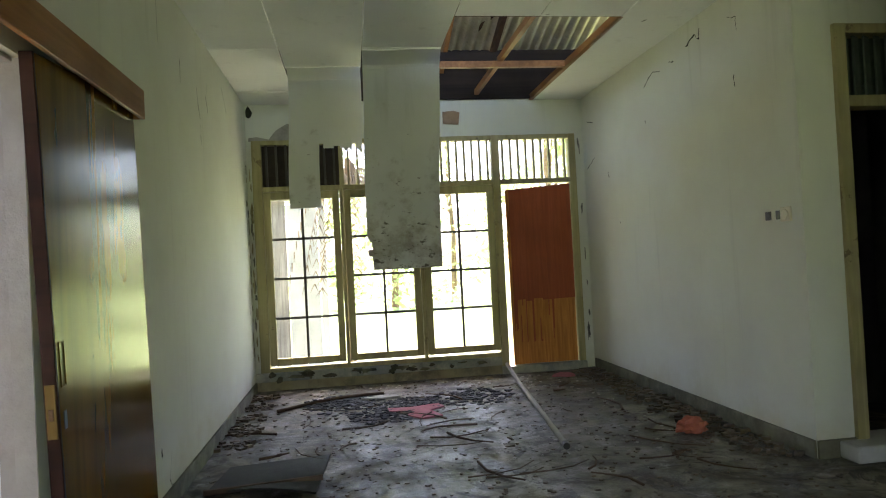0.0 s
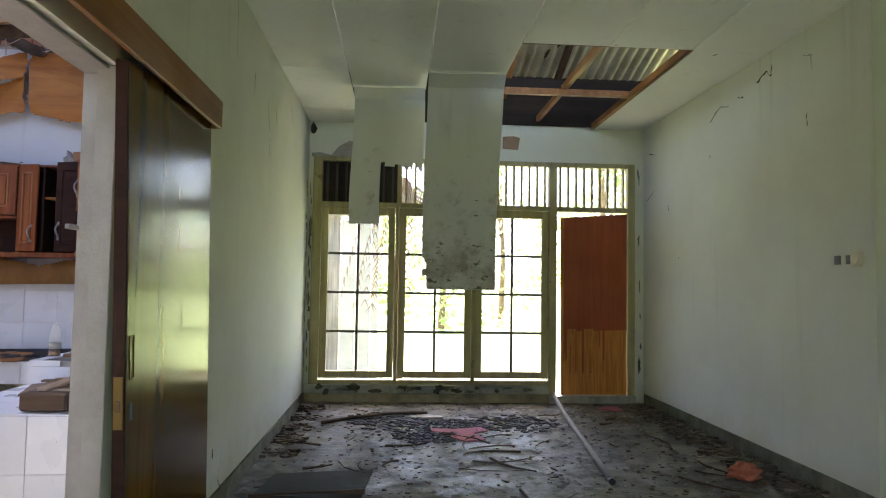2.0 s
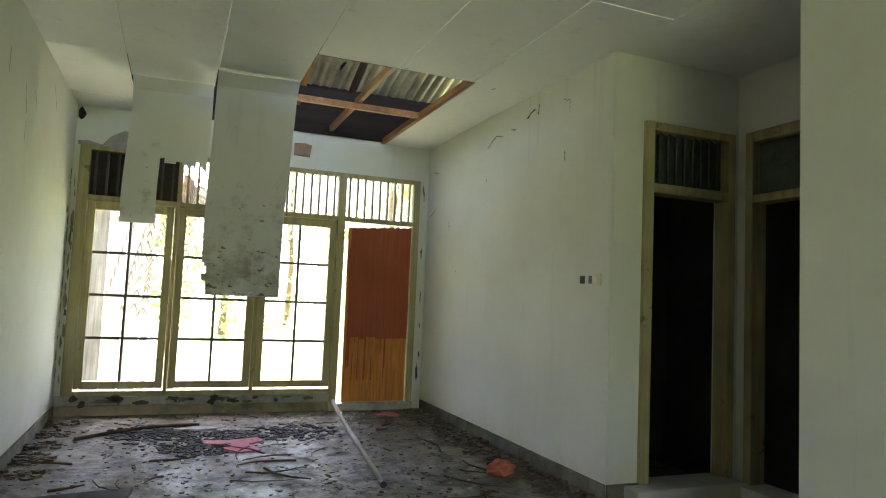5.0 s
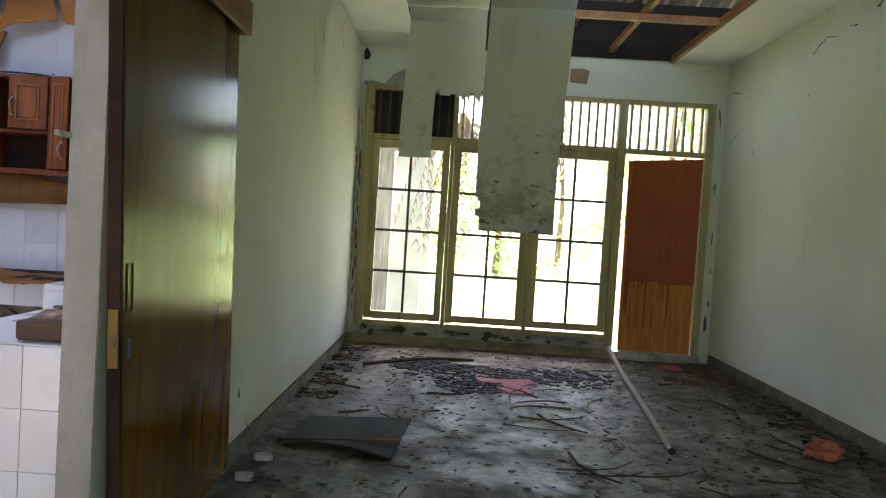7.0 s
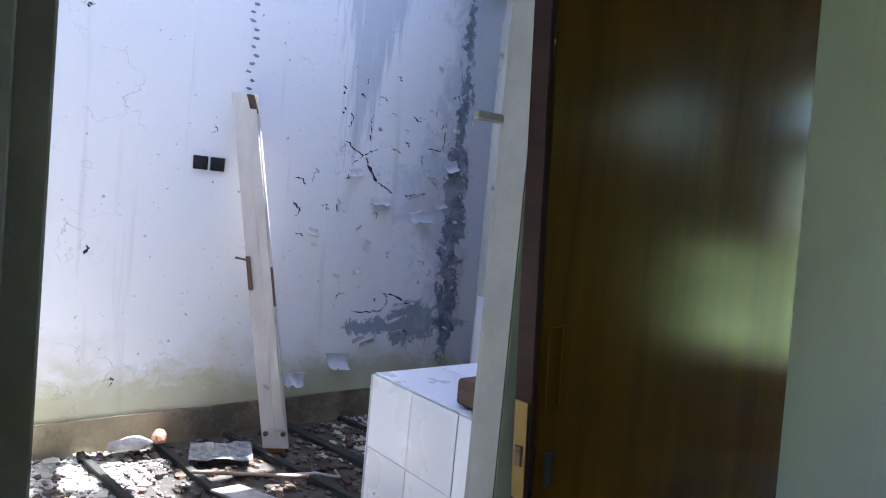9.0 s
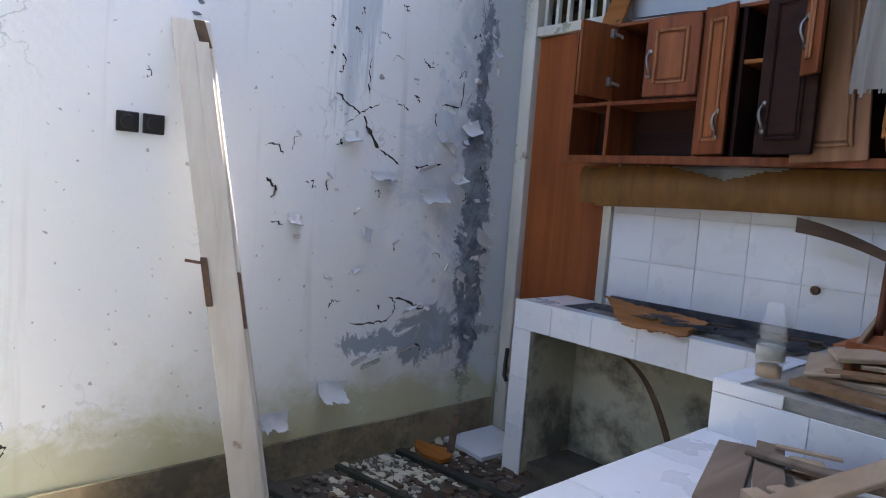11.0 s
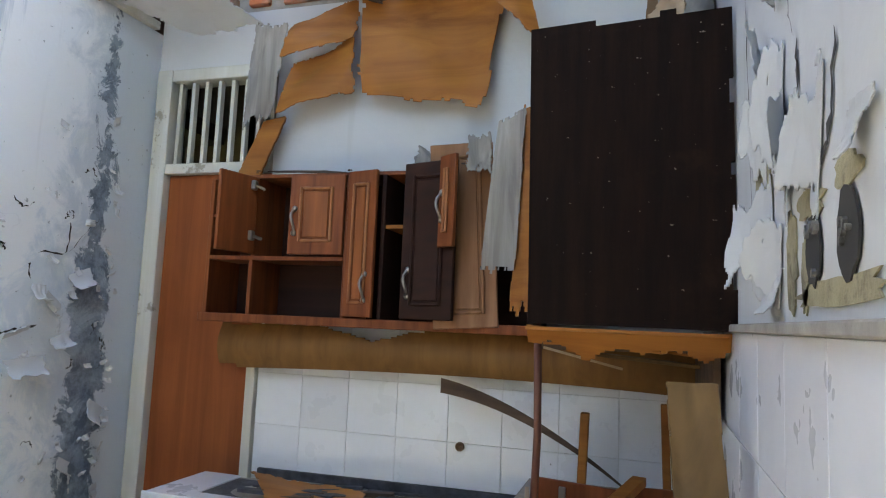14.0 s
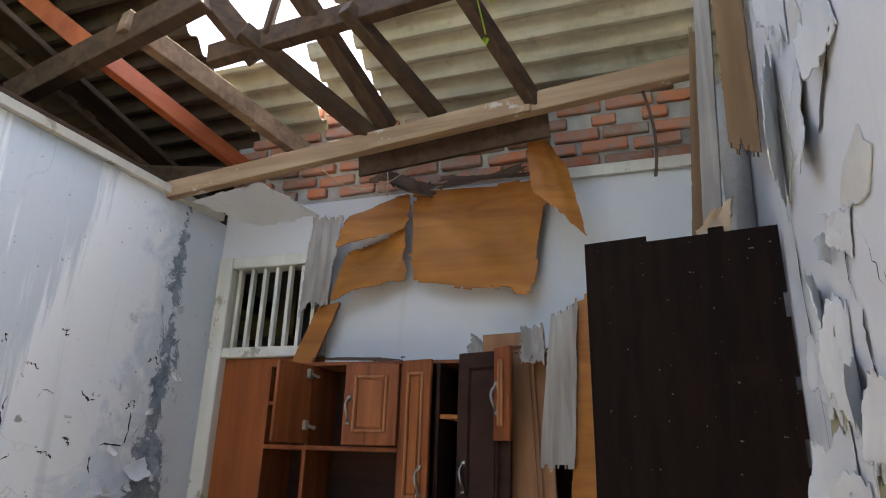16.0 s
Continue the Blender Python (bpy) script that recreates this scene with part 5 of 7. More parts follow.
torn_board("plywood_scrap", (-1.93, 4.62, CZ + 0.05), (-1.36, 4.60, CZ + 0.05), (-1.32, 4.27, CZ + 0.012), (-1.62, 4.31, CZ - 0.012), M["ply"], "curled orange plywood scrap on the tiled counter", "plywood", 2.4, 0.08, 0.004, 0.014)
for k in range(34):
    x, y = rnd.uniform(-1.9, -0.85), rnd.uniform(4.44, 4.7)
    ang, ln = rnd.uniform(-0.5, 0.5), rnd.uniform(0.08, 0.3)
    solid("charred_stick", beam_bm((x, y, CZ + 0.012), (x + ln * math.cos(ang), y + ln * math.sin(ang) * 0.4, CZ + rnd.uniform(0.012, 0.035)), rnd.uniform(0.012, 0.035), rnd.uniform(0.006, 0.02)),
          M["ash"] if k % 3 else M["ply_dark"], "charred stick on the tiled counter", "stick", "charred sticks")
solid("dark_skirting_strip", beam_bm((-1.95, 4.735, CZ + 0.02), (-0.6, 4.735, CZ + 0.035), 0.02, 0.035), M["ash"], "charred strip along the tiled wall", "strip")
solid("bent_lath", sheet_bm(lambda u, v: (-1.72 + 0.29 * u + 0.03 * v, 4.52, 0.60 - 0.3 * u - 0.12 * u * u + 0.06 * math.sin(u * 3.1)), 16, 2, 0.006), M["ply_dark"], "bent dark lath hanging in the counter niche", "lath")
drain = thing("wall_outlet", "corroded round pipe outlet in the tiled wall", "pipe outlet", (-1.05, KY - 0.02, 1.0))
part("ring", lathe_bm([(0.018, 0.0), (0.018, 0.01), (0.011, 0.012), (0.009, 0.004)], 16), M["rust"], drain, "", True, True).matrix_basis = pose(0, 0.006, 0, 90)

# kitchen back door and barred transom
kdoor = thing("door_2", "red-brown plywood kitchen door below a barred transom", "door", (-2.3, KY, 0), kind="structure")
part("leaf", box_bm((-2.575, KY + 0.01, KZ), (-2.0, KY + 0.045, 2.14), 0.003), M["door_red2"], kdoor)
part("post", box_bm((-2.66, KY - 0.035, KZ), (-2.575, KY + 0.08, 2.66), 0.004), M["frame_white"], kdoor)
part("post", box_bm((-2.045, KY - 0.03, KZ), (-2.0, KY + 0.008, 1.27), 0.003), M["frame_white"], kdoor)
part("rail", box_bm((-2.575, KY - 0.03, 2.14), (-2.0, KY + 0.08, 2.19), 0.004), M["frame_white"], kdoor)
part("rail", box_bm((-2.575, KY - 0.03, 2.60), (-2.0, KY + 0.08, 2.66), 0.004), M["frame_white"], kdoor)
for k in range(8):
    x = -2.555 + 0.075 * k
    part("bar", box_bm((x, KY + 0.0, 2.19), (x + 0.02, KY + 0.03, 2.60), 0.002), M["frame_white"], kdoor)

# leaning white door post with its lock
post = thing("door_post", "leaning worn white wooden door post with rusty lock", "door post", (-2.3, 3.05, KZ))
A, B = Vector((-2.3, 3.085, KZ + 0.03)), Vector((-2.63, 2.90, 1.83))
WIDE, FACE = Vector((0.46, 0.888, 0)), Vector((0.888, -0.46, 0))


def slab_bm(a, b, wide, face, w, t, bevel=0.003):
    """A straight plank from a to b, w wide along wide and t thick along face."""
    bm = bmesh.new()
    v = [bm.verts.new(q + wide * (w * sx / 2) + face * (t * sy / 2)) for q in (a, b) for sx, sy in ((-1, -1), (1, -1), (1, 1), (-1, 1))]
    for f in ((0, 1, 2, 3), (4, 5, 6, 7), (0, 1, 5, 4), (1, 2, 6, 5), (2, 3, 7, 6), (3, 0, 4, 7)):
        bm.faces.new([v[k] for k in f])
    bmesh.ops.recalc_face_normals(bm, faces=bm.faces)
    bmesh.ops.bevel(bm, geom=bm.edges[:], offset=bevel, segments=1, affect='EDGES')
    return bm


part("post", slab_bm(A, B, WIDE, FACE, 0.135, 0.036), M["plank_white"], post)
dv = (B - A).normalized()
part("stop_strip", slab_bm(A + FACE * 0.0235 + WIDE * 0.03 + dv * 0.1, B + FACE * 0.0235 + WIDE * 0.03 - dv * 0.08, WIDE, FACE, 0.05, 0.01, 0.002), M["plank_white"], post)
part("broken_foot", slab_bm(A - dv * 0.03, A + dv * 0.03, WIDE, FACE, 0.09, 0.03, 0.01), M["ply"], post, "splintered orange foot")
part("torn_top", slab_bm(B + WIDE * 0.045 + FACE * 0.02 - dv * 0.1, B + WIDE * 0.03 + FACE * 0.02, WIDE, FACE, 0.04, 0.006, 0.002), M["ply_dark"], post, "bare brown split at the top")
mid = A + (B - A) * 0.49
lock = part("lock_case", slab_bm(mid + FACE * 0.022 - WIDE * 0.057 - dv * 0.09, mid + FACE * 0.022 - WIDE * 0.057 + dv * 0.09, WIDE, FACE, 0.024, 0.012, 0.002), M["rust"], post, "rusty lock case")
part("strike_plate", slab_bm(mid + FACE * 0.022 + WIDE * 0.052 - dv * 0.17, mid + FACE * 0.022 + WIDE * 0.052 + dv * 0.04, WIDE, FACE, 0.03, 0.01, 0.002), M["rust"], post, "rusty strike plate")
part("latch_lever", tube_bm([mid + FACE * 0.03 - WIDE * 0.06 + dv * 0.07, mid + FACE * 0.04 - WIDE * 0.12 + dv * 0.08], 0.006, 6), M["rust"], post, "bent latch lever")
for dy in (-0.045, 0.045):
    hole = A + dv * 0.08 + FACE * 0.022 + WIDE * dy
    part("bolt", lathe_bm([(0.014, 0), (0.013, 0.006), (0.004, 0.009)], 10), M["rust"], post, "", True, True).matrix_basis = Matrix.Translation(hole - post.location) @ FACE.to_track_quat("Z", "Y").to_matrix().to_4x4()


def socket(name, y, z, x, face, mat, label, hole_mat):
    """A wall socket box; face is +1 or -1 for the side that it looks to along x."""
    s = thing(name, label, "socket", (x, y, z), "wall sockets")
    part("plate", box_bm((0 if face > 0 else -0.012, -0.038, -0.036), (0.012 if face > 0 else 0, 0.038, 0.036), 0.003), mat, s, local=True)
    part("well", lathe_bm([(0.026, 0.0), (0.026, 0.004), (0.02, 0.004)], 18), hole_mat, s, "dark round socket well", True, True).matrix_basis = pose(0.0115 * face, 0, 0, 0, 90 * face)
    return s


socket("wall_socket", 2.705, 1.44, KX, 1, M["black"], "blackened wall socket box on the white wall", M["black"])
socket("wall_socket", 2.795, 1.44, KX, 1, M["black"], "blackened wall socket box on the white wall", M["black"])

solid("cable_stub", tube_bm([(-2.585, 4.72, 0.42), (-2.583, 4.71, 0.33), (-2.575, 4.70, 0.27), (-2.555, 4.70, 0.24)], 0.012, 7), M["black"], "black cable stub hanging by the door post", "cable", smooth=True)

# ---- kitchen roof ----
def roof_z(y):
    return 3.36 + 0.42 * (KY - y)


bm = corrugated_bm(-1.74, -0.145, 5.5, roof_z(5.5), 3.97, roof_z(3.97))
structure("roof_kitchen", bm, M["sheet"], "weathered corrugated roof sheets over the kitchen", "roof")
structure("roof_kitchen_middle", corrugated_bm(-1.98, -1.80, 5.5, roof_z(5.5) - 0.02, 4.3, roof_z(4.3) - 0.02), M["sheet"], "corrugated roof sheet between two rafters", "roof")
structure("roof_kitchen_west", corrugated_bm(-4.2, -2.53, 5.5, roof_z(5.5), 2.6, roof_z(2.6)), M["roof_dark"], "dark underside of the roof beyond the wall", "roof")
structure("roof_kitchen_corner", corrugated_bm(-2.53, -2.10, 5.5, roof_z(5.5), 4.33, roof_z(4.33)), M["sheet"], "broken corner of corrugated roof sheet", "roof")
# boards added west and north of the wall top to shut out bright sky
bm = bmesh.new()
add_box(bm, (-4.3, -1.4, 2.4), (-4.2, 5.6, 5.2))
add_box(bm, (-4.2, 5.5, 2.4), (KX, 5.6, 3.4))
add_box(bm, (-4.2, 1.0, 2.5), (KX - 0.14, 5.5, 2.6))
structure("wall_sky_blocker", bm, M["roof_dark"], "dark boards added to close off the sky beyond the kitchen", "wall")
# four unseen sheets, added to shape the daylight that enters the kitchen
structure("roof_blocker_side", corrugated_bm(-4.2, -2.35, 2.6, roof_z(2.6), -1.4, roof_z(-1.4)), M["roof_dark"], "unseen roof sheet added to block light along the kitchen side", "roof")
structure("roof_blocker_edge", corrugated_bm(-2.53, -2.35, 3.30, roof_z(3.30), 2.6, roof_z(2.6)), M["roof_dark"], "unseen roof sheet added to block sun beside the hole", "roof")
structure("roof_blocker_south", corrugated_bm(-2.35, -0.1, 1.8, roof_z(1.8), -1.4, roof_z(-1.4)), M["sheet"], "unseen roof sheet added to block light at the kitchen's south end", "roof")
structure("roof_blocker_east", corrugated_bm(-0.8, -0.1, 3.85, roof_z(3.85), 1.8, roof_z(1.8)), M["sheet"], "unseen roof sheet added to block light along the living room wall", "roof")
timbers = thing("roof_timbers", "dark broken rafters and a pale ceiling beam", "roof frame", (-1.5, 4.3, 3.1))
part("ceiling_beam", beam_bm((-2.84, 4.33, 2.87), (-0.25, 4.33, 3.12), 0.05, 0.085, 0.004), M["beam_pale"], timbers, "pale sawn ceiling beam")
part("ceiling_beam", beam_bm((-1.6, 4.30, 2.95), (-0.9, 4.30, 3.02), 0.04, 0.03, 0.003), M["beam_pale"], timbers, "white-edged plank under the beam")
part("fascia", beam_bm((-1.7, 4.40, 2.93), (-0.85, 4.40, 3.0), 0.02, 0.12), M["beam_dark"], timbers)
for a, b, w, h, mat in (
        ((-1.62, 4.36, 3.03), (-1.98, 3.85, 3.31), 0.06, 0.07, "beam_dark"),
        ((-1.56, 4.38, 3.08), (-1.72, 3.82, 3.42), 0.08, 0.06, "beam_dark"),
        ((-1.32, 4.40, 3.10), (-1.52, 3.86, 3.32), 0.06, 0.06, "beam_dark"),
        ((-0.88, 4.36, 3.05), (-1.16, 3.7, 3.46), 0.05, 0.07, "beam_dark"),
        ((-2.18, 3.92, 3.27), (-1.02, 3.92, 3.37), 0.06, 0.09, "beam_dark"),
        ((-2.15, 3.75, 3.50), (-1.98, 3.98, 3.26), 0.06, 0.1, "beam_dark"),
        ((-3.1, 3.75, 3.14), (-2.1, 3.75, 3.43), 0.07, 0.12, "beam_dark"),
        ((-2.58, 4.74, 3.17), (-2.66, 3.8, 3.29), 0.05, 0.09, "beam_red"),
        ((-2.66, 3.8, 3.29), (-3.3, 3.72, 3.8), 0.05, 0.09, "beam_red"),
        ((-2.22, 4.74, 3.22), (-2.46, 3.7, 3.36), 0.06, 0.1, "beam"),
        ((-2.75, 4.9, 2.9), (-2.75, 2.2, 2.9), 0.1, 0.1, "beam_dark"),
        ((-3.3, 4.3, 3.05), (-2.4, 4.5, 3.0), 0.05, 0.08, "beam_dark"),
        ((-3.0, 4.7, 3.02), (-3.15, 3.3, 3.4), 0.16, 0.03, "beam"),
        ((-2.88, 4.72, 3.05), (-2.95, 3.3, 3.42), 0.13, 0.03, "beam_dark")):
    part("rafter", beam_bm(a, b, w, h, 0.004), M[mat], timbers)
part("rafter_end", beam_bm((-1.9, 3.9, 3.3), (-1.86, 3.9, 3.52), 0.03, 0.05, 0.01, 20), M["beam_dark"], timbers, "splintered rafter end")
structure("wall_plate", box_bm((KX - 0.02, -1.2, 2.862), (KX + 0.03, 4.7, 2.90)), M["frame_white"], "painted cornice strip on the wall top", "trim")
structure("wall_plate_north", box_bm((-0.95, KY - 0.03, 2.90), (-0.145, KY - 0.004, 2.95)), M["frame_white"], "painted cornice strip under the brick gable", "trim")
solid("hanging_strip", sheet_bm(lambda u, v: (-0.50 + 0.05 * math.sin(2.2 * v) + 0.012 * u, 4.362, 3.12 - 0.42 * v), 2, 16, 0.003), M["ply_dark"], "thin torn strip hanging from the beam", "strip")
solid("wire", tube_bm([(-1.95 + 0.5 * t, 4.5, 2.98 - 0.5 * t * (1 - t)) for t in (k / 12 for k in range(13))], 0.003, 5), M["ply_pale"], "thin sagging wire under the roof beam", "wire", smooth=True)
solid("wire", tube_bm([(-1.58, 4.42, 2.96), (-1.57, 4.43, 2.86), (-1.575, 4.44, 2.78)], 0.003, 5), M["ply_pale"], "thin wire hanging from the beam", "wire", smooth=True)
vine = thing("vine", "young yellow-green vine leaves hanging through the roof", "vine", (-0.98, 3.95, 3.4))
part("stem", tube_bm([(-1.1, 3.9, 3.5), (-1.02, 3.96, 3.3), (-1.0, 4.0, 3.18)], 0.003, 5), M["young_leaf"], vine)
for x, y, z, s in ((-0.96, 3.94, 3.335, 0.05), (-1.0, 4.0, 3.17, 0.025), (-0.93, 3.92, 3.37, 0.04)):
    part("leaf", sheet_bm(lambda u, v: (x + s * (u - 0.5) * math.sin(math.pi * min(1, v + 0.12)), y + 0.012 * math.sin(3 * u), z - s * 1.5 * v), 6, 6, 0.001), M["young_leaf"], vine)

# ---- outdoors ----
structure("ground", box_bm((-300, 7.6, -0.4), (300, 400, -0.3)), M["grass"], "rough grassy yard ground outside the windows", "ground")
structure("ground_south", box_bm((-300, -400, -0.4), (300, -4.4, -0.3)), M["grass"], "rough grassy yard ground behind the house", "ground")
structure("ground_side", box_bm((-300, -4.4, -0.4), (-2.9, 7.6, -0.3)), M["grass"], "rough grassy ground beside the house", "ground")
structure("ground_east", box_bm((6.4, -4.4, -0.4), (300, 7.6, -0.3)), M["grass"], "rough grassy ground beyond the far rooms", "ground")


def leaf_cloud(bm, centre, radius, count, size, rnd, squash=0.8):
    for _ in range(count):
        d = Vector((rnd.gauss(0, 1), rnd.gauss(0, 1), rnd.gauss(0, 1))).normalized() * radius * rnd.uniform(0.35, 1.0)
        p = Vector(centre) + Vector((d.x, d.y, d.z * squash))
        s = size * rnd.uniform(0.6, 1.4)
        q = Euler((rnd.uniform(0, 6.3), rnd.uniform(0, 6.3), rnd.uniform(0, 6.3))).to_matrix()
        v = [bm.verts.new(p + q @ Vector(c)) for c in ((-s * 0.3, 0, 0), (0, -s * 0.8, s * 0.1), (s * 0.3, 0, 0), (0, s * 0.8, s * 0.1))]
        bm.faces.new(v)


def tree(x, y, height, spread, seed, leaves=1500):
    rnd = random.Random(seed)
    t = thing("tree", "leafy sunlit green tree in the yard", "tree", (x, y, -0.3), "yard trees")
    trunk = tube_bm([(x, y, -0.3), (x + 0.1, y + 0.05, height * 0.3), (x - 0.05, y, height * 0.6), (x, y, height * 0.9)], 0.14, 9, 0.3)
    part("trunk", trunk, M["beam"], t)
    bm = bmesh.new()
    for k in range(14):
        a = rnd.uniform(0, 6.3)
        r = spread * rnd.uniform(0.2, 0.9)
        c = (x + r * math.cos(a), y + r * math.sin(a), height * rnd.uniform(0.35, 1.0))
        leaf_cloud(bm, c, spread * rnd.uniform(0.3, 0.5), leaves // 14, 0.16, rnd)
        if k < 5:
            part("limb", tube_bm([(x, y, height * 0.4 + k * 0.2), ((x + c[0]) / 2, (y + c[1]) / 2, c[2] * 0.85), c], 0.05, 6, 0.3), M["beam"], t)
    part("crown", bm, M["leaf"], t)


for x, y, h, s, seed in ((6.4, 17.0, 6.0, 2.2, 3), (2.6, 24.0, 7.0, 2.8, 4), (9.5, 22.0, 7.0, 2.8, 5), (-4.0, 22.0, 7.5, 2.8, 6), (5.4, 28.0, 8.0, 3.2, 7)):
    tree(x, y, h, s, seed)
rnd = random.Random(21)
bm = bmesh.new()
for k in range(60):
    leaf_cloud(bm, (rnd.uniform(-8, 14), rnd.uniform(22, 27), rnd.uniform(-0.2, 4.0)), 1.0, 100, 0.2, rnd)
solid("shrubs", bm, M["leaf"], "dense green shrubs along the yard", "shrub", kind="stuff")
# unseen foliage, added south of the house to give green reflections
bm = bmesh.new()
for k in range(60):
    leaf_cloud(bm, (rnd.uniform(-4, 9), rnd.uniform(-11, -8), rnd.uniform(-0.2, 3.2)), 0.7, 60, 0.18, rnd)
solid("reflection_shrubs", bm, M["leaf"], "unseen green shrubs added behind the house for a green reflection", "shrub", kind="stuff")

# pale shed wall and dry fronds outside the first windows
shed = thing("shed", "pale boarded shed wall in the yard", "shed", (-0.4, 10.2, -0.3))
for k in range(9):
    x = -1.5 + 0.235 * k
    part("board", box_bm((x, 10.2 + 0.012 * (k % 3), -0.3), (x + 0.22, 10.24 + 0.012 * (k % 3), 2.5 - 0.07 * (k % 4)), 0.004), M["porch"] if k % 3 else M["ply_grey"], shed)
part("post", box_bm((0.62, 10.1, -0.3), (0.72, 10.2, 2.6), 0.005), M["porch"], shed)
part("rail", box_bm((-1.6, 10.12, 2.35), (0.75, 10.18, 2.45)), M["ply_grey"], shed)
fronds = thing("dry_fronds", "dry drooping palm fronds outside the windows", "palm fronds", (1.0, 9.6, -0.3))
rnd = random.Random(8)
part("stem", tube_bm([(1.05, 9.9, -0.3), (1.0, 9.85, 1.4), (1.1, 9.8, 2.9)], 0.07, 8, 0.6), M["beam"], fronds)
for k in range(12):
    a = rnd.uniform(0, 6.3)
    bm = bmesh.new()
    rise, reach = rnd.uniform(0.1, 0.6), rnd.uniform(0.5, 1.0)
    for i in range(26):
        t = i / 25
        p = Vector((1.1 + math.cos(a) * reach * t, 9.8 + 0.6 * math.sin(a) * reach * t, 2.6 + rise * math.sin(t * 3) - 1.6 * t * t))
        for sgn in (-1, 1):
            ln = 0.3 * (1 - 0.5 * t)
            q = p + Vector((-math.sin(a) * sgn * 0.12, math.cos(a) * sgn * 0.12, -ln))
            v = [bm.verts.new(c) for c in (p, p + Vector((0.02, 0, 0)), q)]
            bm.faces.new(v)
    part("frond", bm, M["frond"], fronds)

# ---- living room: small things ----
socket("wall_socket", 4.06, 1.515, EAST, -1, M["black"], "dark round hole of a missing socket", M["black"]).scale = (0.4, 0.8, 0.8)
socket("wall_socket", 3.95, 1.515, EAST, -1, M["black"], "dark round hole of a missing socket", M["black"]).scale = (0.4, 0.8, 0.8)
socket("wall_socket", 3.87, 1.515, EAST, -1, M["ivory_plastic"], "ivory plastic light switch on the wall", M["ivory_plastic"]).scale = (1.5, 1.3, 1.3)

solid("conduit_pipe", tube_bm([(2.48, 4.38, 0.025), (2.62, 5.6, 0.03), (2.72, 6.6, 0.05), (2.78, 7.34, 0.12)], 0.021, 10), M["pvc"], "grey plastic pipe lying across the floor to the door", "pipe", smooth=True)
part("pipe_end", tube_bm([(2.478, 4.36, 0.025), (2.484, 4.42, 0.025)], 0.024, 10), M["black"], bpy.data.objects["conduit_pipe"], "black burnt pipe end")
rnd = random.Random(31)


def lump_bm(c, sx, sy, sz, seed, cuts=3, rough=0.35):
    bm = bmesh.new()
    bmesh.ops.create_icosphere(bm, subdivisions=cuts, radius=1.0)
    for v in bm.verts:
        k = 1 + rough * noise.noise(v.co * 2.1 + Vector((seed, 0, 0))) + 0.5 * rough * noise.noise(v.co * 5.3 + Vector((0, seed, 0)))
        v.co = Vector((v.co.x * sx * k, v.co.y * sy * k, max(-0.35, v.co.z) * sz * k)) + Vector(c)
    return bm


solid("plastic_bag", lump_bm((3.46, 4.5, 0.035), 0.11, 0.07, 0.075, 3, 3, 0.5), M["bag"], "crumpled salmon plastic bag on the floor", "plastic bag")
solid("pink_cloth", flat_bm([(1.35, 6.05), (1.55, 6.02), (1.82, 6.1), (1.86, 5.96), (1.72, 5.85), (1.80, 5.62), (1.62, 5.56), (1.5, 5.72), (1.56, 5.86), (1.36, 5.92)], 0.012, 2, 0.002), M["pink"], "faded pink cloth flattened on the floor", "cloth")
solid("pink_cloth", flat_bm(ragged(3.35, 7.05, 0.16, 0.12, 12, 0.35, rnd), 0.012, 2, 0.002), M["pink"], "small faded red cloth by the door", "cloth")
solid("fallen_panel", sheet_bm(lambda u, v: (0.16 + 0.66 * u + 0.06 * v, 4.12 + 0.1 * u + 0.5 * v - 0.28 * u * (1 - v), 0.015 + 0.03 * math.sin(u * 3) * (1 - v)), 14, 10, 0.012), M["mat_dark"], "dark sodden board lying on the floor", "board")
solid("panel_batten", beam_bm((0.16, 4.08, 0.03), (0.85, 4.16, 0.035), 0.02, 0.03), M["ply_dark"], "dark batten along the sodden board", "batten")


def debris(name, n, area, size, mat, label, category, seed, flat=0.25, z=0.0, cuts=1, clump=None):
    """One pile of bits that nobody could count."""
    rnd = random.Random(seed)
    verts, faces = [], []
    for _ in range(n):
        if clump:
            cx, cy, r = clump[rnd.randrange(len(clump))]
            a, q = rnd.uniform(0, 6.3), r * rnd.random() ** 0.7
            x, y = cx + q * math.cos(a), cy + q * math.sin(a)
        else:
            x, y = rnd.uniform(area[0], area[1]), rnd.uniform(area[2], area[3])
        s = size * rnd.uniform(0.35, 1.5)
        a = rnd.uniform(0, 6.3)
        k = rnd.randrange(4, 7)
        base = len(verts)
        h = s * flat * rnd.uniform(0.4, 1.4)
        tilt = rnd.uniform(-0.3, 0.3)
        for lift in (0, 1):
            for i in range(k):
                t = a + 6.283 * i / k
                rr = s * rnd.uniform(0.6, 1.1)
                verts.append((x + rr * math.cos(t), y + rr * math.sin(t) * rnd.uniform(0.5, 1.0), z + 0.001 + lift * h + abs(rr * math.cos(t) * tilt) * lift))
        faces.append(tuple(base + k + i for i in range(k)))
        for i in range(k):
            j = (i + 1) % k
            faces.append((base + i, base + j, base + k + j, base + k + i))
    me = bpy.data.meshes.new(name)
    me.from_pydata(verts, [], faces)
    me.materials.append(M[mat])
    return tagged(new(name, me), label, category, "", "stuff")


ASH = [(1.1, 6.3, 0.45), (0.9, 6.5, 0.35), (1.6, 6.2, 0.3), (2.2, 6.3, 0.4), (1.3, 5.8, 0.3)]
debris("ash_litter", 1100, None, 0.026, "ash", "wet black ash and burnt litter on the floor", "litter", 2, 0.25, clump=ASH)
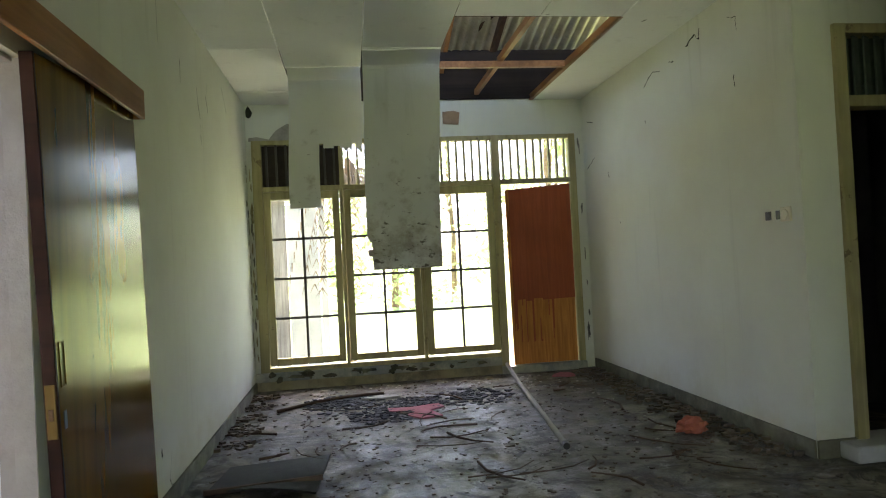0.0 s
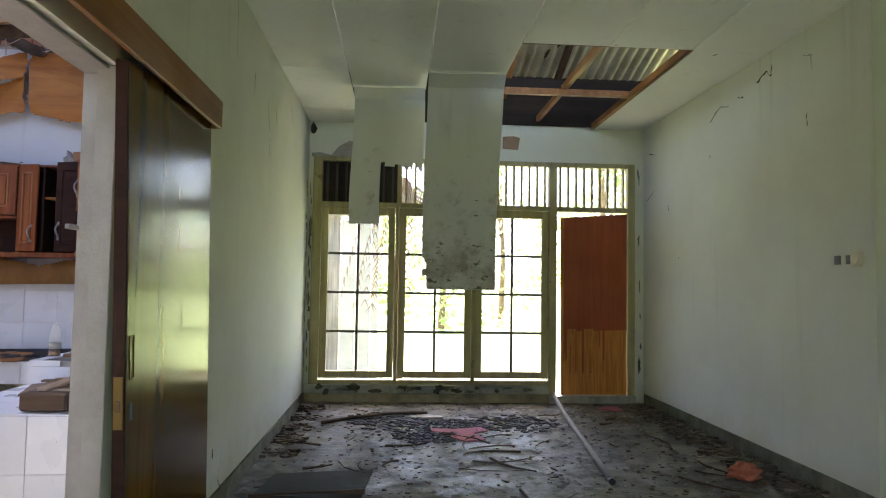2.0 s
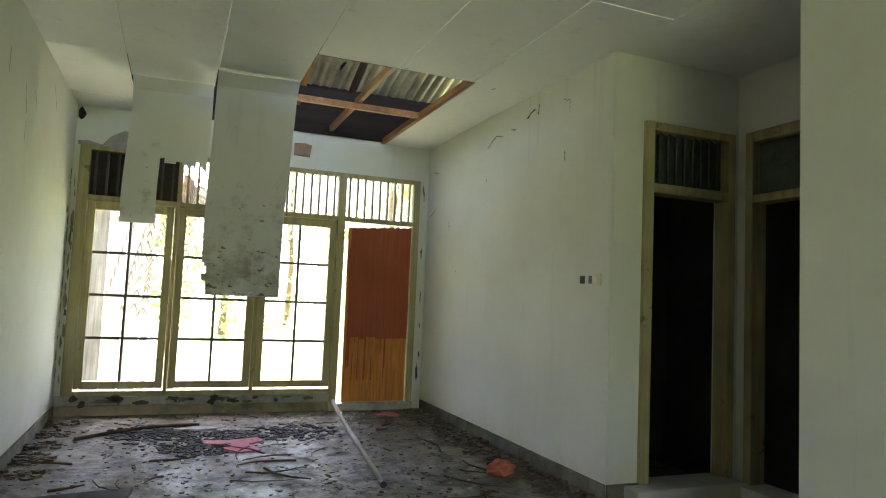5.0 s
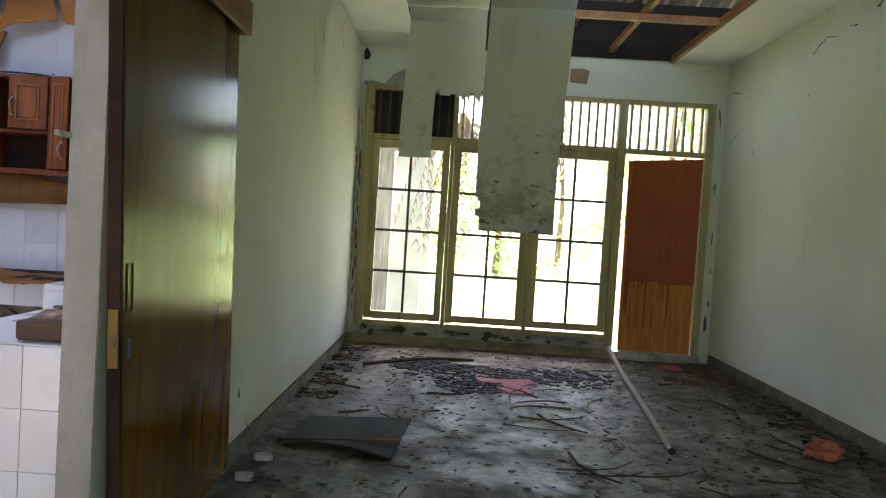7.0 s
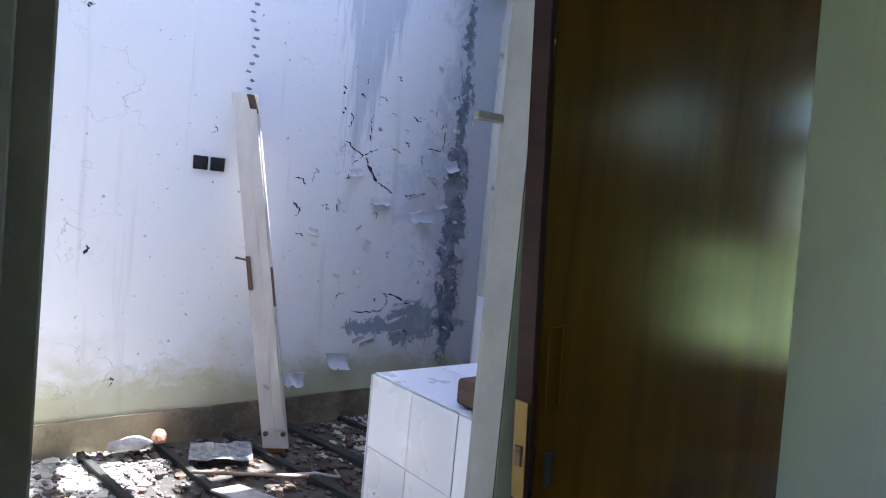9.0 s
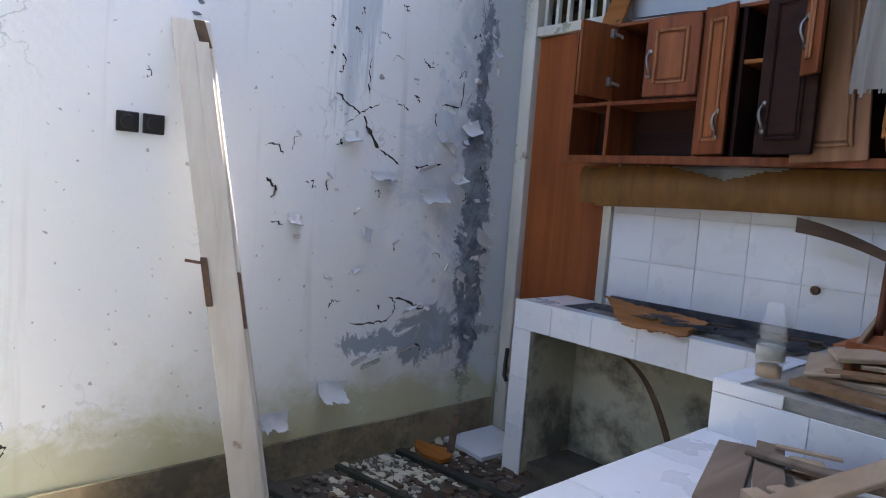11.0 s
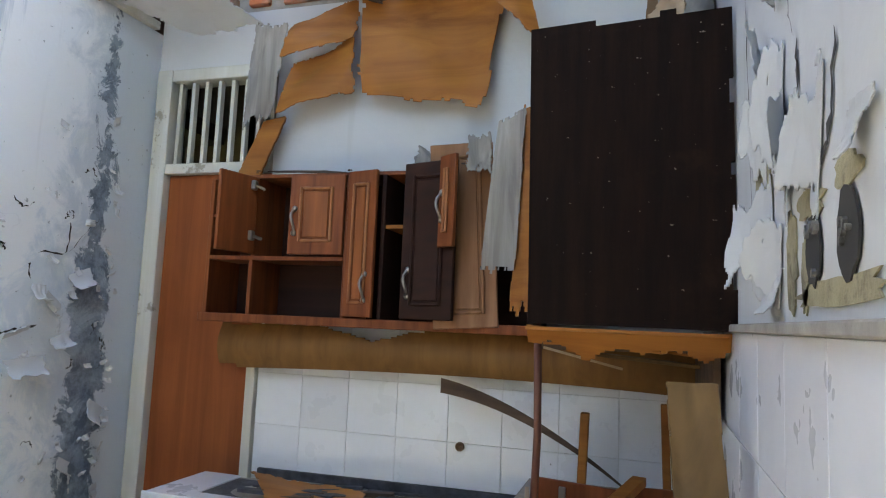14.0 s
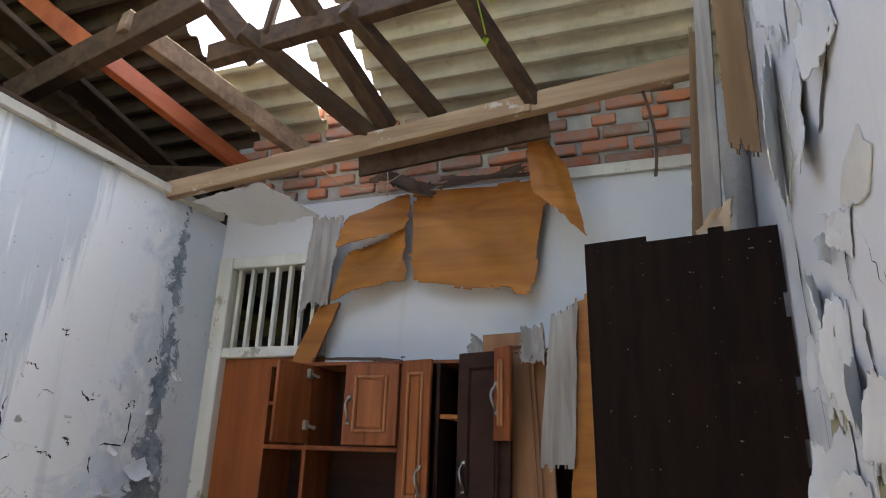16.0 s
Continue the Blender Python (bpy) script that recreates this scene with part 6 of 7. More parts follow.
debris("plaster_litter", 420, (0.6, 3.4, 4.2, 7.2), 0.014, "dust", "white plaster crumbs scattered over the floor", "litter", 3, 0.3)
debris("leaf_litter", 1300, (0.1, 3.8, 3.0, 7.3), 0.014, "litter", "brown dead leaves and dirt over the floor", "litter", 4, 0.35)
debris("wall_foot_litter", 700, None, 0.03, "litter", "dirt and leaves along the wall foot", "litter", 6, 0.5, clump=[(3.7, 4.0 + 0.4 * k, 0.22) for k in range(9)] + [(0.12, 5.2 + 0.45 * k, 0.16) for k in range(5)])
for k in range(46):
    rr = random.Random(100 + k)
    x, y = rr.uniform(0.15, 3.4), rr.uniform(3.2, 7.0)
    a, ln = rr.uniform(0, 6.3), rr.uniform(0.12, 0.55)
    pts = [(x + ln * t * math.cos(a + 0.5 * t), y + ln * t * math.sin(a + 0.5 * t), 0.008 + 0.01 * rr.random()) for t in (0, 0.35, 0.7, 1.0)]
    solid("twig", tube_bm(pts, rr.uniform(0.004, 0.011), 5, 0.5), M["ply_dark"], "dark dead twig on the muddy floor", "twig", "twigs on the living room floor")
solid("white_scrap", flat_bm(ragged(1.32, 6.55, 0.16, 0.07, 12, 0.3, rnd), 0.02, 2, 0.004), M["dust"], "white scrap lying on the ash", "scrap")
solid("white_scrap", flat_bm(ragged(0.16, 3.84, 0.05, 0.03, 8, 0.2, rnd), 0.03, 2, 0.002), M["dust"], "white scrap by the skirting", "scrap")
solid("white_scrap", flat_bm(ragged(0.14, 3.56, 0.04, 0.03, 8, 0.2, rnd), 0.03, 2, 0.002), M["dust"], "white scrap by the skirting", "scrap")
solid("curved_lath", tube_bm([(0.35 + 1.0 * t, 6.55 + 0.25 * math.sin(t * 2.4) - 0.3 * (1 - t), 0.02) for t in (k / 8 for k in range(9))], 0.016, 6), M["ply_dark"], "long curved dark lath on the floor", "lath")


# cracks and missing plaster on the living room walls
def crack_bm(points, width, axis, level):
    """A thin dark crack along points (u, z) on the wall plane axis = level."""
    bm = bmesh.new()
    rr = random.Random(len(points) * 7 + int(points[0][0] * 100))
    fine = []
    for (a, b) in zip(points, points[1:]):
        for k in range(5):
            t = k / 5
            fine.append((a[0] + (b[0] - a[0]) * t + rr.uniform(-1, 1) * 0.008, a[1] + (b[1] - a[1]) * t + rr.uniform(-1, 1) * 0.008))
    fine.append(points[-1])
    row = []
    for k, (u, z) in enumerate(fine):
        w = width * rr.uniform(0.3, 1.0) * (0.3 if k in (0, len(fine) - 1) else 1)
        pair = []
        for s in (-1, 1):
            c = [u + s * w * 0.6, z + s * w * 0.6]
            c.insert(axis, level)
            pair.append(bm.verts.new(c))
        row.append(pair)
    for a, b in zip(row, row[1:]):
        bm.faces.new((a[0], b[0], b[1], a[1]))
    return bm


ww = bpy.data.objects["wall_west"]
we = bpy.data.objects["wall_east"]
wnorth = bpy.data.objects["wall_north"]
for pts, w in ((((4.62, 2.78), (4.63, 2.62)), 0.014), (((5.1, 2.72), (5.16, 2.55), (5.2, 2.5)), 0.01), (((5.5, 2.85), (5.42, 2.72), (5.5, 2.6)), 0.01), (((4.1, 3.1), (4.12, 2.7)), 0.004), (((5.2, 2.45), (5.2, 2.3)), 0.008), (((3.84, 0.37), (3.86, 0.31)), 0.03), (((4.05, 0.3), (3.98, 0.15), (4.05, 0.1)), 0.008), (((6.1, 3.0), (6.3, 2.8), (6.2, 2.7)), 0.008), (((7.3, 1.9), (7.32, 1.5)), 0.012), (((7.2, 1.2), (7.25, 0.7)), 0.01)):
    part("crack", crack_bm(pts, w, 0, 0.0025), M["crack"], ww)
for pts, w in ((((5.8, 2.84), (5.6, 2.93), (5.45, 2.9)), 0.012), (((5.3, 2.93), (5.2, 2.91)), 0.014), (((5.0, 2.96), (4.86, 3.02), (4.8, 2.96), (4.78, 3.04)), 0.016), (((4.4, 2.98), (4.3, 2.95), (4.3, 2.85)), 0.006), (((4.36, 2.55), (4.35, 2.46)), 0.012), (((7.3, 2.85), (7.1, 2.8)), 0.012), (((6.75, 2.2), (6.71, 2.12)), 0.022), (((7.35, 2.3), (7.1, 2.4)), 0.008), (((6.5, 1.64), (6.48, 1.62)), 0.012)):
    part("crack", crack_bm(pts, w, 0, EAST - 0.0025), M["crack"], we)
part("plaster_scar", flat_bm([(2.2, 2.89), (2.38, 2.88), (2.4, 3.02), (2.33, 3.04), (2.2, 3.03)], 0.006, 1, WIN_Y - 0.007), M["scar_brown"], wnorth, "brown patch where plaster fell off")
part("plaster_scar", flat_bm([(0.03, 2.78), (0.12, 2.79), (0.25, 2.76), (0.33, 2.86), (0.45, 2.93), (0.60, 2.90), (0.60, 2.74), (0.03, 2.74)], 0.006, 1, WIN_Y - 0.007), M["mortar"], wnorth, "bare mortar where plaster fell off")
part("plaster_scar", flat_bm(ragged(0.04, 3.06, 0.04, 0.07, 8, 0.3, rnd), 0.006, 1, WIN_Y - 0.007), M["crack"], wnorth, "dark hole in the wall corner")
for k in range(20):
    rr = random.Random(4100 + k)
    z = rr.uniform(0.3, 2.7)
    part("plaster_scar", flat_bm(ragged(0.03 + rr.uniform(-0.008, 0.012), z, rr.uniform(0.005, 0.016), rr.uniform(0.02, 0.09), 9, 0.45, rr), 0.004, 1, WIN_Y - 0.006), M["kick"] if k % 3 else M["scar"], wnorth, "crumbled plaster beside the frame")
    part("plaster_scar", flat_bm(ragged(7.41 - abs(rr.gauss(0, 0.03)), z + 0.06, rr.uniform(0.005, 0.014), rr.uniform(0.015, 0.06), 9, 0.45, rr), 0.004, 0, 0.001), M["kick"] if k % 2 else M["scar"], ww, "crumbled plaster in the wall corner")
for k in range(9):
    rr = random.Random(4300 + k)
    part("plaster_scar", flat_bm(ragged(3.79 + rr.uniform(-0.015, 0.04), rr.uniform(0.3, 2.7), rr.uniform(0.005, 0.012), rr.uniform(0.02, 0.09), 9, 0.45, rr), 0.004, 1, WIN_Y - 0.006), M["scar"], wnorth, "crumbled plaster beside the frame")
wl = bpy.data.objects["window_ledge"]
for k in range(26):
    rr = random.Random(300 + k)
    part("stain", flat_bm(ragged(rr.uniform(0.1, 2.6), rr.uniform(0.12, 0.18), rr.uniform(0.02, 0.1), rr.uniform(0.01, 0.035), 9, 0.4, rr), 0.003, 1, WIN_Y - 0.0635), M["soil"] if k % 2 else M["skirt"], wl)

# ---- kitchen: peeling paint and rubble ----
kw = bpy.data.objects["wall_kitchen_west"]
east = bpy.data.objects["wall_kitchen_east"]


def flake_bm(w, h, curl, seed, thick=0.003):
    """A flake of paint in its own y-z plane that rolls off along its free edge."""
    def shape(u, v):
        r = h / max(curl, 0.01)
        t = v * curl
        return (r * (1 - math.cos(t)) * 0.8 + 0.004 + 0.006 * noise.noise((u * 4, v * 2, seed)), (u - 0.5) * w * (1 - 0.25 * v), r * math.sin(t))

    def keep(u, v):
        e = 0.16 + 0.3 * noise.noise((u * 5, v * 5, seed))
        return e * 0.4 < u < 1 - e * 0.4 and v < 1 - 0.5 * abs(noise.noise((u * 4, 0, seed)))
    return sheet_bm(shape, 30, 26, 0.002, keep)


rnd = random.Random(77)
FLAKES = [(3.849, 1.343, 0.200, 0.121, 1.9, 180), (3.642, 1.512, 0.111, 0.109, 1.6, 190), (4.168, 1.284, 0.245, 0.133, 1.2, 185), (4.195, 1.573, 0.085, 0.157, 1.7, 175), (4.383, 1.640, 0.156, 0.145, 1.5, 200),
          (4.119, 1.376, 0.156, 0.058, 1.8, 20), (3.391, 1.128, 0.089, 0.097, 1.6, 170), (3.403, 1.043, 0.049, 0.034, 1.2, 180), (3.778, 1.077, 0.076, 0.097, 1.0, 160), (4.542, 1.068, 0.133, 0.193, 1.4, 150),
          (4.401, 0.851, 0.098, 0.126, 1.5, 150), (4.081, 0.666, 0.178, 0.073, 2.0, 15), (3.714, 0.889, 0.062, 0.048, 1.4, 200), (3.633, 0.358, 0.211, 0.193, 1.5, 175), (4.442, 1.855, 0.040, 0.193, 1.3, 95),
          (4.273, 1.522, 0.133, 0.145, 1.5, 140), (4.314, 1.370, 0.133, 0.109, 1.4, 200), (3.841, 0.405, 0.156, 0.073, 1.3, 15), (4.050, 0.459, 0.178, 0.063, 1.5, 10), (3.778, 0.431, 0.133, 0.073, 1.4, 20),
          (4.315, 0.424, 0.156, 0.058, 1.2, 10), (3.390, 1.480, 0.044, 0.048, 2.2, 140), (3.554, 1.310, 0.044, 0.048, 2.2, 140), (3.944, 1.001, 0.049, 0.058, 2.0, 30), (3.707, 1.144, 0.053, 0.063, 2.0, 40),
          (3.574, 0.855, 0.067, 0.034, 1.6, 160), (4.000, 1.806, 0.040, 0.034, 2.2, 180), (3.590, 1.252, 0.027, 0.034, 1.8, 180), (4.588, 0.690, 0.089, 0.145, 1.3, 100), (3.341, 0.259, 0.200, 0.121, 0.8, 180)]
for k, (y, z, w, h, curl, turn) in enumerate(FLAKES):
    ob = part("paint_flake", flake_bm(w * 0.85, h * 0.85, curl * 1.25, k * 1.7), M["flake"], kw, "", True, True)
    ob.matrix_basis = pose(KX + 0.004, y, z, turn, 0, 0)
for k in range(40):
    rr = random.Random(1500 + k)
    y, z = 4.6 - 0.5 * rr.random() ** 1.5, rr.uniform(0.45, 2.5)
    ob = part("paint_flake", flake_bm(rr.uniform(0.02, 0.06), rr.uniform(0.02, 0.06), rr.uniform(1.0, 2.2), k * 2.3), M["flake"], kw, "", True, True)
    ob.matrix_basis = pose(KX + 0.003, y, z, rr.choice((180, 150, 20, 200, 90)) + rr.uniform(-30, 30), 0, 0)
CRACKS = [(((3.561, 1.673), (3.628, 1.636), (3.689, 1.596), (3.616, 1.529)), 0.0073),
          (((3.689, 1.596), (3.736, 1.628), (3.795, 1.648)), 0.0073),
          (((3.713, 1.591), (3.753, 1.520), (3.810, 1.451)), 0.0160),
          (((3.810, 1.451), (3.861, 1.425), (3.934, 1.384)), 0.0073),
          (((3.736, 1.860), (3.734, 1.777), (3.738, 1.695)), 0.0073),
          (((4.053, 1.904), (4.087, 1.865), (4.140, 1.894)), 0.0073),
          (((3.907, 1.674), (3.939, 1.666), (3.971, 1.644)), 0.0058),
          (((4.183, 1.702), (4.314, 1.708), (4.319, 1.842)), 0.0087),
          (((4.036, 1.381), (4.119, 1.395), (4.207, 1.410)), 0.0116),
          (((3.970, 0.734), (4.077, 0.697), (4.139, 0.667), (4.165, 0.684)), 0.0102),
          (((3.712, 0.625), (3.845, 0.618), (3.922, 0.623), (3.981, 0.682)), 0.0073),
          (((4.327, 1.714), (4.425, 1.841), (4.468, 1.880)), 0.0073),
          (((4.146, 1.659), (4.158, 1.593)), 0.0073),
          (((3.548, 1.288), (3.538, 1.231)), 0.0058),
          (((3.382, 1.465), (3.365, 1.403)), 0.0058),
          (((3.940, 1.019), (3.939, 0.961)), 0.0058),
          (((3.287, 1.094), (3.337, 1.082)), 0.0058)]
for pts, w in CRACKS:
    part("crack", crack_bm(pts, w, 0, KX + 0.003), M["crack"], kw)
for k in range(34):
    rr = random.Random(500 + k)
    y, z = rr.uniform(1.7, 4.5), rr.uniform(0.25, 2.2)
    if k % 3:
        y, z = rr.uniform(3.2, 4.55), rr.uniform(0.5, 2.3)
    a, ln = rr.uniform(0, 3.1), rr.uniform(0.02, 0.10)
    pts = ((y, z), (y + ln * math.cos(a) * 0.6, z + ln * math.sin(a) * 0.6), (y + ln * math.cos(a + 0.6), z + ln * math.sin(a + 0.6)))
    part("crack", crack_bm(pts, rr.uniform(0.003, 0.008), 0, KX + 0.0025), M["crack"], kw)
for k in range(22):
    rr = random.Random(2200 + k)
    part("chisel_mark", flat_bm(ragged(2.945 + rr.uniform(-0.018, 0.018), 1.87 + 0.046 * k, 0.016, 0.008, 7, 0.4, rr), 0.002, 0, KX + 0.0005), M["patina"], kw)
structure("baseboard_kitchen", box_bm((KX + 0.002, -1.2, KZ), (KX + 0.02, 4.7, 0.115)), M["kick"], "dirty brown skirting of the kitchen wall", "baseboard")

# paint that peels off in sheets beside the black box
def peel_bm(w, h, lift, free, seed, taper=0.3):
    """A sheet of paint on the wall that looks to -x; its free edge (n, s, t or b) rolls off the wall."""
    def shape(u, v):
        t = {"n": u, "s": 1 - u, "t": v, "b": 1 - v}[free]
        roll = lift * (t ** 1.7) * (1 + 0.35 * noise.noise((u * 2.2, v * 2.2, seed)))
        back = lift * 0.45 * max(0.0, t - 0.6) ** 1.3 * 2.0
        y, z = (u - 0.5) * w, (v - 0.5) * h
        if free in "ns":
            y += back * (-1 if free == "n" else 1)
        else:
            z += back * (-1 if free == "t" else 1)
        return (-0.003 - roll - 0.004 * abs(noise.noise((u * 4, v * 4, seed))), y, z)

    def keep(u, v):
        e = 0.10 + 0.22 * noise.noise((u * 3.1, v * 3.1, seed)) + 0.09 * noise.noise((u * 11, v * 11, seed))
        t = {"n": u, "s": 1 - u, "t": v, "b": 1 - v}[free]
        side = v if free in "ns" else u
        lim = e + taper * t * 0.5
        return lim < side < 1 - lim and t < 1 - 0.5 * e
    return sheet_bm(shape, 44, 60, 0.002, keep)


for y, z, w, h, lift, free, tilt in (
        (3.43, 1.66, 0.17, 0.25, 0.05, "n", -6), (3.34, 1.62, 0.12, 0.16, 0.045, "n", 10), (3.46, 1.87, 0.14, 0.24, 0.03, "n", 4),
        (3.40, 1.98, 0.14, 0.16, 0.035, "s", -14), (3.30, 1.86, 0.10, 0.26, 0.035, "n", 6), (3.19, 1.78, 0.13, 0.24, 0.04, "s", -8),
        (3.08, 1.75, 0.12, 0.22, 0.032, "n", 12), (3.33, 1.56, 0.16, 0.08, 0.03, "b", 0), (3.58, 2.46, 0.16, 0.46, 0.05, "s", 10),
        (3.34, 2.33, 0.20, 0.26, 0.03, "b", -18), (3.13, 2.40, 0.15, 0.26, 0.03, "n", -24), (3.44, 2.78, 0.16, 0.5, 0.04, "n", 8),
        (3.17, 2.05, 0.07, 0.10, 0.025, "n", 20), (3.27, 2.05, 0.05, 0.07, 0.03, "s", 0), (2.86, 1.70, 0.09, 0.07, 0.02, "b", 5)):
    ob = part("paint_flake", peel_bm(w, h, lift, free, y * 7.3 + z), M["flake_grey"], east, "", True, True)
    ob.matrix_basis = pose(-0.1415, y, z, tilt, 0, 0)
# the strip from (3.66, 2.26) paints the shaded gap beside the black box
for pts, w in ((((2.954, 1.845), (2.978, 1.764), (3.009, 1.724), (3.121, 1.686)), 0.013), (((3.157, 1.913), (3.142, 1.825), (3.21, 1.784)), 0.014), (((3.297, 1.965), (3.312, 1.897)), 0.02),
               (((3.409, 1.9), (3.417, 1.766)), 0.008), (((3.03, 2.42), (3.143, 2.316), (3.252, 2.263)), 0.016), (((3.66, 2.26), (3.62, 2.0), (3.58, 1.72)), 0.012), (((3.2, 2.06), (3.21, 1.99), (3.17, 1.93)), 0.006),
               (((3.02, 1.93), (2.98, 1.9)), 0.008), (((2.8, 1.72), (2.79, 1.66)), 0.004), (((3.17, 2.12), (3.08, 2.0), (3.02, 1.92)), 0.006)):
    part("crack", crack_bm(pts, w, 0, -0.1425), M["crack"], east)
# flat dark ovals paint the shade inside two holes; the wall is uncut
for y, z, w, h in ((3.066, 1.606, 0.036, 0.046), (2.915, 1.609, 0.04, 0.05)):
    pit = part("wall_hole", flat_bm(ragged(y, z, w, h, 18, 0.1, rnd), 0.003, 0, -0.1455), M["crack"], east, "flat dark oval painting the shade of a hole in the wall")
    rr = random.Random(int(y * 1000))
    for k in range(5):
        part("plaster_crumb", flat_bm(ragged(y + rr.uniform(-0.025, 0.02), z + rr.uniform(-0.035, 0.03), rr.uniform(0.003, 0.009), rr.uniform(0.004, 0.008), 7, 0.3, rr), 0.006, 0, -0.1505), M["scar"], east)
for y, z, w, h in ((3.205, 1.61, 0.036, 0.07), (3.09, 1.67, 0.07, 0.022), (2.92, 1.672, 0.05, 0.02), (2.99, 1.55, 0.18, 0.018), (3.12, 1.58, 0.02, 0.05), (3.45, 1.72, 0.08, 0.1)):
    part("plaster_scar", flat_bm(ragged(y, z, w, h, 18, 0.25, rnd), 0.0025, 0, -0.1435), M["scar_ochre"], east, "ochre bare plaster under the peeled paint")
for y, z, w, h in ((3.07, 2.10, 0.09, 0.05), (3.6, 2.4, 0.06, 0.12), (3.3, 2.52, 0.05, 0.12)):
    part("plaster_scar", flat_bm(ragged(y, z, w, h, 12, 0.35, rnd), 0.0025, 0, -0.1438), M["scar_grey"], east, "grey-beige undercoat where paint fell off")
solid("wall_bolt", tube_bm([(-0.139, 2.563, 1.822), (-0.155, 2.573, 1.827), (-0.178, 2.583, 1.832)], 0.0045, 8), M["black"], "black bolt sticking out of the peeling wall", "bolt", smooth=True)
structure("tile_ledge", box_bm((-0.16, 2.42, 1.498), (-0.1405, 4.74, 1.516), 0.003), M["mortar"], "crumbling mortar edge above the wall tiles", "trim")

# kitchen floor: boards, rubble, paper, doll
for k in range(7):
    rr = random.Random(40 + k)
    y = 1.9 + 0.36 * k
    solid("floor_batten", beam_bm((-2.62, y - 0.05, KZ + 0.02), (-0.9 + rr.uniform(-0.4, 0), y + rr.uniform(0.1, 0.3), KZ + 0.02), rr.uniform(0.03, 0.06), 0.03, 0.003), M["mat_dark"], "dark sodden batten on the kitchen floor", "batten", "battens on the kitchen floor")
debris("rubble", 1500, (-2.62, -0.9, 1.6, 4.3), 0.02, "rubble", "dark soil crumbs and rubble on the kitchen floor", "rubble", 12, 0.5, KZ)
debris("plaster_rubble", 1100, None, 0.011, "dust", "white flakes of fallen plaster on the kitchen floor", "rubble", 13, 0.4, KZ, clump=[(-2.5, 3.85, 0.25), (-2.45, 4.3, 0.25), (-2.35, 3.7, 0.2), (-2.3, 2.3, 0.35)])
# white dust laid where the sun patch falls, so that the patch looks bright
debris("sun_patch_dust", 1500, None, 0.016, "dust", "white plaster dust added where the sun patch falls, to brighten it", "rubble", 23, 0.2, KZ, clump=[(-2.4, 2.25, 0.28), (-2.1, 2.0, 0.3), (-2.5, 1.9, 0.25)])
debris("leaf_litter_kitchen", 500, (-2.6, -0.8, 1.6, 4.3), 0.026, "litter", "brown litter on the kitchen floor", "litter", 14, 0.3, KZ)
debris("plaster_chips", 260, None, 0.03, "flake", "larger white chips of paint and plaster on the kitchen floor", "rubble", 33, 0.12, KZ + 0.004, clump=[(-2.5, 3.75, 0.2), (-2.4, 4.05, 0.22), (-2.5, 4.4, 0.2), (-2.2, 3.5, 0.25), (-2.35, 2.2, 0.3)])
debris("wood_chips", 220, None, 0.035, "ply_dark", "dark split wood chips on the kitchen floor", "rubble", 34, 0.2, KZ + 0.004, clump=[(-2.3, 4.2, 0.3), (-2.1, 3.6, 0.4), (-1.8, 3.0, 0.5)])
solid("paper_sheet", sheet_bm(lambda u, v: (-2.5 + 0.22 * u + 0.12 * v, 2.7 - 0.08 * u + 0.28 * v, KZ + 0.045 + 0.02 * noise.noise((u * 3, v * 3, 1)) + 0.012 * noise.noise((u * 9, v * 9, 1))), 24, 24, 0.001), M["newsprint"], "crumpled printed paper sheet on the kitchen floor", "paper")
solid("foil_wrapper", lump_bm((-2.088, 3.665, KZ + 0.03), 0.045, 0.035, 0.03, 7, 2, 0.6), M["young_leaf"], "crumpled yellow-green wrapper on the kitchen floor", "wrapper")
solid("plaster_block", box_bm((-1.745, 3.303, KZ + 0.001), (-1.685, 3.353, KZ + 0.045), 0.006), M["dust"], "small pale block on the kitchen floor", "block")
solid("grey_board", sheet_bm(lambda u, v: (-1.934 + 0.34 * u, 2.609 + 0.12 * u + 0.13 * v, KZ + 0.04 + 0.02 * u), 8, 4, 0.01), M["paper"], "pale grey board lying on the kitchen floor", "board")
solid("white_pebble", lump_bm((-2.38, 2.76, KZ + 0.055), 0.03, 0.025, 0.025, 4, 2), M["dust"], "small white lump on the kitchen floor", "lump")
solid("cardboard_scrap", flat_bm(ragged(-2.5, 4.12, 0.14, 0.06, 9, 0.3, rnd), 0.02, 2, KZ + 0.03), M["ply"], "brown cardboard scrap on the rubble", "cardboard")
solid("white_tile_slab", flat_bm([(-2.6, 4.3), (-2.3, 4.28), (-2.28, 4.62), (-2.6, 4.66)], 0.02, 2, KZ + 0.02), M["tile_top"], "chipped white slab lying in the corner", "slab")
solid("broken_lath", beam_bm((-2.42, 4.18, KZ + 0.05), (-2.5, 4.28, KZ + 0.2), 0.035, 0.012), M["ply_dark"], "dark lath stuck in the rubble", "lath")
solid("twisted_cable", tube_bm([(-1.95, 3.0, KZ + 0.03), (-1.85, 3.08, KZ + 0.06), (-1.82, 3.2, KZ + 0.03), (-1.9, 3.22, KZ + 0.03)], 0.008, 6), M["dust"], "pale twisted cable on the kitchen floor", "cable", smooth=True)
solid("pale_stick", tube_bm([(-2.15, 2.6, KZ + 0.04), (-1.85, 3.05, KZ + 0.05)], 0.009, 6), M["ply_pale"], "pale thin stick on the kitchen floor", "stick", smooth=True)
bm = lump_bm((-2.55, 2.42, KZ + 0.06), 0.07, 0.11, 0.035, 5, 2, 0.25)
bm2 = lump_bm((-2.56, 2.56, KZ + 0.07), 0.038, 0.038, 0.05, 1, 2, 0.05)
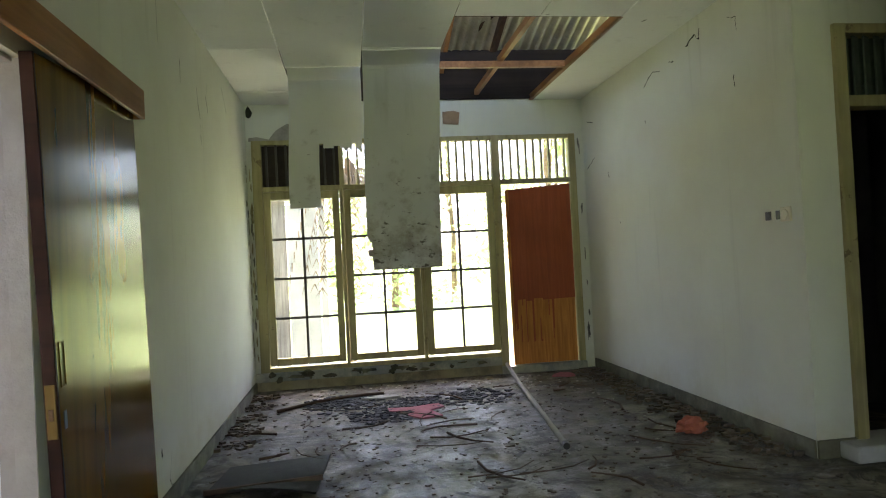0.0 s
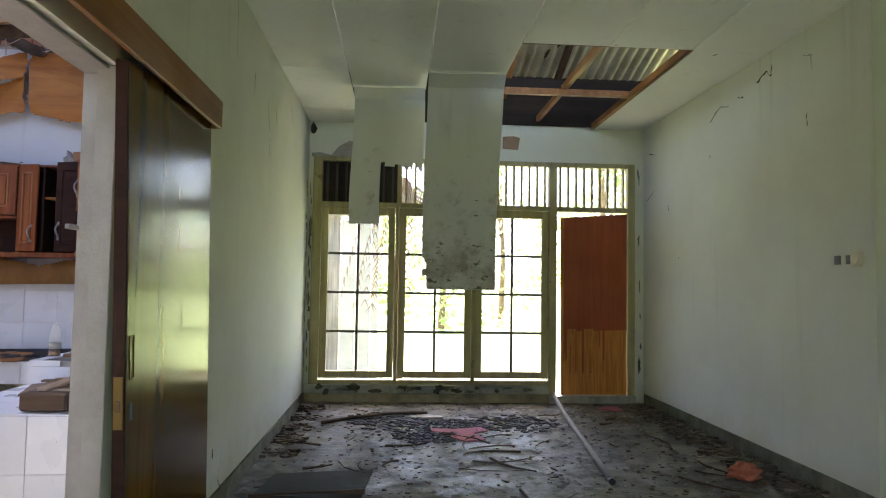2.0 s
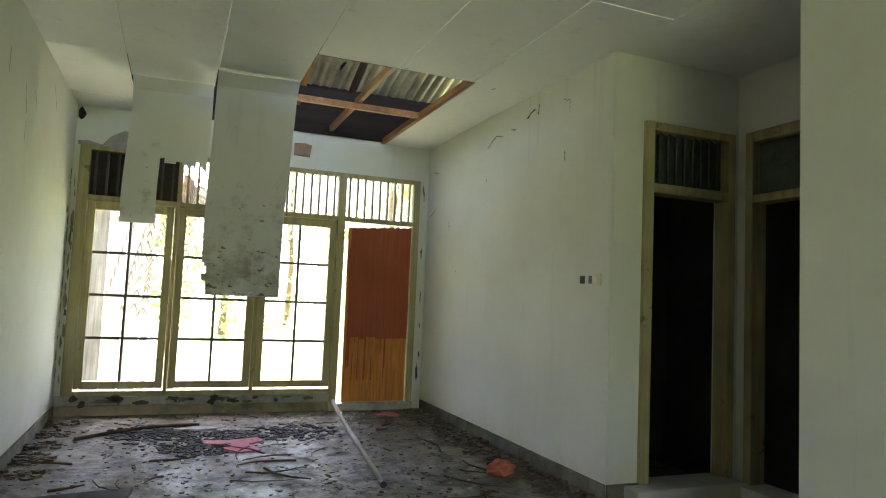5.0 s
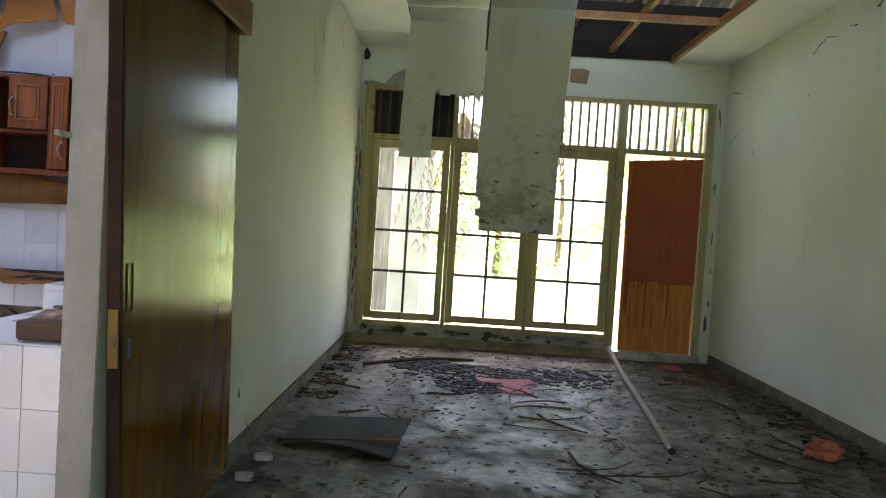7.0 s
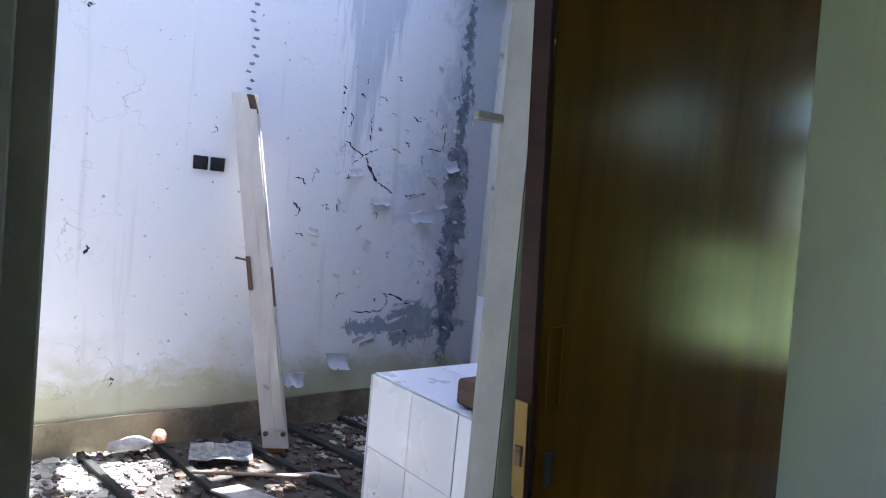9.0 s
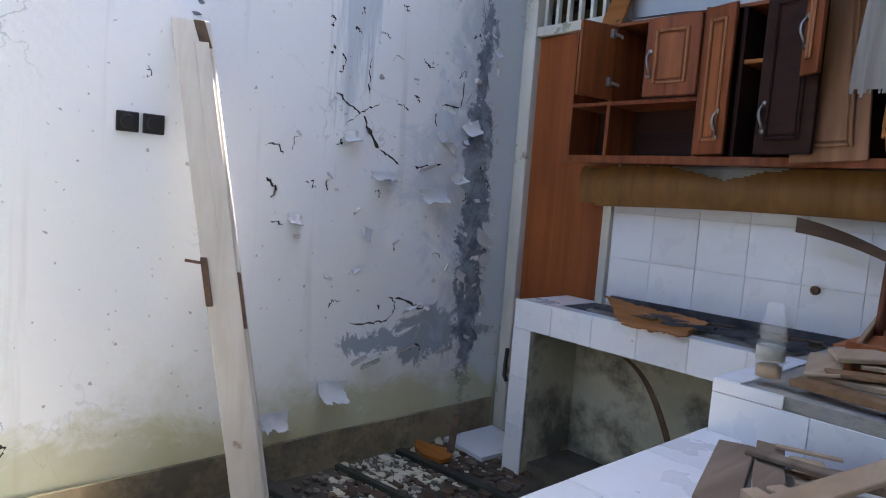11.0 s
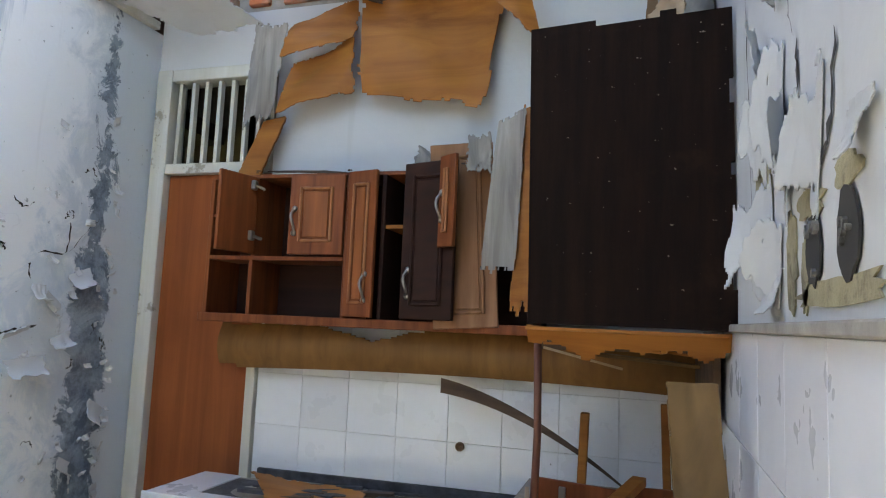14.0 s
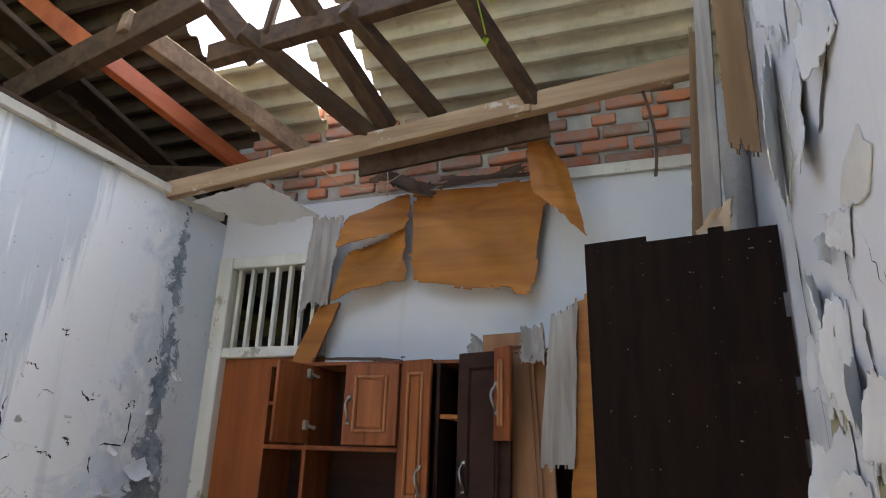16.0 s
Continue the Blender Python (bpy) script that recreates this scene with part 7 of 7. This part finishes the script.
doll_mesh = mesh_of("doll", bm, M["dust"])
doll = tagged(new("doll", doll_mesh), "small dirty white toy lying by the wall", "toy")
# the doll's peach head, kept as an object of its own
doll_head_mesh = mesh_of("ball", bm2, M["peach"])
tagged(new("ball", doll_head_mesh), "peach-coloured head of the small white toy by the wall", "ball")

# assumed pale strip, added to bounce sunlight up to the living room ceiling
structure("pavement", box_bm((-3.0, 7.62, -0.32), (7.0, 11.2, -0.262)), M["yard_bounce"], "assumed pale yard strip added to bounce light through the windows", "pavement")

# ---- pieces: tiles and bricks ----
def tile_grid(parent, name, origin, u, v, nu, nv, su, sv, mat, skip=(), thick=0.006, gap=0.0016):
    """Tiles on a plane: origin, unit directions u and v, counts and sizes; every tile is an object on one shared mesh."""
    u, v = Vector(u), Vector(v)
    nrm = u.cross(v)
    me = mesh_of(name, box_bm((gap / 2, gap / 2, 0), (su - gap / 2, sv - gap / 2, thick), 0.0008), mat)
    turn = Matrix((u, v, nrm)).transposed().to_4x4()
    base = Vector((0, 0, 0))
    p = parent
    while p:
        base += p.location
        p = p.parent
    for i in range(nu):
        for j in range(nv):
            if (i, j) in skip:
                continue
            ob = new(name, me)
            ob.parent = parent
            r = random.Random(i * 31 + j * 7 + len(name))
            ob.matrix_basis = Matrix.Translation(Vector(origin) + u * (i * su) + v * (j * sv) + nrm * r.uniform(-0.0008, 0.0008) - base) @ turn


T = 0.222
north = bpy.data.objects["wall_kitchen_north"]
east = bpy.data.objects["wall_kitchen_east"]
tile_grid(north, "tile", (-1.995, KY - 0.001, CZ), (1, 0, 0), (0, 0, 1), 8, 3, T, T, M["tile"])
tile_grid(east, "tile", (-0.141, 4.75, CZ - 0.0), (0, -1, 0), (0, 0, 1), 9, 3, 0.25, 0.236, M["tile"])
tile_grid(counter, "tile", (CX0, CY, CZ - 0.14), (1, 0, 0), (0, 0, 1), 7, 1, T, 0.14, M["tile"])
tile_grid(counter, "tile", (CX0, CY, CZ - 0.14 - 3 * 0.235), (1, 0, 0), (0, 0, 1), 1, 3, 0.11, 0.235, M["tile"])
tile_grid(counter, "tile", (CX0, KY - 0.012, CZ - 0.14 - 3 * 0.235), (0, -1, 0), (0, 0, 1), 2, 3, 0.2, 0.235, M["tile"])
tile_grid(counter, "tile", (CX0, CY, CZ - 0.012), (1, 0, 0), (0, 1, 0), 7, 1, T, 0.09, M["tile_top"], skip={(5, 0)})
tile_grid(counter, "tile", (CX0, CY + 0.09, CZ - 0.012), (1, 0, 0), (0, 1, 0), 1, 1, 0.19, 0.3, M["tile_top"])
tile_grid(low, "tile", (LX0, LY0, LZ - 0.012 - 4 * T), (1, 0, 0), (0, 0, 1), 3, 4, 0.205, T, M["tile"])
tile_grid(low, "tile", (LX0, LY1 + 0.01, LZ - 0.012 - 4 * T), (0, -1, 0), (0, 0, 1), 3, 4, 0.253, T, M["tile"])
tile_grid(low, "tile", (LX0, LY0, LZ - 0.012), (1, 0, 0), (0, 1, 0), 3, 3, 0.205, 0.25, M["tile_top"], skip={(1, 2), (2, 1), (2, 2)})
tile_grid(low, "tile", (LX0 + 0.01, LY1, LZ - 0.012), (1, 0, 0), (0, 0, 1), 3, 1, 0.202, 0.095, M["tile"])
tile_grid(low, "tile", (LX0 + 0.01, LY1, BZ - 0.037), (1, 0, 0), (0, 0, 1), 1, 1, 0.15, 0.03, M["tile"])
tile_grid(low, "tile", (LX0 + 0.01, LY1, BZ - 0.012), (1, 0, 0), (0, 1, 0), 1, 2, 0.06, 0.2, M["tile_top"])

# brick gable above the cabinet wall
gable = structure("wall_brick_gable", box_bm((KX, KY + 0.02, 2.93), (-0.14, KY + 0.13, 3.5)), M["mortar"], "rough brick gable with thick mortar over the kitchen wall", "wall")
bricks = [mesh_of("brick", box_bm((-w / 2, -0.02, -h / 2), (w / 2, 0.03, h / 2), 0.006), M["brick"]) for w, h in ((0.20, 0.05), (0.19, 0.046), (0.205, 0.052), (0.11, 0.05))]
rb = random.Random(11)
for j in range(8):
    z = 2.985 + j * 0.068
    x = KX + 0.1 + (j % 2) * 0.11
    while x < -0.24:
        ob = new("brick", bricks[rb.choice((0, 1, 2, 2, 0, 3))])
        ob.parent = gable
        ob.matrix_basis = pose(x, KY + 0.018 - rb.uniform(-0.004, 0.012), z + rb.uniform(-0.006, 0.006), rb.uniform(-3, 3), rb.uniform(-2, 2), rb.uniform(-2, 2))
        x += 0.222 + rb.uniform(-0.005, 0.01)
